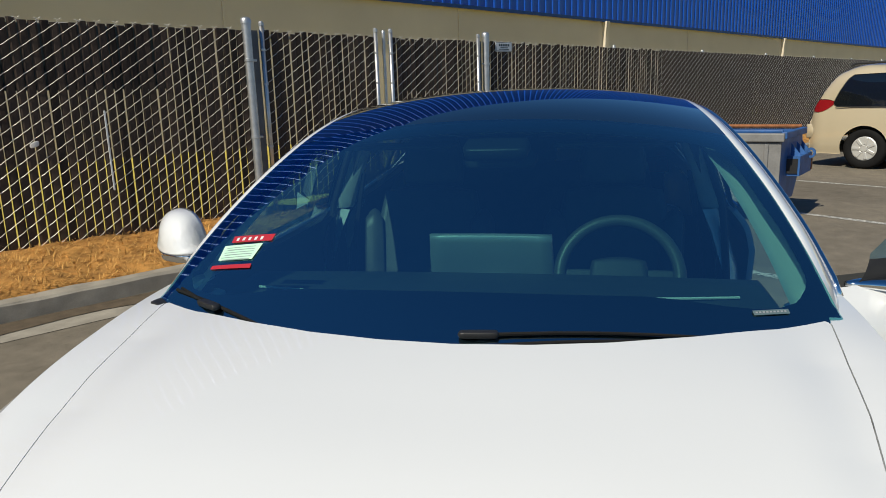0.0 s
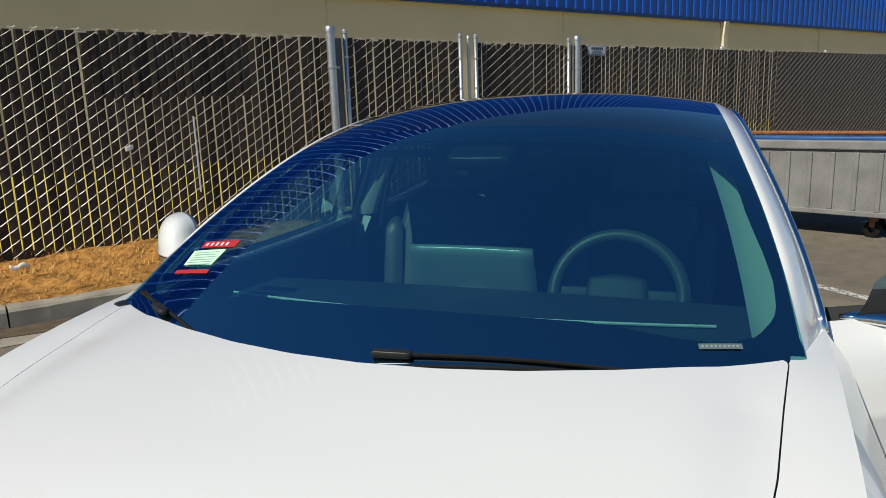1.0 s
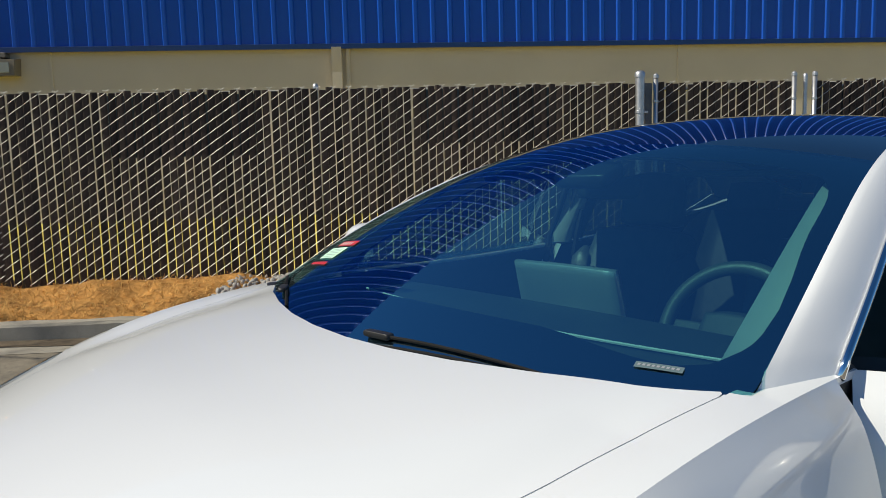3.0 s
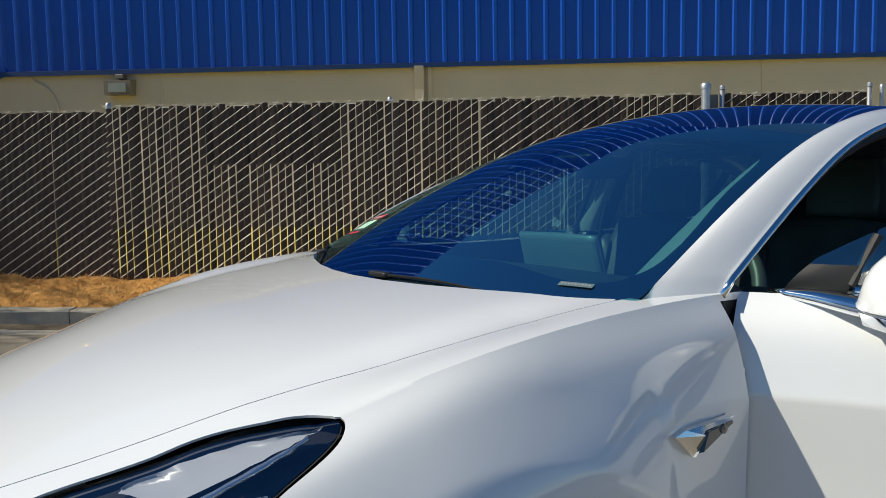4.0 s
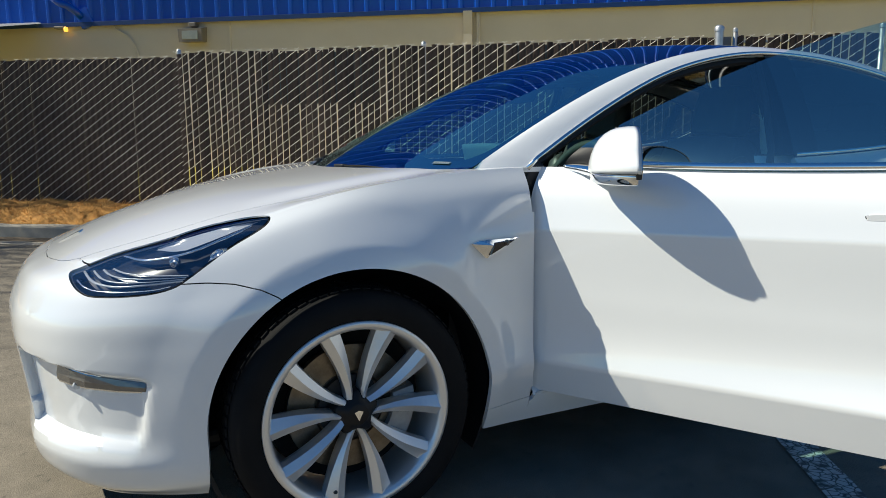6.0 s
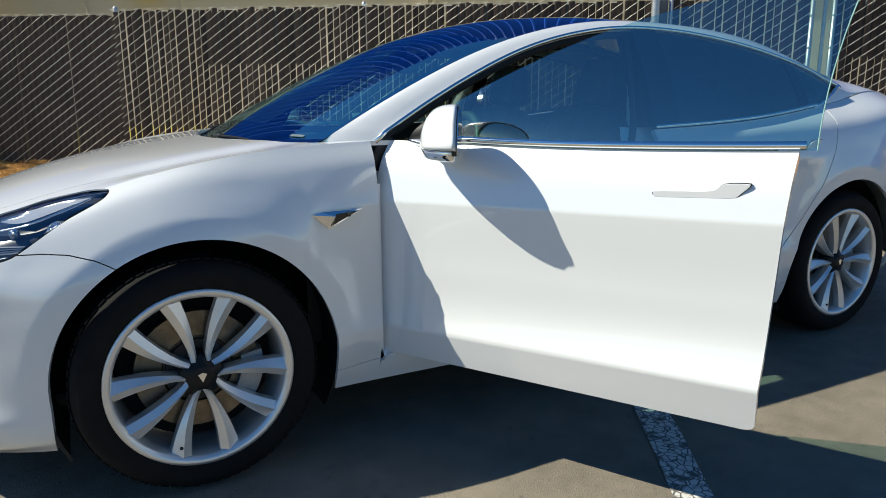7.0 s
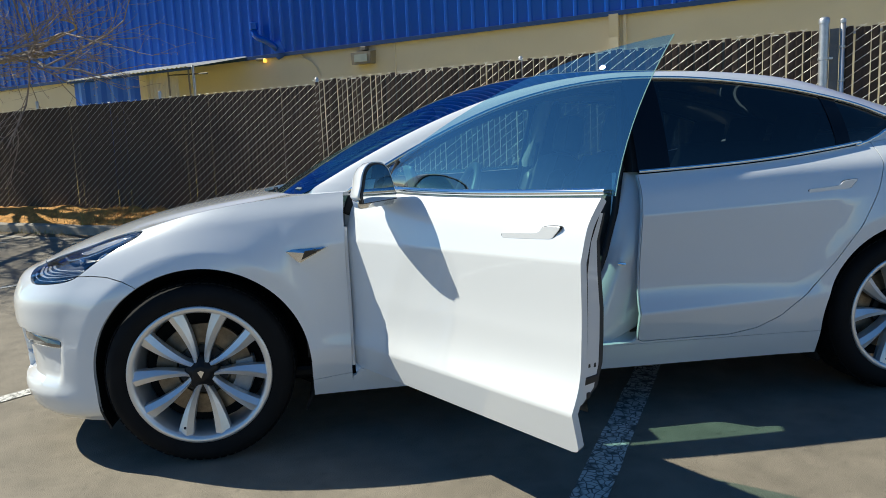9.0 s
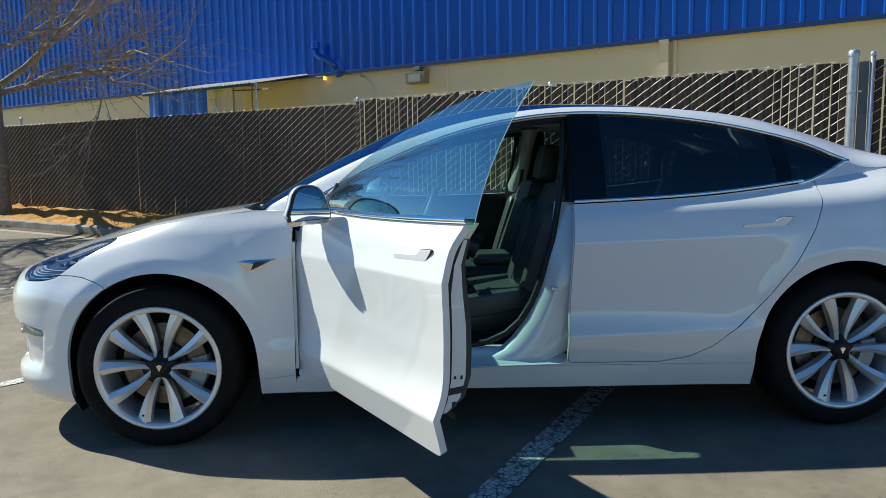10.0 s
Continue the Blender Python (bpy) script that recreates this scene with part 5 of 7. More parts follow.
# ---- inside the car ----
def front_seat(y):
    seat = part("front_seat", bmesh.new(), None, car, "black leather front seat")
    def cushion(c):
        return (c.x, c.y * (1 - 0.06 * c.x), c.z + 0.03 * (abs(c.y) / 0.25) ** 3 + 0.05 * c.x)
    part("seat_cushion", pillow((0.27, 0.25, 0.085), 0.30, 12, lambda c: cushion(c)), MAT_LEATHER, seat, smooth=True, m=pose(1.36, y, 0.44, 0, -8, 0))
    def back(c):
        u = (c.z + 0.32) / 0.64
        wide = 1 - 0.16 * max(0, u - 0.55) / 0.45
        return (c.x - 0.035 * (abs(c.y) / 0.24) ** 3 * (1 - 0.6 * u), c.y * wide, c.z)
    part("backrest", pillow((0.075, 0.245, 0.33), 0.30, 14, back), MAT_LEATHER, seat, smooth=True, m=pose(1.70, y, 0.75, 0, 20, 0))
    for s in (-1, 1):
        part("bolster", pillow((0.055, 0.045, 0.27), 0.5, 10), MAT_LEATHER, seat, smooth=True, m=pose(1.635, y + s * 0.215, 0.72, 0, 18, s * 12))
        part("cushion_bolster", pillow((0.24, 0.042, 0.055), 0.5, 8), MAT_LEATHER, seat, smooth=True, m=pose(1.36, y + s * 0.225, 0.51, 0, -8, 0))
        part("stitching", tube([(1.59 + 0.075 * k + 0.01, y + s * 0.168, 0.56 + 0.24 * k) for k in (0, 0.5, 1, 1.5, 1.8)], 0.0018, 5), MAT_TRIM, seat)
    part("headrest", pillow((0.055, 0.13, 0.115), 0.45, 10, lambda c: (c.x - 0.02 * (c.y / 0.13) ** 2, c.y * (1 - 0.12 * (c.z / 0.115)), c.z)), MAT_LEATHER, seat, smooth=True, m=pose(1.86, y, 1.155, 0, 12, 0))
    part("seat_base", box((1.38, y, 0.34), (0.44, 0.40, 0.10), 0.02), MAT_BLACK, seat)
    return seat


for y in (-0.37, 0.37):
    front_seat(y)
bench = part("rear_bench", bmesh.new(), None, car, "black leather rear bench")
part("bench_cushion", pillow((0.27, 0.62, 0.08), 0.2, 12), MAT_LEATHER, bench, smooth=True, m=pose(2.25, 0, 0.47, 0, -6, 0))
part("bench_back", pillow((0.07, 0.62, 0.32), 0.2, 12), MAT_LEATHER, bench, smooth=True, m=pose(2.56, 0, 0.78, 0, 24, 0))
for y in (-0.40, 0.0, 0.40):
    part("headrest", pillow((0.05, 0.12, 0.085), 0.4, 8), MAT_LEATHER, bench, smooth=True, m=pose(2.70, y, 1.12, 0, 16, 0))

# dashboard: a soft top that falls away to the glass, a pale strip, the lower half in black
dash = part("dashboard", bmesh.new(), None, car, "wide black dashboard")
bm, rings = bmesh.new(), []
for q in np.linspace(-1, 1, 31):
    y, c = q * 0.70, q * q
    prof = [(0.36 + 0.14 * c, 0.895), (0.52 + 0.10 * c, 0.922), (0.70 + 0.05 * c, 0.940 - 0.01 * c), (0.80 + 0.02 * c, 0.943 - 0.012 * c), (0.84, 0.932 - 0.012 * c), (0.85, 0.88), (0.80, 0.80), (0.84, 0.74), (0.80, 0.55), (0.62, 0.40)]
    rings.append([bm.verts.new((x, y, z)) for x, z in prof])
for a, b in zip(rings, rings[1:]):
    for j in range(len(rings[0]) - 1):
        bm.faces.new((a[j], a[j + 1], b[j + 1], b[j]))
part("dash_top", bm, MAT_DASH, dash, "soft black dash top", smooth=True)
part("dash_strip", box((0.836, 0, 0.805), (0.02, 1.34, 0.05), 0.008), MAT_WOOD, dash, "pale open-pore wood strip")
part("defrost_slot", tube([(0.58 + 0.08 * (y / 0.66) ** 2, y, 0.937 - 0.006 * (y / 0.66) ** 2) for y in np.linspace(-0.62, 0.62, 20)], 0.0035, 6), MAT_TRIM, dash, "pale seam across the dash top")
part("firewall", box((0.40, 0, 0.60), (0.05, 1.36, 0.60)), MAT_BLACK, car)
# the seam of the cowl under the glass
bm, rows = bmesh.new(), []
for q in np.linspace(-1, 1, 41):
    c = abs(q) ** 2.2
    x0, x1 = 0.145 + 0.185 * c, 0.245 + 0.20 * c
    rows.append([bm.verts.new((x0, q * 0.725, 0.905)), bm.verts.new(((x0 + x1) / 2, q * 0.725, 0.912)), bm.verts.new((x1, q * 0.725, 0.935 - 0.005 * c))])
for a, b in zip(rows, rows[1:]):
    for j in range(2):
        bm.faces.new((a[j], b[j], b[j + 1], a[j + 1]))
part("cowl_panel", bm, MAT_BLACK, car, "black plastic cowl under the wipers", smooth=True)

screen = part("touch_screen", bmesh.new(), None, car, "large landscape touch screen")
ms = pose(0.915, 0.012, 0.925, 0, -14, 0)
part("screen_back", pillow((0.010, 0.182, 0.115), 0.10, 10), MAT_SCREEN_BACK, screen, "silver screen back", smooth=True, m=ms)
part("screen_glass", box((0.0115, 0, 0), (0.003, 0.355, 0.222), 0.001), MAT_SCREEN, screen, "black screen glass", m=ms)
part("screen_mount", box((0.0, 0, 0), (0.10, 0.10, 0.04), 0.012), MAT_BLACK, screen, m=pose(0.865, 0.012, 0.875, 0, -20, 0))

wheel_ob = part("steering_wheel", bmesh.new(), None, car, "black leather steering wheel")
wheel_ob.matrix_basis = pose(1.085, -0.362, 0.865, 0, -66, 0)
bm, rings = bmesh.new(), []
for k in range(48):
    t = 2 * math.pi * k / 48
    c = Vector((0.178 * math.cos(t), 0.178 * math.sin(t) * 1.02, 0))
    d = c.normalized()
    rings.append([bm.verts.new(c + d * 0.0195 * math.cos(a) + Vector((0, 0, 0.017 * math.sin(a)))) for a in [2 * math.pi * j / 10 for j in range(10)]])
for k in range(48):
    for j in range(10):
        bm.faces.new((rings[k][j], rings[k][(j + 1) % 10], rings[(k + 1) % 48][(j + 1) % 10], rings[(k + 1) % 48][j]))
part("wheel_rim", bm, MAT_LEATHER, wheel_ob, smooth=True)
part("airbag_pad", pillow((0.085, 0.095, 0.028), 0.5, 10, lambda c: (c.x - 0.02, c.y, c.z - 0.015)), MAT_DASH, wheel_ob, smooth=True)
for a in (0.0, 90.0, -90.0):
    d = Vector((-math.cos(radians(a)), math.sin(radians(a)), 0)) if a else Vector((-1, 0, 0))
    part("wheel_spoke", pillow((0.065, 0.024, 0.011), 0.4, 6), MAT_DASH, wheel_ob, smooth=True, m=Matrix.Translation(d * 0.115 + Vector((0, 0, -0.012))) @ Matrix.Rotation(math.atan2(d.y, d.x), 4, "Z"))
part("steering_column", tube([(0, 0, -0.02), (0.0, 0, -0.30)], 0.055, 16), MAT_BLACK, wheel_ob)
for s in (-1, 1):
    part("stalk", tube([(-0.01, s * 0.05, -0.075), (0.0, s * 0.15, -0.065), (0.01, s * 0.205, -0.05)], 0.009, 8), MAT_CHROME if s > 0 else MAT_BLACK, wheel_ob, "slim control stalk")
console = part("centre_console", box((1.28, 0.0, 0.50), (0.80, 0.24, 0.26), 0.04), MAT_DASH, car, "black centre console with arm rest", smooth=False)
part("arm_rest", pillow((0.17, 0.11, 0.03), 0.3, 8), MAT_LEATHER, console, smooth=True, m=pose(1.52, 0, 0.655))

# light grey pillar trims and roof lining
for s in (-1, 1):
    bm, rows = bmesh.new(), []
    for x in np.linspace(0.42, 1.12, 26):
        w, z = RAIL_IN(x)
        wo, zo = RAIL_OUT(min(max(x + 0.14, 0.6), 1.5))
        rows.append([bm.verts.new((x + 0.005, s * (w - 0.080), z - 0.012)), bm.verts.new((x + 0.05, s * (w - 0.045), z - 0.035)), bm.verts.new((x + 0.13, s * (wo - 0.035), zo - 0.03))])
    for a, b in zip(rows, rows[1:]):
        for j in range(2):
            bm.faces.new((a[j], b[j], b[j + 1], a[j + 1]))
    part("pillar_trim", bm, MAT_TRIM, car, "light grey windscreen pillar trim", smooth=True)
    bm, rows = bmesh.new(), []
    for z, x, w, h in ((0.985, 1.715, 0.765, 0.045), (1.02, 1.725, 0.755, 0.060), (1.12, 1.750, 0.725, 0.055), (1.22, 1.768, 0.69, 0.050), (1.32, 1.785, 0.645, 0.050), (1.36, 1.79, 0.61, 0.055)):
        rows.append([bm.verts.new((x + dx * h, s * (w - d), z)) for dx, d in ((-1, 0.0), (-0.5, 0.06), (0, 0.07), (0.7, 0.05), (1, 0.0))])
    for a, b in zip(rows, rows[1:]):
        for j in range(4):
            bm.faces.new((a[j], b[j], b[j + 1], a[j + 1]))
    part("pillar_trim", bm, MAT_TRIM, car, "light grey centre pillar trim", smooth=True)
    # painted centre pillar and sill inside the door opening
    bm, rows = bmesh.new(), []
    for z, x in ((0.27, 1.28), (0.315, 1.36), (0.35, 1.43), (0.40, 1.485), (0.48, 1.545), (0.60, 1.60), (0.75, 1.64), (0.90, 1.67), (0.98, 1.685)):
        w = 0.0 if z < 0.8 else (z - 0.8) * 0.42
        rows.append([bm.verts.new(p) for p in ((x - 0.02, s * (0.77 - w), z), (x, s * (0.815 - w), z), (x + 0.05, s * (0.835 - w), z), (x + 0.24, s * (0.850 - w), z), (x + 0.30, s * (0.80 - w), z))])
    for a, b in zip(rows, rows[1:]):
        for j in range(4):
            bm.faces.new((a[j], b[j], b[j + 1], a[j + 1]))
    part("pillar_body", bm, MAT_WHITE, car, "white painted centre pillar", smooth=True)
    bm, rows = bmesh.new(), []
    for z, x in ((0.985, 1.71), (1.10, 1.72), (1.20, 1.725), (1.30, 1.725), (1.345, 1.72)):
        o = RAIL_OUT(x)
        b0 = BELT(x)
        t = (z - b0[1]) / (o[1] - b0[1])
        w = b0[0] + (o[0] - b0[0]) * t - 0.02
        rows.append([bm.verts.new(p) for p in ((x - 0.01, s * (w - 0.06), z), (x, s * (w - 0.005), z), (x + 0.16, s * (w - 0.0), z), (x + 0.16, s * (w - 0.05), z))])
    for a, b in zip(rows, rows[1:]):
        for j in range(3):
            bm.faces.new((a[j], b[j], b[j + 1], a[j + 1]))
    part("pillar_cover", bm, MAT_SEAL, car, "black centre pillar cover")
    bm, rows = bmesh.new(), []
    for x in np.linspace(0.56, 1.72, 24):
        rows.append([bm.verts.new((x, s * w, z)) for w, z in ((0.875, 0.285), (0.868, 0.300), (0.850, 0.308), (0.815, 0.318), (0.790, 0.340), (0.772, 0.356), (0.745, 0.358))])
    for a, b in zip(rows, rows[1:]):
        for j in range(6):
            bm.faces.new((a[j], b[j], b[j + 1], a[j + 1]))
    part("inner_sill", bm, MAT_WHITE, car, "white painted inner sill", smooth=True)
    part("sill_plate", box((1.00, s * 0.725, 0.345), (0.80, 0.06, 0.02), 0.006), MAT_BLACK, car, "black sill plate")
    bm = tube([(0.60, s * 0.74, 0.95), (0.57, s * 0.775, 0.75), (0.56, s * 0.79, 0.45), (0.62, s * 0.785, 0.375), (0.9, s * 0.765, 0.362), (1.26, s * 0.765, 0.362), (1.36, s * 0.768, 0.378), (1.44, s * 0.772, 0.415), (1.50, s * 0.778, 0.47), (1.55, s * 0.782, 0.55), (1.59, s * 0.784, 0.65), (1.64, s * 0.78, 0.82), (1.672, s * 0.765, 1.0), (1.70, s * 0.70, 1.2), (1.71, s * 0.65, 1.33)], 0.014, 8)
    part("door_seal", bm, MAT_SEAL, car, "black rubber door seal", smooth=True)
    part("fender_return", box((0.554, s * 0.830, 0.575), (0.013, 0.086, 0.53), 0.003), MAT_WHITE, car, "white inner edge of the fender")
    part("hinge_post", box((0.60, s * 0.76, 0.60), (0.10, 0.10, 0.66), 0.02), MAT_WHITE, car, "white painted hinge pillar")
    for z in (0.45, 0.72):
        part("door_hinge", box((0.590, s * 0.820, z), (0.06, 0.05, 0.05), 0.012), MAT_WHITE, car, "white painted hinge")
    part("striker", tube([(1.655, s * 0.815, 0.62), (1.63, s * 0.845, 0.62), (1.655, s * 0.85, 0.62)], 0.006, 6), MAT_CHROME, car, "steel door striker")
    part("belt_buckle", box((1.60, s * 0.73, 0.42), (0.03, 0.02, 0.06), 0.005), MAT_BLACK, car)
    bm = bmesh.new()
    add_tube(bm, [(1.70, s * 0.70, 0.40), (1.715, s * 0.715, 0.70), (1.735, s * 0.67, 1.02), (1.75, s * 0.655, 1.12)], 0.012, 6)
    part("seat_belt", bm, MAT_SEAL, car, "black seat belt")
v, f = glass_sheet(1.10, 1.30, 8, -0.9, 0.9, 21, 0.03)
solid("roof_lining", mesh_of("roof_lining", v, f, True), MAT_TRIM, car, "light grey roof header")
part("rear_shelf", box((2.95, 0, 0.98), (0.5, 1.2, 0.03), 0.01), MAT_BLACK, car)
part("bulkhead", box((2.80, 0, 0.72), (0.04, 1.36, 0.55)), MAT_CARPET, car)
part("camera_pod", pillow((0.05, 0.10, 0.022), 0.4, 8), MAT_BLACK, car, "black camera pod behind the windscreen", smooth=True, m=pose(0.985, 0.0, 1.272, 0, -24, 0))
part("rear_view_mirror", pillow((0.012, 0.115, 0.035), 0.5, 8), MAT_BLACK, car, "black rear view mirror", smooth=True, m=pose(1.07, 0.0, 1.235, 0, 8, 0))
for s in (-1, 1):
    part("sun_visor", box((1.20, s * 0.34, 1.268), (0.14, 0.36, 0.016), 0.006), MAT_DASH, car, "folded dark sun visor", m=pose(0, 0, 0))

# ---- lamps, trims, wipers and labels on the car ----
LAMP_V = np.array(SKIN["lamp"][0])


def lamp_point(x, z, depth):
    """A place behind the headlamp cover at side position x, height z."""
    d = np.hypot(LAMP_V[:, 0] - x, LAMP_V[:, 2] - z)
    k = np.argsort(d)[:6]
    w = 1 / (d[k] + 0.004)
    return np.array([x, (LAMP_V[k, 1] * w).sum() / w.sum(), z]) + np.array([0.55, -0.75, -0.1]) * depth


def lamp_strip(pts, d0, d1, half):
    bm, rows = bmesh.new(), []
    for x, z in pts:
        rows.append([bm.verts.new(lamp_point(x, z + half, d0)), bm.verts.new(lamp_point(x, z, d1)), bm.verts.new(lamp_point(x, z - half, d0))])
    for a, b in zip(rows, rows[1:]):
        for j in range(2):
            bm.faces.new((a[j], b[j], b[j + 1], a[j + 1]))
    return bm


def line_of(pts, n):
    """A smooth open line through points, as n points."""
    pts = np.array(pts, float)
    return curve_fn(np.c_[np.arange(len(pts)), pts])(np.linspace(0, len(pts) - 1, n))


def lamp_band(upper, lower, depth, n=20, k=5):
    """A curved plate between two lines behind the headlamp cover."""
    up, lo = line_of(upper, n), line_of(lower, n)
    bm, rows = bmesh.new(), []
    for a, b in zip(up, lo):
        rows.append([bm.verts.new(lamp_point(*(a + (b - a) * t), depth + 0.008 * math.sin(math.pi * t))) for t in np.linspace(0, 1, k)])
    for a, b in zip(rows, rows[1:]):
        for j in range(k - 1):
            bm.faces.new((a[j], b[j], b[j + 1], a[j + 1]))
    return bm


for side in (1, -1):
    fix = (lambda s: s) if side > 0 else mirror
    bend = (lambda b: b) if side > 0 else flip
    lamp = part("headlamp", bmesh.new(), None, car, "clear swept-back headlamp with dark housing")
    panel("cover", fix(SKIN["lamp"]), MAT_LAMP_GLASS, lamp, "clear lamp cover", 0.0)
    v, f = SKIN["lamp"]
    v = np.asarray(v) + np.array([0.035, -0.042, -0.006])
    solid("housing", mesh_of("housing", *fix((v, f)), True), MAT_LAMP_DARK, lamp, "dark lamp housing")
    rim = clip(*SKIN["lamp"], lambda p: outline_dist(LAMP, p[:, [0, 2]]) + 0.0028)[1]
    solid("border", mesh_of("border", *fix((np.asarray(rim[0]) - (-0.003, 0.003, 0.004), rim[1])), True), MAT_SEAL, lamp, "black lamp border")
    part("upper_reflector", bend(lamp_band([(-0.455, 0.7807), (-0.404, 0.798), (-0.3195, 0.8235), (-0.260, 0.838), (-0.212, 0.8475)], [(-0.458, 0.7765), (-0.3984, 0.7818), (-0.3029, 0.8147), (-0.250, 0.834), (-0.212, 0.8470)], 0.018)), MAT_DRL, lamp, "pale upper reflector", smooth=True)
    part("bright_blade", bend(lamp_strip(line_of([(-0.5317, 0.7598), (-0.4982, 0.7565), (-0.437, 0.7666), (-0.3778, 0.7825), (-0.3029, 0.811), (-0.235, 0.838)], 24), 0.024, 0.014, 0.0022)), MAT_LAMP_SILVER, lamp, "polished blade", smooth=True)
    low = np.array([(-0.6286, 0.7217), (-0.609, 0.7056), (-0.5675, 0.7005), (-0.511, 0.706), (-0.4125, 0.7185)])
    high = np.array([(-0.561, 0.7352), (-0.549, 0.7320), (-0.530, 0.7297), (-0.4866, 0.7285), (-0.400, 0.7300)])
    for k in range(4):
        part("light_strip", bend(lamp_strip(line_of(low + (high - low) * k / 3, 28), 0.024, 0.015, 0.0026 if k == 0 else 0.0016)), MAT_DRL, lamp, "curved daytime light strip", smooth=True)
    part("lower_shelf", bend(lamp_band(low[:, :] + (0.006, 0.004), high[:, :] - (0.004, 0.003), 0.030)), MAT_LAMP_DARK, lamp, "dark glossy shelf between the light strips", smooth=True)
    part("lower_lip", bend(lamp_strip(line_of([(-0.645, 0.706), (-0.628, 0.694), (-0.60, 0.689), (-0.54, 0.691), (-0.48, 0.697), (-0.44, 0.706)], 24), 0.02, 0.014, 0.0012)), MAT_LAMP_SILVER, lamp, smooth=True)
    # Silver dome, not a clear lens, added to catch a spark of sun.
    part("projector", bend(lathe([(0.001, -0.014), (0.007, -0.012), (0.012, -0.007), (0.014, 0.0), (0.013, 0.006)], 24)), MAT_LAMP_SILVER, lamp, "silver projector dome added to catch a sun glint", smooth=True,
         m=Matrix.Translation(lamp_point(-0.432, 0.758, 0.036) * (1, side, 1)) @ pose(0, 0, 0, 0, 0, side * 55))
    part("side_reflector", bend(lamp_band([(-0.345, 0.774), (-0.3256, 0.787), (-0.3018, 0.790)], [(-0.3527, 0.7598), (-0.330, 0.770), (-0.312, 0.778)], 0.016)), MAT_LAMP_SILVER, lamp, "small side reflector")
    # the side badge with its camera
    bm = bmesh.new()
    y = side
    tri = [(0.335, 0.765), (0.36, 0.772), (0.488, 0.774), (0.470, 0.766), (0.386, 0.722), (0.378, 0.724)]
    back = [bm.verts.new((x, y * 0.893, z)) for x, z in tri]
    frontv = [bm.verts.new((x, y * 0.905, z)) for x, z in tri]
    ridge = bm.verts.new((0.405, y * 0.914, 0.757))
    for k in range(6):
        bm.faces.new((back[k], back[(k + 1) % 6], frontv[(k + 1) % 6], frontv[k]))
        bm.faces.new((frontv[k], frontv[(k + 1) % 6], ridge))
    badge = part("side_badge", bm, MAT_CHROME, car, "triangular chrome side badge with camera")
    inner = [(0.403, 0.7650), (0.474, 0.7700), (0.388, 0.7300)]
    bm = bmesh.new()
    vs = [bm.verts.new((x, y * 0.9085, z)) for x, z in inner] + [bm.verts.new((x + (0.405 - x) * 0.12, y * 0.9165, z + (0.757 - z) * 0.12)) for x, z in inner]
    for k in range(3):
        bm.faces.new((vs[k], vs[(k + 1) % 3], vs[(k + 1) % 3 + 3], vs[k + 3]))
    bm.faces.new(vs[3:])
    part("badge_face", bm, MAT_SCREEN, badge, "gloss black badge face")
    part("camera_eye", lathe([(0.001, -0.004), (0.008, -0.003), (0.009, 0.0)], 12), MAT_SCREEN, badge, m=Matrix.Translation((0.440, y * 0.916, 0.763)) @ Matrix.Diagonal((1, -y if y < 0 else -1, 1, 1)))
    # the bright blade in the bumper with its dark edges
    top = [(-0.70, 0.60, 0.500), (-0.67, 0.655, 0.494), (-0.636, 0.700, 0.489), (-0.563, 0.761, 0.483), (-0.505, 0.800, 0.477)]
    low = [(-0.705, 0.60, 0.443), (-0.675, 0.65, 0.442), (-0.642, 0.690, 0.441), (-0.568, 0.756, 0.441), (-0.508, 0.797, 0.443)]
    for name, u0, u1, lift, mat, lab in (("fog_blade", 0.12, 0.80, -0.008, MAT_FOG, "smoky fog lamp lens"), ("fog_recess", 0.0, 0.92, -0.013, MAT_CHROME, "bright edge round the fog lamp")):
        bm, rows = bmesh.new(), []
        for a, b in zip(top, low):
            a, b = np.array(a), np.array(b)
            row = []
            for u, e in ((u0, -0.01), (u0, 0.0), ((u0 + u1) / 2, 0.004), (u1, 0.0), (u1, -0.01)):
                p = a + (b - a) * u
                d = np.array([-0.62, 0.78, 0.0]) * (lift + e)
                row.append(bm.verts.new(((p + d) * (1, side, 1)).tolist()))
            rows.append(row)
        for a, b in zip(rows, rows[1:]):
            for k in range(4):
                bm.faces.new((a[k], a[k + 1], b[k + 1], b[k]))
        bm.faces.new(rows[0])
        bm.faces.new(rows[-1])
        part(name, bm, mat, car, lab)
    part("parking_sensor", lathe([(0.001, -0.003), (0.010, -0.003), (0.011, 0.0)], 14), MAT_WHITE, car, m=Matrix.Translation((-0.655, side * 0.655, 0.45)) @ pose(0, 0, 0, 0, 0, 35 if side < 0 else 145))
    part("tail_lamp", pillow((0.10, 0.06, 0.06), 0.4, 8), MAT_TAIL, car, "red tail lamp", smooth=True, m=pose(3.60, side * 0.70, 0.95, 0, 10, side * -40))
# emblem on the nose
em = bmesh.new()
_v = [em.verts.new((x, y, z)) for z in (-0.002, 0.002) for x, y in ((-0.038, 0.0), (0.030, -0.012), (0.044, 0.0), (0.030, 0.012))]
for _f in ((0, 1, 2, 3), (7, 6, 5, 4), (0, 4, 5, 1), (1, 5, 6, 2), (2, 6, 7, 3), (3, 7, 4, 0)):
    em.faces.new([_v[k] for k in _f])
part("nose_emblem", em, MAT_CHROME, car, "small chrome emblem", m=pose(-0.665, 0, 0.751, 0, -27, 0))
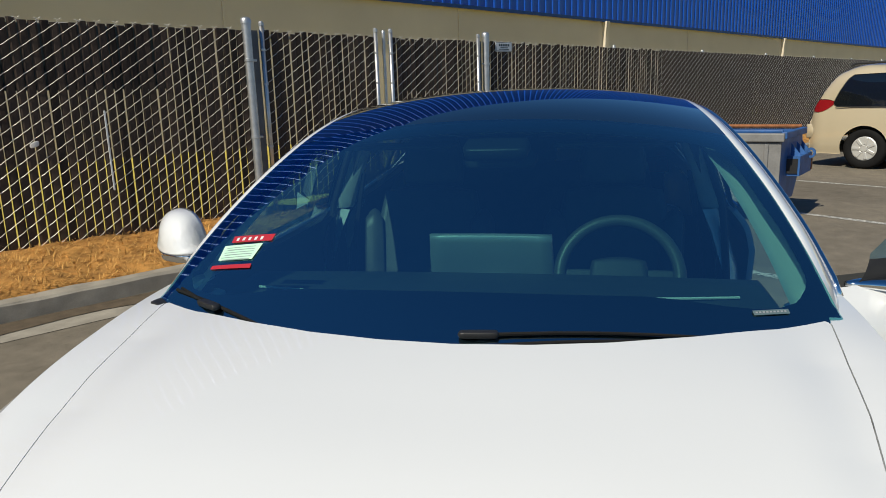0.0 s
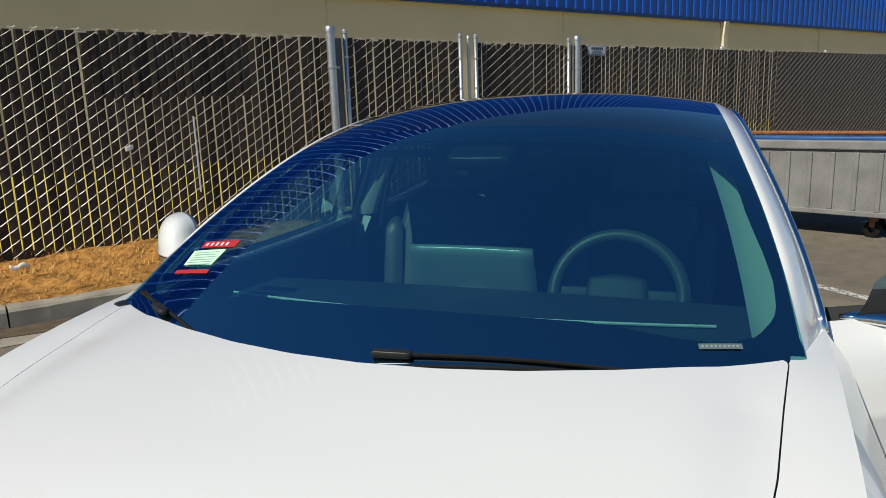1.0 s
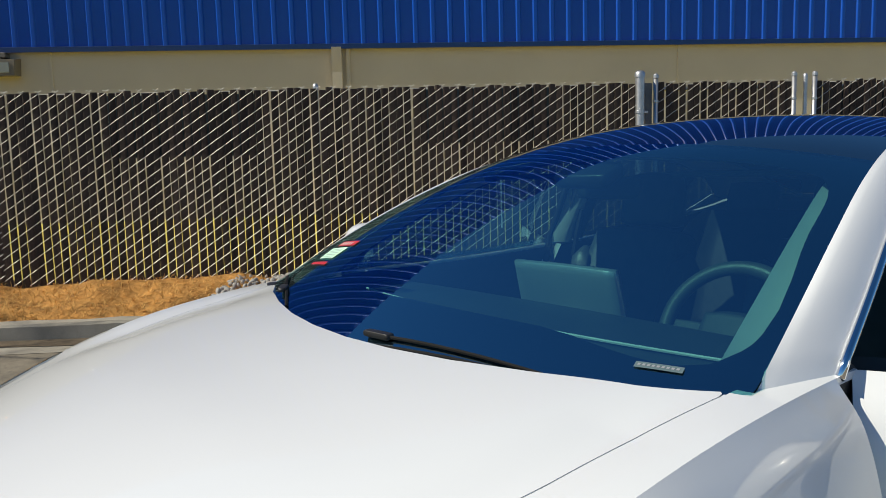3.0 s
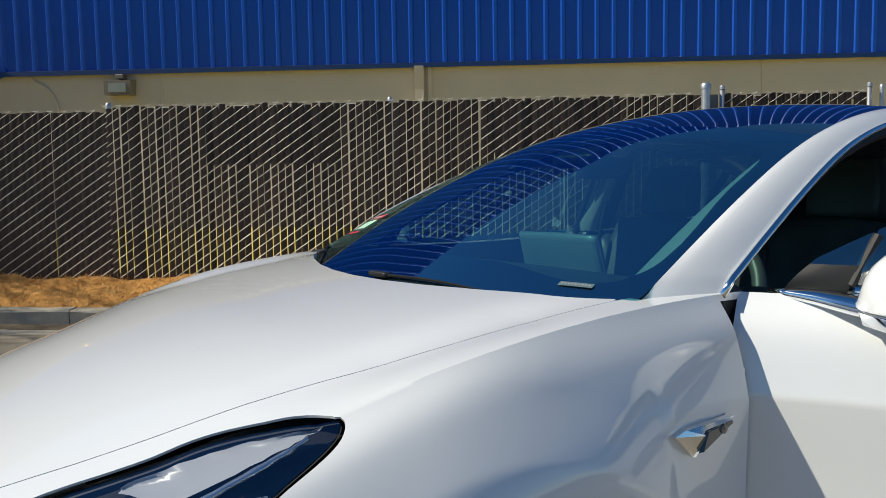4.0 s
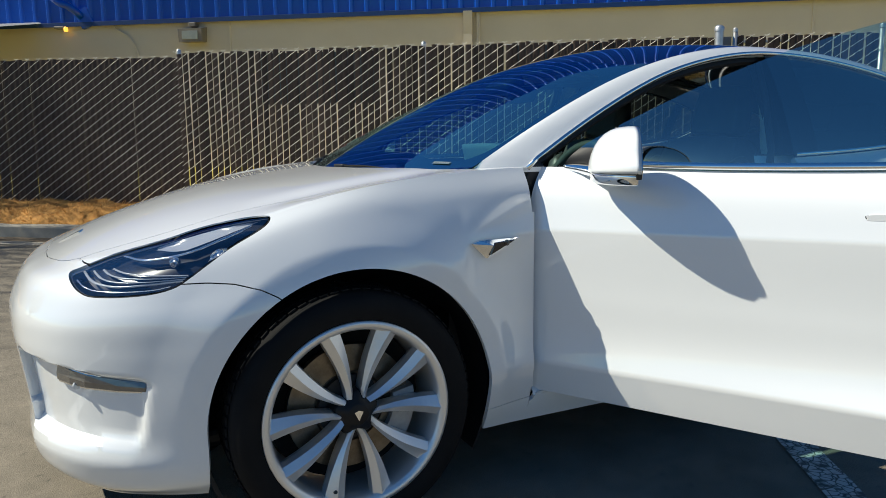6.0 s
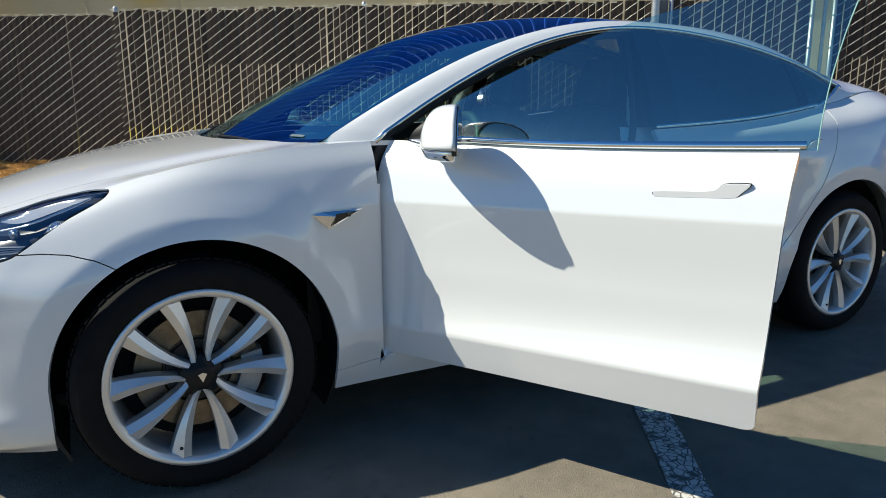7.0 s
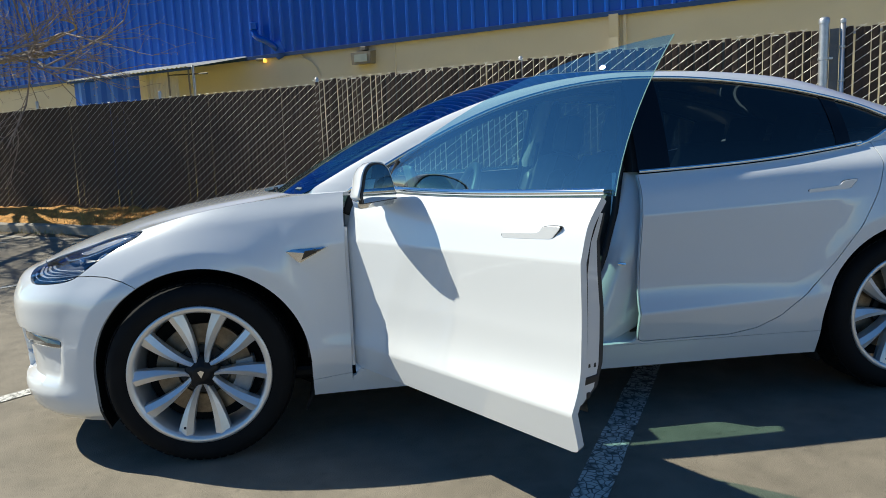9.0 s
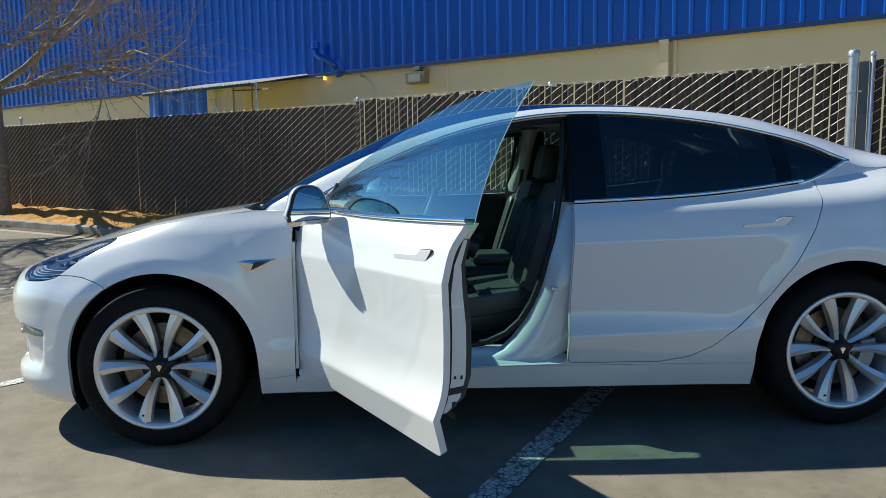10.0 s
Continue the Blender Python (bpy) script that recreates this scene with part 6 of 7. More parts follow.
part("lower_grille", box((-0.742, 0, 0.275), (0.05, 0.80, 0.09), 0.02), MAT_BLACK, car, "black lower grille")


def on_glass(x, y, lift):
    """The place on the windscreen over (x, y)."""
    lo, hi = 0.40, 1.2
    for _ in range(40):
        mid = (lo + hi) / 2
        p = glass_point(mid, y / float(RAIL_IN(mid)[0]))
        lo, hi = (mid, hi) if p[0] < x else (lo, mid)
    return Vector((p[0], y, p[2] + lift))


def decal(name, corners, mat, parent, label, lift=-0.004):
    bm = bmesh.new()
    n = 5
    a, b, c, d = [np.array(q) for q in corners]
    grid = []
    for i in range(n):
        u = i / (n - 1)
        grid.append([bm.verts.new(on_glass(*((a * (1 - u) + b * u) * (1 - v) + (d * (1 - u) + c * u) * v), lift)) for v in np.linspace(0, 1, n)])
    for i in range(n - 1):
        for j in range(n - 1):
            bm.faces.new((grid[i][j], grid[i + 1][j], grid[i + 1][j + 1], grid[i][j + 1]))
    return part(name, bm, mat, parent, label)


permit = thing("windscreen_permit", "pale green printed card with red bands stuck inside the windscreen", "permit card")
decal("card", [(0.556, 0.657), (0.541, 0.544), (0.488, 0.552), (0.503, 0.651)], MAT_CARD, permit, "pale green card", 0.003)
decal("red_band", [(0.589, 0.645), (0.570, 0.521), (0.546, 0.523), (0.564, 0.643)], MAT_RED, permit, "red upper band", 0.003)
decal("red_band", [(0.488, 0.660), (0.472, 0.546), (0.458, 0.544), (0.476, 0.660)], MAT_RED, permit, "red lower band", 0.003)
for k in range(6):
    x = 0.545 - 0.0085 * k
    decal("print_line", [(x, 0.645 - 0.01 * (k % 2)), (x - 0.010, 0.56), (x - 0.0125, 0.56), (x - 0.0025, 0.645)], MAT_INK, permit, "", 0.0036)
for k in range(5):
    y = 0.632 - 0.018 * k
    decal("print_bar", [(0.580 - 0.003 * k, y), (0.579 - 0.003 * k, y - 0.008), (0.567 - 0.003 * k, y - 0.008), (0.568 - 0.003 * k, y)], MAT_SIGN, permit, "", 0.0036)
plate = thing("number_plate_tag", "small slate grey tag with pale bars under the windscreen", "tag")
decal("tag_plate", [(0.378, -0.585), (0.400, -0.658), (0.389, -0.660), (0.367, -0.587)], MAT_TAG, plate, "slate grey tag", 0.003)
for k in range(9):
    u, w = 0.06 + 0.1 * k, 0.06
    a, b = np.array([0.3745, -0.586]), np.array([0.3965, -0.659])
    p, q = a + (b - a) * u, a + (b - a) * (u + w)
    decal("tag_bar", [tuple(p), tuple(q), (q[0] - 0.004, q[1]), (p[0] - 0.004, p[1])], MAT_SCREEN_BACK, plate, "", 0.0036)


def wiper(name, hump, tip, back):
    """A wiper at rest: hump over the pivot, arm and blade along the foot of the glass."""
    w = part(name, bmesh.new(), None, car, "black wiper resting at the foot of the windscreen")
    h, t, b = (on_glass(*p, 0.008) for p in (hump, tip, back))
    d = (t - h).normalized()
    ang = math.atan2(d.y, d.x)
    part("wiper_hump", pillow((0.042, 0.011, 0.007), 0.35, 8), MAT_BLACK, w, smooth=True, m=Matrix.Translation(h) @ Matrix.Rotation(ang, 4, "Z"))
    mids = [on_glass(*(np.array(hump) * (1 - u) + np.array(tip) * u), 0.006) for u in np.linspace(0.06, 1, 9)]
    part("wiper_arm", tube(mids, 0.0042, 6, 0.003), MAT_RUBBER, w)
    mids = [on_glass(*(np.array(back) * (1 - u) + np.array(tip) * u) - np.array([0.006, 0])  , 0.003) for u in np.linspace(0, 1.05, 12)]
    part("wiper_blade", tube(mids, 0.0042, 6), MAT_RUBBER, w)


wiper("wiper", (0.246, -0.045), (0.298, -0.56), (0.206, 0.13))
wiper("wiper", (0.352, 0.60), (0.425, 0.71), (0.285, 0.44))
for s in (-1, 1):
    if s > 0:
        part("cowl_corner", pillow((0.055, 0.026, 0.022), 0.4, 8), MAT_BLACK, car, "black plastic cowl corner", smooth=True, m=pose(0.385, s * 0.722, 0.938, 0, -12, s * 68))
    part("pillar_foot", pillow((0.034, 0.018, 0.062), 0.4, 8), MAT_SEAL, car, "black rubber filler at the pillar foot", smooth=True, m=pose(0.598, s * 0.796, 0.925, 0, 24, 0))

# ---- things on and round the building ----
WALL_Y = 5.95


def wall_lights():
    lamp = thing("wall_floodlight", "taupe wall floodlight with a frosted lens under the siding", "wall light", m=at_site(-8.72, WALL_Y - 0.13, 3.24))
    bm = bmesh.new()
    prof = [(-0.24, 0.13, 0.16), (-0.24, -0.13, 0.10), (0.24, -0.13, 0.10), (0.24, 0.13, 0.16)]
    a = [bm.verts.new((x, 0.13, z)) for x, z in ((-0.22, -0.14), (0.22, -0.14), (0.24, 0.15), (-0.24, 0.15))]
    b = [bm.verts.new((x, -0.14, z)) for x, z in ((-0.24, -0.16), (0.24, -0.16), (0.25, 0.10), (-0.25, 0.10))]
    for k in range(4):
        bm.faces.new((a[k], a[(k + 1) % 4], b[(k + 1) % 4], b[k]))
    bm.faces.new(b[::-1])
    bm.faces.new(a)
    part("housing", bm, MAT_FIXTURE, lamp)
    part("lens", pillow((0.17, 0.012, 0.085), 0.12, 6), MAT_LENS, lamp, "frosted lens", m=pose(0, -0.142, -0.03))
    part("bracket", box((0, 0.04, 0.19), (0.14, 0.16, 0.08), 0.01), MAT_FIXTURE, lamp)
    amber = thing("amber_lamp", "small glowing amber lamp on the beige wall", "wall light", m=at_site(-11.5, WALL_Y - 0.10, 3.43))
    part("cage", lathe([(0.04, -0.04), (0.043, 0.0), (0.036, 0.04), (0.018, 0.055)], 14, "z"), MAT_AMBER, amber, "amber lens", smooth=True)
    part("base", box((-0.14, 0.03, 0.04), (0.22, 0.12, 0.05), 0.01), MAT_FIXTURE, amber)


def pipes():
    pil = thing("downpipe", "beige downpipe boxed against the wall", "pipe", "wall pipes", at_site(-3.20, WALL_Y - 0.09, 0.33))
    bm = bmesh.new()
    rings = []
    for z, y in ((0.0, 0.02), (2.75, 0.02), (2.95, 0.0), (3.17, -0.02)):
        rings.append([bm.verts.new((x, y + dy, z)) for x, dy in ((-0.085, 0.09), (-0.085, -0.06), (0.085, -0.06), (0.085, 0.09))])
    for a, b in zip(rings, rings[1:]):
        for k in range(4):
            bm.faces.new((a[k], a[(k + 1) % 4], b[(k + 1) % 4], b[k]))
    bm.faces.new(rings[-1])
    part("pipe_body", bm, MAT_STUCCO, pil)
    part("wall_rib", box((0.19, 0.06, 1.58), (0.07, 0.06, 3.16), 0.01), MAT_STUCCO, pil)
    far = copy_thing(pil, at_site(15.5, WALL_Y - 0.09, 0.33))
    copy_thing(pil, at_site(30.0, WALL_Y - 0.09, 0.33))
    for x in (-8.0, 3.0, 9.15, 21.0):
        j = thing("wall_joint", "slim cover strip over a joint of the beige wall", "joint strip", "wall joints", at_site(x, WALL_Y - 0.012, 0.33))
        part("strip_body", box((0, 0, 1.58), (0.045, 0.03, 3.16), 0.008), MAT_STUCCO, j)
    vent = thing("vent_pipe", "blue painted vent pipe bent up from the siding", "vent pipe", m=at_site(-11.3, WALL_Y - 0.12, 3.62))
    part("elbow", tube([(0.16, 0.05, 0.05), (0.10, -0.05, 0.15), (0.0, -0.16, 0.24), (-0.16, -0.18, 0.30), (-0.27, -0.18, 0.38), (-0.30, -0.18, 0.52)], 0.075, 14), MAT_BLUE, vent, smooth=True)
    part("pipe_cap", lathe([(0.08, 0.50), (0.105, 0.51), (0.105, 0.66), (0.09, 0.67), (0.001, 0.67)], 16, "z"), MAT_BLUE, vent, m=pose(-0.30, -0.18, 0))
    part("boot", pillow((0.16, 0.06, 0.20), 0.3, 6), MAT_BLUE, vent, m=pose(0.22, 0.07, 0.03, 0, -25, 0))
    cable = thing("cable", "pale cable hanging down the beige wall", "cable", m=SITE.copy())
    part("cable_run", tube([(-10.5, WALL_Y - 0.02, 3.50), (-10.42, WALL_Y - 0.03, 3.40), (-10.22, WALL_Y - 0.03, 3.30), (-10.08, WALL_Y - 0.03, 3.15), (-9.98, WALL_Y - 0.03, 2.9), (-9.95, WALL_Y - 0.03, 2.2)], 0.018, 6), MAT_STUCCO, cable)


def awning():
    """A lean-to roof on the wall with a blue sheet end."""
    aw = thing("awning", "lean-to awning of pale metal sheet with a blue end panel", "awning", m=SITE.copy())
    x0, x1, y0, y1 = -16.05, -12.05, 3.9, WALL_Y - 0.06
    v, f = [], []
    n = 60
    for i in range(n + 1):
        x = x0 + (x1 - x0) * i / n
        d = 0.03 if i % 2 else 0.0
        for y, z in ((y0, 3.16 + d), (y1, 3.57 + d)):
            v.append((x, y, z))
    f = [(2 * k, 2 * k + 2, 2 * k + 3, 2 * k + 1) for k in range(n)]
    solid("roof_sheet", mesh_of("roof_sheet", v, f), MAT_ROOFSHEET, aw, "weathered pale roof sheet")
    part("edge_rail", box(((x0 + x1) / 2, y0 + 0.06, 3.135), (x1 - x0, 0.04, 0.04), 0.008), MAT_BLUE_DARK, aw)
    v, f = [], []
    n = 16
    for i in range(n + 1):
        x = x0 + 0.18 + 2.2 * i / n
        y = y0 + 0.06 + (0.04 if i % 4 in (0, 1) else 0.0)
        v += [(x, y, 0.33), (x, y, 3.16)]
    f = [(2 * k, 2 * k + 2, 2 * k + 3, 2 * k + 1) for k in range(n)]
    solid("end_panel", mesh_of("end_panel", v, f), MAT_BLUE, aw, "blue ribbed end panel")
    v = [(-13.66 + 0.05 * i, y0 + 0.30 + 0.03 * (i % 2), z) for i in range(21) for z in (0.33, 3.2)]
    solid("back_panel", mesh_of("back_panel", v, [(2 * k, 2 * k + 2, 2 * k + 3, 2 * k + 1) for k in range(20)]), MAT_STUCCO, aw, "beige ribbed panel")
    for x in (-12.75, -12.14, -12.0):
        part("awning_post", tube([(x, y0 + 0.1, 0.33), (x, y0 + 0.1, 3.2)], 0.03 if x > -12.1 else 0.02, 8), MAT_GALV if x > -12.1 else MAT_FIXTURE, aw)
    part("brace", tube([(-12.75, y0 + 0.1, 3.05), (-11.6, y0 + 0.1, 3.0)], 0.015, 6), MAT_BLACK, aw)


def fence_bits():
    # Dark sheets added behind the slats so that the gaps there read dark.
    for x0, x1, z0, z1 in ((-5.0, -3.68, 1.50, 2.07), (-2.1, -0.75, 1.57, 2.08), (2.0, 2.7, 1.5, 2.03)):
        b = thing("fence_board", "dark sheet added behind the slats to darken their gaps", "board", "boards behind the fence", at_site((x0 + x1) / 2, 0.075, (z0 + z1) / 2))
        part("darkener_sheet", box((0, 0, 0), (x1 - x0, 0.018, z1 - z0), 0.004), MAT_SIGN_DARK, b)
    sign = thing("fence_sign", "small pale metal sign wired to the fence", "sign", m=at_site(3.73, -0.012, 2.04))
    part("sign_plate", box((0, 0, 0), (0.33, 0.004, 0.125), 0.004), MAT_SIGN, sign)
    part("sign_border", box((0, -0.003, 0.0), (0.318, 0.002, 0.112), 0.001), MAT_SIGN_DARK, sign)
    part("sign_face", box((0, -0.0045, 0.0), (0.306, 0.002, 0.10), 0.001), MAT_SIGN, sign)
    for z, w, h in ((0.022, 0.22, 0.030), (-0.010, 0.15, 0.010), (-0.032, 0.20, 0.012)):
        for k in range(6 if h > 0.02 else 9):
            n = 6 if h > 0.02 else 9
            part("print_bar", box((-w / 2 + w * (k + 0.5) / n, -0.0062, z), (w / n * 0.7, 0.0015, h)), MAT_SIGN_DARK, sign)
    st = thing("loose_slat", "pale broken slat stuck in the fence", "slat", m=at_site(-1.38, -0.018, 0.75))
    part("slat_body", box((0, 0, 0.32), (0.014, 0.008, 0.66), 0.002), MAT_SIGN, st)
    leaf = thing("dry_leaf", "dry pale leaf caught in the fence wires", "leaf", m=at_site(-1.93, -0.015, 1.16))
    part("leaf_blade", pillow((0.035, 0.004, 0.022), 0.6, 4, lambda c: (c.x, c.y + 3 * c.x * c.x, c.z + 0.3 * c.x)), MAT_LITTER, leaf)
    paper = thing("litter", "scrap of white paper on the mulch", "litter", m=at_site(-2.85, -0.20, 0.325))
    part("paper_scrap", pillow((0.07, 0.03, 0.018), 0.5, 5, lambda c: (c.x, c.y, c.z + 0.012 * math.sin(60 * c.x))), MAT_LITTER, paper)


def rocks():
    rnd = random.Random(21)
    made = []
    for k in range(6):
        bm = bmesh.new()
        bmesh.ops.create_icosphere(bm, subdivisions=2, radius=1.0)
        for v in bm.verts:
            v.co *= 1 + 0.22 * noise.noise(v.co * 1.3 + Vector((k * 5, 0, 0)))
        me = bpy.data.meshes.new("stone")
        bm.to_mesh(me)
        bm.free()
        me.polygons.foreach_set("use_smooth", [True] * len(me.polygons))
        me.materials.append(MAT_STONE)
        made.append(me)
    pile = thing("stone_pile", "drift of grey river stones on the mulch bed", "stones", m=SITE.copy())
    for k in range(190):
        x = -3.73 + rnd.uniform(-0.30, 0.30)
        y = -0.66 + 0.66 * rnd.random()
        x += 0.35 * (y + 0.3)
        t = min(1.0, (y + 0.69) / 0.69)
        r = rnd.uniform(0.014, 0.030)
        ob = new("stone", made[k % 6])
        ob.parent = pile
        ob.matrix_basis = pose(x, y, 0.125 + 0.23 * t**0.7 + r * 0.25 + rnd.random() * 0.008, rnd.uniform(0, 360), rnd.uniform(0, 360), 0) @ Matrix.Diagonal((r * 1.25, r, r * 0.75, 1))
    bm = bmesh.new()
    for k in range(2600):
        x, y = rnd.uniform(-20, -7), rnd.choice([rnd.uniform(-0.95, -0.80), rnd.uniform(-0.66, 0.0)])
        if noise.noise(Vector((x * 0.9, y, 3))) < 0.05:
            continue
        t = min(1.0, max(0.0, (y + 0.69) / 0.69))
        z = rise(x) + (0.0 if y < -0.7 else 0.12 + 0.23 * t**0.7)
        h = rnd.uniform(0.03, 0.12)
        d = Vector((rnd.uniform(-0.5, 0.5), rnd.uniform(-0.5, 0.5), 1)) * h
        p = Vector((x, y, z - 0.005))
        s = Vector((rnd.uniform(-1, 1), rnd.uniform(-1, 1), 0)).normalized() * 0.006
        vs = [bm.verts.new(q) for q in (p - s, p + s, p + d)]
        bm.faces.new(vs)
    tagged(part("dry_weeds", bm, MAT_GRASS, m=SITE.copy()), "dry yellow weeds along the kerb", "weeds", kind="stuff")


def bare_tree(name, label, m, seed, height, lean, spread=1.0):
    """A leafless tree: trunk, limbs and many fine twigs with a few buds."""
    rnd = random.Random(seed)
    own = random.Random(seed + 1)
    tree = thing(name, label, "tree", m=m)
    trunk, limbs, twigs, buds = bmesh.new(), bmesh.new(), bmesh.new(), bmesh.new()
    add_tube(trunk, [(0, 0, -0.1), (0.02, 0, 0.12), (0.0, 0.02, 0.6), (0.05, 0, 1.3), (0.10, -0.02, 2.0), (0.14, 0, 2.7)], 0.21, 14, 0.15)

    def grow(p, d, length, r, depth):
        pts = [p]
        n = 4
        for i in range(n):
            d = (d + Vector((rnd.uniform(-1, 1), rnd.uniform(-1, 1), rnd.uniform(-0.7, 0.8))) * 0.22).normalized()
            p = p + d * length / n
            pts.append(p)
        add_tube(limbs if depth < 2 else twigs, pts, r, 8 if depth < 2 else (5 if depth < 4 else 3), r * 0.6, cap=False)
        if depth >= 5:
            for q in pts[1:]:
                if rnd.random() < 0.30:
                    [rnd.random() for _ in range(10)]
                for _ in range(2):
                    c = q + Vector((own.uniform(-1, 1), own.uniform(-1, 1), own.uniform(-1, 1))) * 0.05
                    w = own.uniform(0.008, 0.018)
                    buds.faces.new([buds.verts.new(c + Vector((own.uniform(-1, 1), own.uniform(-1, 1), own.uniform(-1, 1))) * w) for _ in range(3)])
            return
        k = (4, 5, 5, 5, 4)[depth]
        for i in range(k):
            q = pts[1 + (i * 3 + rnd.randrange(2)) % n] if depth else pts[-1 - i % 2]
            nd = (d + Vector((rnd.uniform(-1, 1), rnd.uniform(-1, 1), rnd.uniform(-0.45, 0.7))) * (0.85 + 0.1 * depth)).normalized()
            grow(q, nd, length * rnd.uniform(0.52, 0.78), r * 0.50, depth + 1)

    for i in range(5):
        a = 2 * math.pi * i / 5 + rnd.uniform(-0.3, 0.3)
        d = Vector((math.cos(a) * spread + lean[0], math.sin(a) * spread + lean[1], 0.60 + rnd.uniform(-0.25, 0.3))).normalized()
        grow(Vector((0.12, 0, 2.35 + 0.08 * i)), d, height * 0.42, 0.07, 1)
    grow(Vector((0.14, 0, 2.45)), Vector((lean[0] * 0.5, lean[1] * 0.5, 1)).normalized(), height * 0.4, 0.12, 1)
    part("trunk", trunk, MAT_BARK, tree, "grey-brown trunk", smooth=True)
    part("branchwork", limbs, MAT_BARK, tree, "bare limbs", smooth=True)
    tagged(part("crown", twigs, MAT_TWIG, tree, "fine bare twigs"), kind="stuff")
    tagged(part("bud_cover", buds, MAT_BUD, tree, "first small buds"), kind="stuff")
    return tree


def evergreen():
    rnd = random.Random(5)
    tree = thing("evergreen_tree", "dark evergreen tree beyond the parking lot", "tree", m=Matrix.Translation((-13.6, 11.0, 0.2)))
    part("trunk", tube([(0, 0, -0.3), (0.05, 0, 2.0), (0, 0.1, 4.5)], 0.22, 10, 0.08), MAT_BARK, tree, smooth=True)
    bm = bmesh.new()
    for k in range(9000):
        t = rnd.random()
        z = 1.3 + 4.4 * t
        rad = (1.7 * math.sin(math.pi * min(1, 0.15 + 0.85 * (1 - t))) + 0.2) * rnd.random() ** 0.4
        a = rnd.uniform(0, 2 * math.pi)
        rad *= 1 + 0.3 * noise.noise(Vector((math.cos(a) * 1.5, math.sin(a) * 1.5, z)))
        p = Vector((rad * math.cos(a), rad * math.sin(a), z))
        s = rnd.uniform(0.06, 0.12)
        q = [bm.verts.new(p + Vector((rnd.uniform(-1, 1), rnd.uniform(-1, 1), rnd.uniform(-1, 1))) * s) for _ in range(3)]
        bm.faces.new(q)
    tagged(part("crown", bm, plain("evergreen_leaf", (0.035, 0.055, 0.02), 0.7, vary=0.4, scale=3), tree, "dark green crown"), kind="stuff")


wall_lights()
pipes()
awning()
fence_bits()
rocks()
bare_tree("bare_tree", "bare grey-brown tree with fine twigs and buds beside the fence", at_site(-14.75, -0.42, rise(-15) + 0.12, -10), 12, 7.2, (0.75, -0.10))
evergreen()


def cracks():
    """Fine cracks that wander through the asphalt."""
    rnd = random.Random(44)
    mat = plain("crack_dark", (0.045, 0.044, 0.042), 0.95, vary=0.3, scale=20)
    for x, y, a, n in ((-0.6, -2.9, 0.5, 26), (1.2, -2.6, -0.4, 22), (0.4, -3.3, 2.6, 18), (-2.2, 0.8, 1.1, 30), (-4.5, 2.6, 0.3, 34), (6.5, -4.2, 0.2, 24)):
        bm, last = bmesh.new(), None
        for k in range(n):
            a += rnd.uniform(-0.5, 0.5)
            x, y = x + 0.07 * math.cos(a), y + 0.07 * math.sin(a)
            h = 0.0036 * math.sin(math.pi * (k + 0.5) / n) * rnd.uniform(0.6, 1.4)
            z = ground_at((x, y)) + 0.003
            row = [bm.verts.new((x - h * math.sin(a), y + h * math.cos(a), z)), bm.verts.new((x + h * math.sin(a), y - h * math.cos(a), z))]
            if last:
                bm.faces.new((last[0], last[1], row[1], row[0]))
            last = row
        tagged(part("crack", bm, mat), "fine dark crack in the worn asphalt", "crack", "asphalt cracks", "structure")


cracks()

# ---- the dumpster and the van ----
MAT_DUMP_BLUE = plain("dumpster_blue", (0.03, 0.11, 0.32), 0.55, vary=0.4, scale=5, fine=40, bump=0.002)
MAT_DUMP_GREY = plain("dumpster_grey", (0.20, 0.20, 0.20), 0.6, vary=0.3, scale=4, fine=50, bump=0.002)
MAT_RUST = plain("rust", (0.26, 0.10, 0.035), 0.85, vary=0.4, scale=18, fine=120, bump=0.003)
MAT_GOLD = paint_mat("champagne_paint", (0.50, 0.43, 0.30))
MAT_DARKGLASS = plain("dark_window", (0.006, 0.008, 0.010), 0.04, vary=0.02, coat=1.0)
MAT_HUB = plain("hub_silver", (0.60, 0.60, 0.58), 0.35, 0.4, vary=0.05)


def extrude(profile, x0, x1):
    """A prism of a (y, z) profile from x0 to x1."""
    bm = bmesh.new()
    a = [bm.verts.new((x0, y, z)) for y, z in profile]
    b = [bm.verts.new((x1, y, z)) for y, z in profile]
    n = len(profile)
    for k in range(n):
        bm.faces.new((a[k], a[(k + 1) % n], b[(k + 1) % n], b[k]))
    bm.faces.new(a[::-1])
    bm.faces.new(b)
    return bm


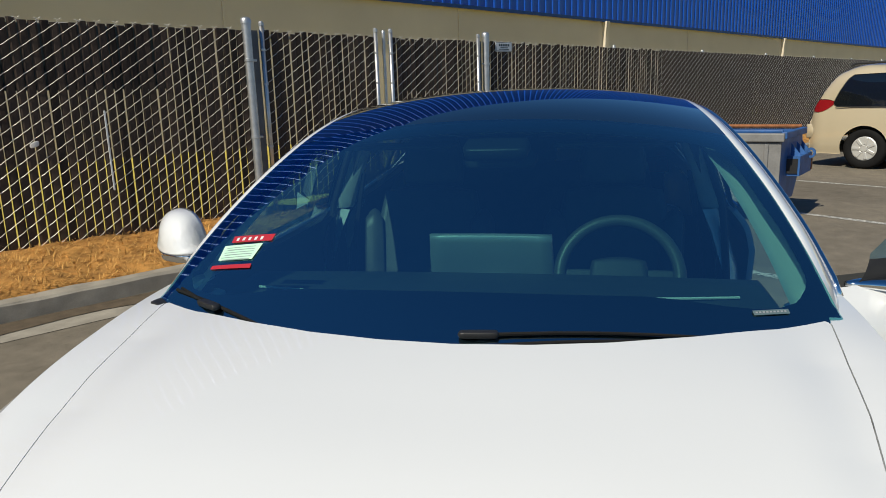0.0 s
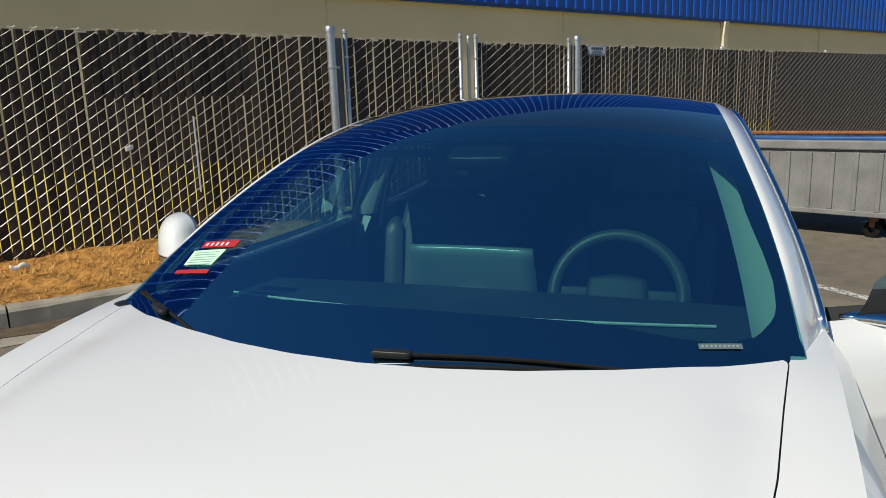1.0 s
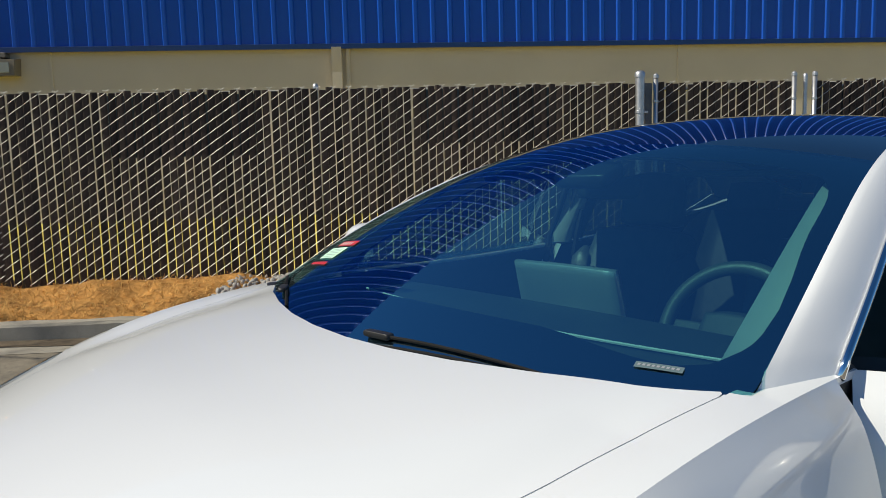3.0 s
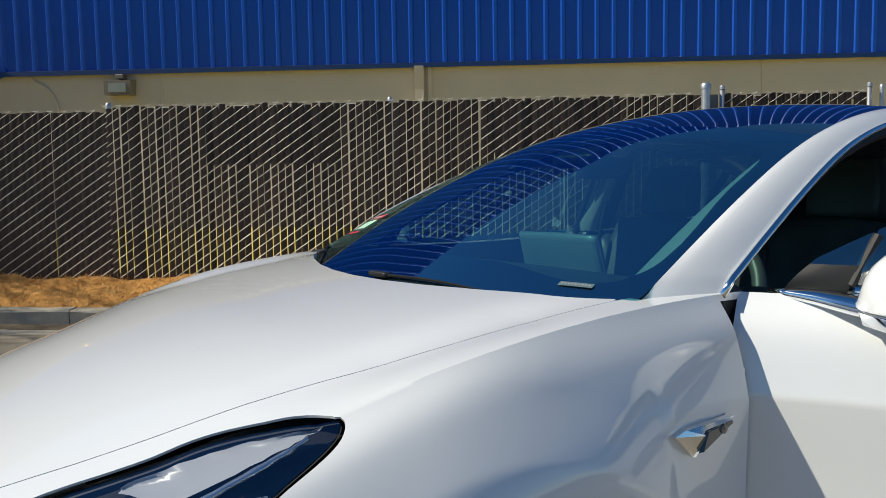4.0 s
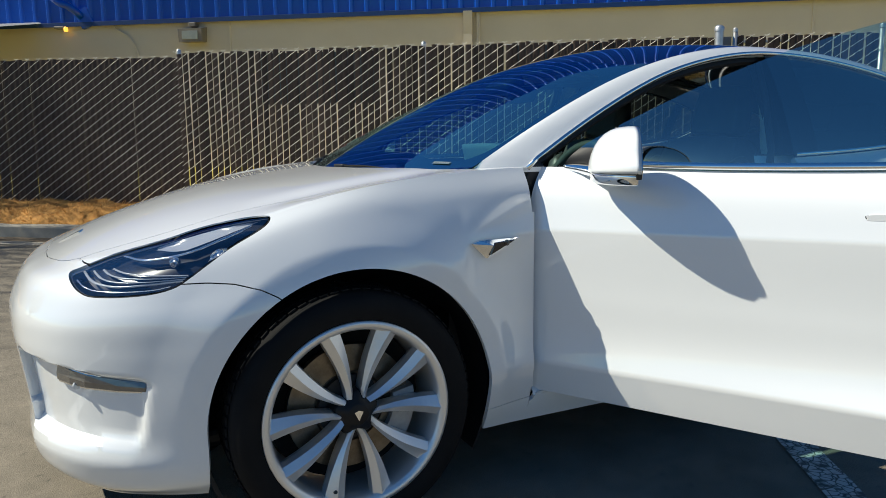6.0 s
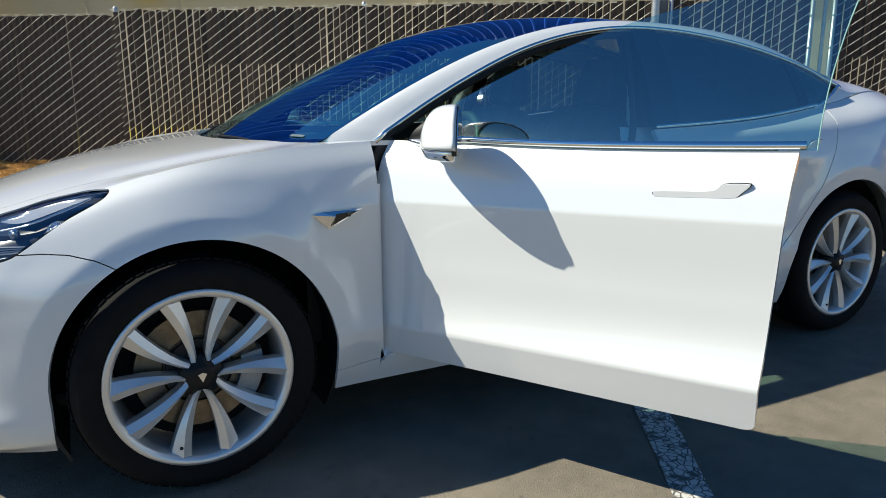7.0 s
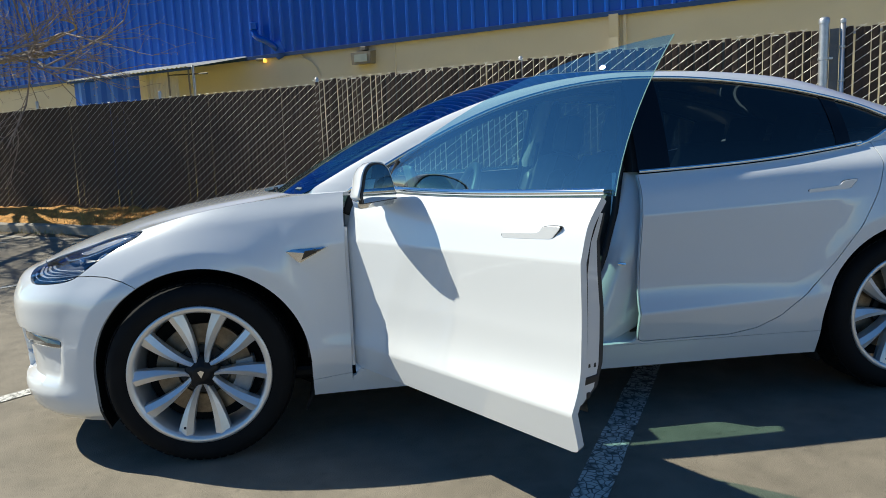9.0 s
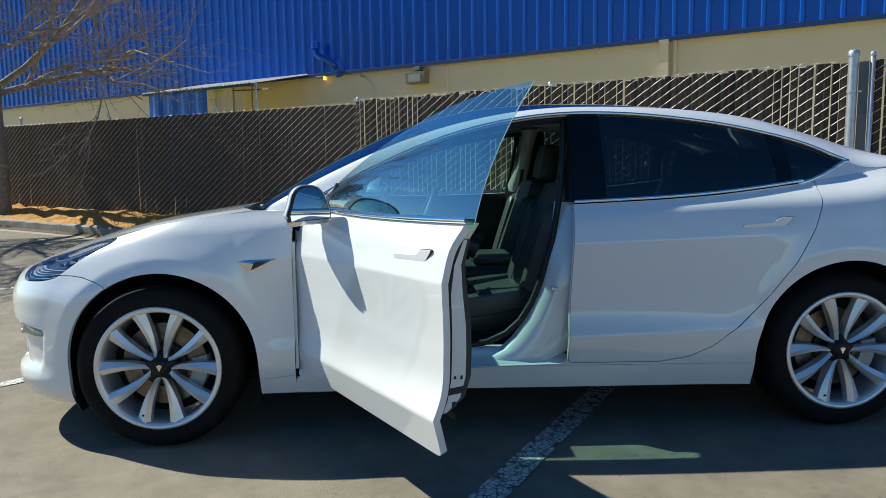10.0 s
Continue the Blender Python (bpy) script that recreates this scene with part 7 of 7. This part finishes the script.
def dumpster():
    """x runs along its long grey side away from the near corner, y into its depth."""
    d = thing("dumpster", "battered blue and grey steel dumpster on castors", "dumpster", m=Matrix.Translation((6.70, -2.30, 0)) @ pose(0, 0, 0, 0, 0, 64) @ Matrix.Diagonal((1, -1, 1.05, 1)))
    shell = [(0.0, 0.22), (0.0, 0.90), (1.02, 0.90), (1.16, 0.62), (0.72, 0.20)]
    part("bin_body", extrude(shell, 0.02, 1.98), MAT_DUMP_BLUE, d, "scratched blue bin body")
    part("grey_side", box((1.0, -0.012, 0.53), (1.96, 0.022, 0.58), 0.006), MAT_DUMP_GREY, d, "grey ribbed long side")
    for k in range(9):
        part("side_rib", box((0.16 + 0.21 * k, -0.03, 0.53), (0.045, 0.022, 0.54), 0.008), MAT_DUMP_GREY, d)
    part("top_rim", box((1.0, -0.02, 0.865), (2.02, 0.07, 0.085), 0.012), MAT_DUMP_GREY, d, "grey top rim")
    part("bottom_rim", box((1.0, -0.02, 0.235), (2.0, 0.05, 0.05), 0.008), MAT_DUMP_GREY, d)
    part("end_rim", box((0.0, 0.51, 0.885), (0.06, 1.06, 0.07), 0.01), MAT_DUMP_BLUE, d)
    part("lid_bar", box((1.0, 0.03, 0.925), (1.96, 0.04, 0.025), 0.006), MAT_DUMP_BLUE, d)
    part("hinge_bar", tube([(0.02, 0.98, 0.93), (1.98, 0.98, 0.93)], 0.02, 8), MAT_RUST, d, "rusty hinge bar")
    pocket = [(0.30, 0.46), (0.30, 0.66), (0.98, 0.66), (0.98, 0.46)]
    part("fork_pocket", extrude(pocket, -0.11, 0.02), MAT_DUMP_BLUE, d, "blue fork pocket")
    # Black block on the solid pocket stands for the shade in its opening.
    part("pocket_shade", box((-0.02, 0.295, 0.56), (0.14, 0.02, 0.15)), MAT_BLACK, d)
    for y in (0.38, 0.66, 0.92):
        bm = bmesh.new()
        v = [bm.verts.new(p) for p in ((0.0, y - 0.01, 0.66), (-0.105, y - 0.01, 0.66), (0.0, y - 0.01, 0.79), (0.0, y + 0.01, 0.66), (-0.105, y + 0.01, 0.66), (0.0, y + 0.01, 0.79))]
        for q in ((0, 1, 2), (3, 5, 4), (0, 3, 4, 1), (1, 4, 5, 2), (0, 2, 5, 3)):
            bm.faces.new([v[i] for i in q])
        part("gusset", bm, MAT_DUMP_BLUE, d)
    part("lug", lathe([(0.03, -0.012), (0.055, -0.012), (0.055, 0.012), (0.03, 0.012)], 14), MAT_DUMP_BLUE, d, m=pose(-0.12, 0.80, 0.66))
    part("rust_patch", box((-0.112, 0.96, 0.55), (0.006, 0.07, 0.16), 0.002), MAT_RUST, d, "bare rusty corner")
    for x in (0.22, 1.78):
        for y in (0.12, 0.62):
            c = part("castor", lathe([(0.03, -0.03), (0.075, -0.025), (0.08, 0.0), (0.075, 0.025), (0.03, 0.03)], 18), MAT_RUBBER, d, "black castor wheel", m=pose(x, y, 0.08))
            part("fork", box((x, y, 0.16), (0.05, 0.075, 0.12), 0.006), MAT_RUST, d)


def van():
    """Built with its tail at the origin, its nose towards +x and its near side at +y."""
    p, f = Vector((12.05, -5.02, 0)), Vector((-0.66, -0.75, 0)).normalized()
    base = Matrix.Translation(p - f * 0.98 - Vector((f.y, -f.x, 0)) * 0.86) @ Matrix.Rotation(math.atan2(f.y, f.x), 4, "Z") @ Matrix.Diagonal((1, -1, 1, 1))
    v = thing("minivan", "champagne gold minivan with dark windows parked by the fence", "minivan", m=base)
    roof = curve_fn([(0.0, 0.82), (0.06, 1.02), (0.16, 1.28), (0.34, 1.58), (0.55, 1.70), (1.2, 1.75), (2.4, 1.74), (3.1, 1.66), (3.9, 1.22), (4.6, 1.02), (5.0, 0.85), (5.08, 0.66)])
    wide = curve_fn([(0.0, 0.80), (0.10, 0.88), (0.4, 0.95), (1.2, 0.98), (3.6, 0.98), (4.4, 0.94), (4.8, 0.84), (5.08, 0.66)])
    xs = np.r_[np.linspace(0, 0.6, 16), np.linspace(0.7, 5.08, 50)]
    verts, k = [], 0
    ts = np.linspace(0, 1, 30)
    for x in xs:
        top, w = float(roof(x)[0]), float(wide(x)[0])
        belt = min(1.02, top - 0.02)
        prof = curve_fn([(0, w * 0.94, 0.24), (0.2, w * 0.985, 0.42), (0.4, w, 0.68), (0.55, w * 0.975, belt), (0.78, w * 0.83, belt + (top - belt) * 0.86), (0.88, w * 0.62, belt + (top - belt) * 0.975), (1.0, 0.0, top)])
        for q in prof(ts):
            verts.append((x, q[0], q[1]))
    half = (np.array(verts), grid_faces(len(xs), 30))
    for cx in (0.98, 4.02):
        half = clip(*half, lambda a: np.where(a[:, 1] > 0.5, np.hypot(a[:, 0] - cx, a[:, 2] - 0.35) - 0.385, 1.0))[1]
    glassy = [(0.42, 1.10), (0.62, 1.50), (0.85, 1.58), (3.0, 1.55), (3.55, 1.14), (3.4, 1.06), (0.50, 1.06)]
    win, half = clip(*half, lambda a: np.where(a[:, 1] > 0.45, outline_dist(rounded(glassy, 3), a[:, [0, 2]]), 1.0), 0.003)
    lampo = rounded([(0.03, 0.98), (0.05, 1.10), (0.12, 1.17), (0.36, 1.17), (0.46, 1.12), (0.25, 0.97)], 3)
    tail, half = clip(*half, lambda a: np.where(a[:, 1] > 0.45, outline_dist(lampo, a[:, [0, 2]]), 1.0), 0.002)
    panel("body", join(half, mirror(half)), MAT_GOLD, v, "champagne gold body", 0.01)
    for s in (lambda q: q, mirror):
        panel("side_window", s(win), MAT_DARKGLASS, v, "dark side window", 0.0)
        panel("tail_lamp", s(tail), MAT_TAIL, v, "red tail lamp", 0.0)
    part("rear_bumper", pillow((0.14, 0.88, 0.13), 0.18, 10), MAT_GOLD, v, "gold rear bumper", smooth=True, m=pose(0.08, 0, 0.62))
    part("underside", box((2.5, 0, 0.34), (4.6, 1.5, 0.16), 0.04), MAT_BLACK, v)
    part("belt_strip", tube([(0.48, 0.972, 1.045), (2.0, 0.972, 1.045), (3.5, 0.955, 1.05)], 0.008, 6), MAT_BLACK, v)
    for y in (-0.66, 0.66):
        part("roof_rack", tube([(0.55, y, 1.73), (0.65, y, 1.77), (2.6, y, 1.78), (2.75, y, 1.72)], 0.02, 8), MAT_BLACK, v)
    for cx in (0.98, 4.02):
        for s in (-1, 1):
            w = part("wheel", lathe([(0.20, -0.09), (0.24, -0.11), (0.31, -0.11), (0.343, -0.08), (0.347, 0.0), (0.343, 0.08), (0.30, 0.11)], 40), MAT_RUBBER, v, "black tyre", smooth=True, m=pose(cx, s * 0.83, 0.347, 0, 0, 0 if s < 0 else 180))
            part("hub_cap", lathe([(0.001, -0.115), (0.05, -0.115), (0.06, -0.10), (0.19, -0.098), (0.215, -0.085)], 32), MAT_HUB, w, "silver hub cap")
            for k in range(7):
                part("cap_spoke", box((0.125, -0.106, 0), (0.12, 0.018, 0.05), 0.008, Matrix.Rotation(2 * math.pi * k / 7, 4, "Y")), MAT_HUB, w)


dumpster()
van()
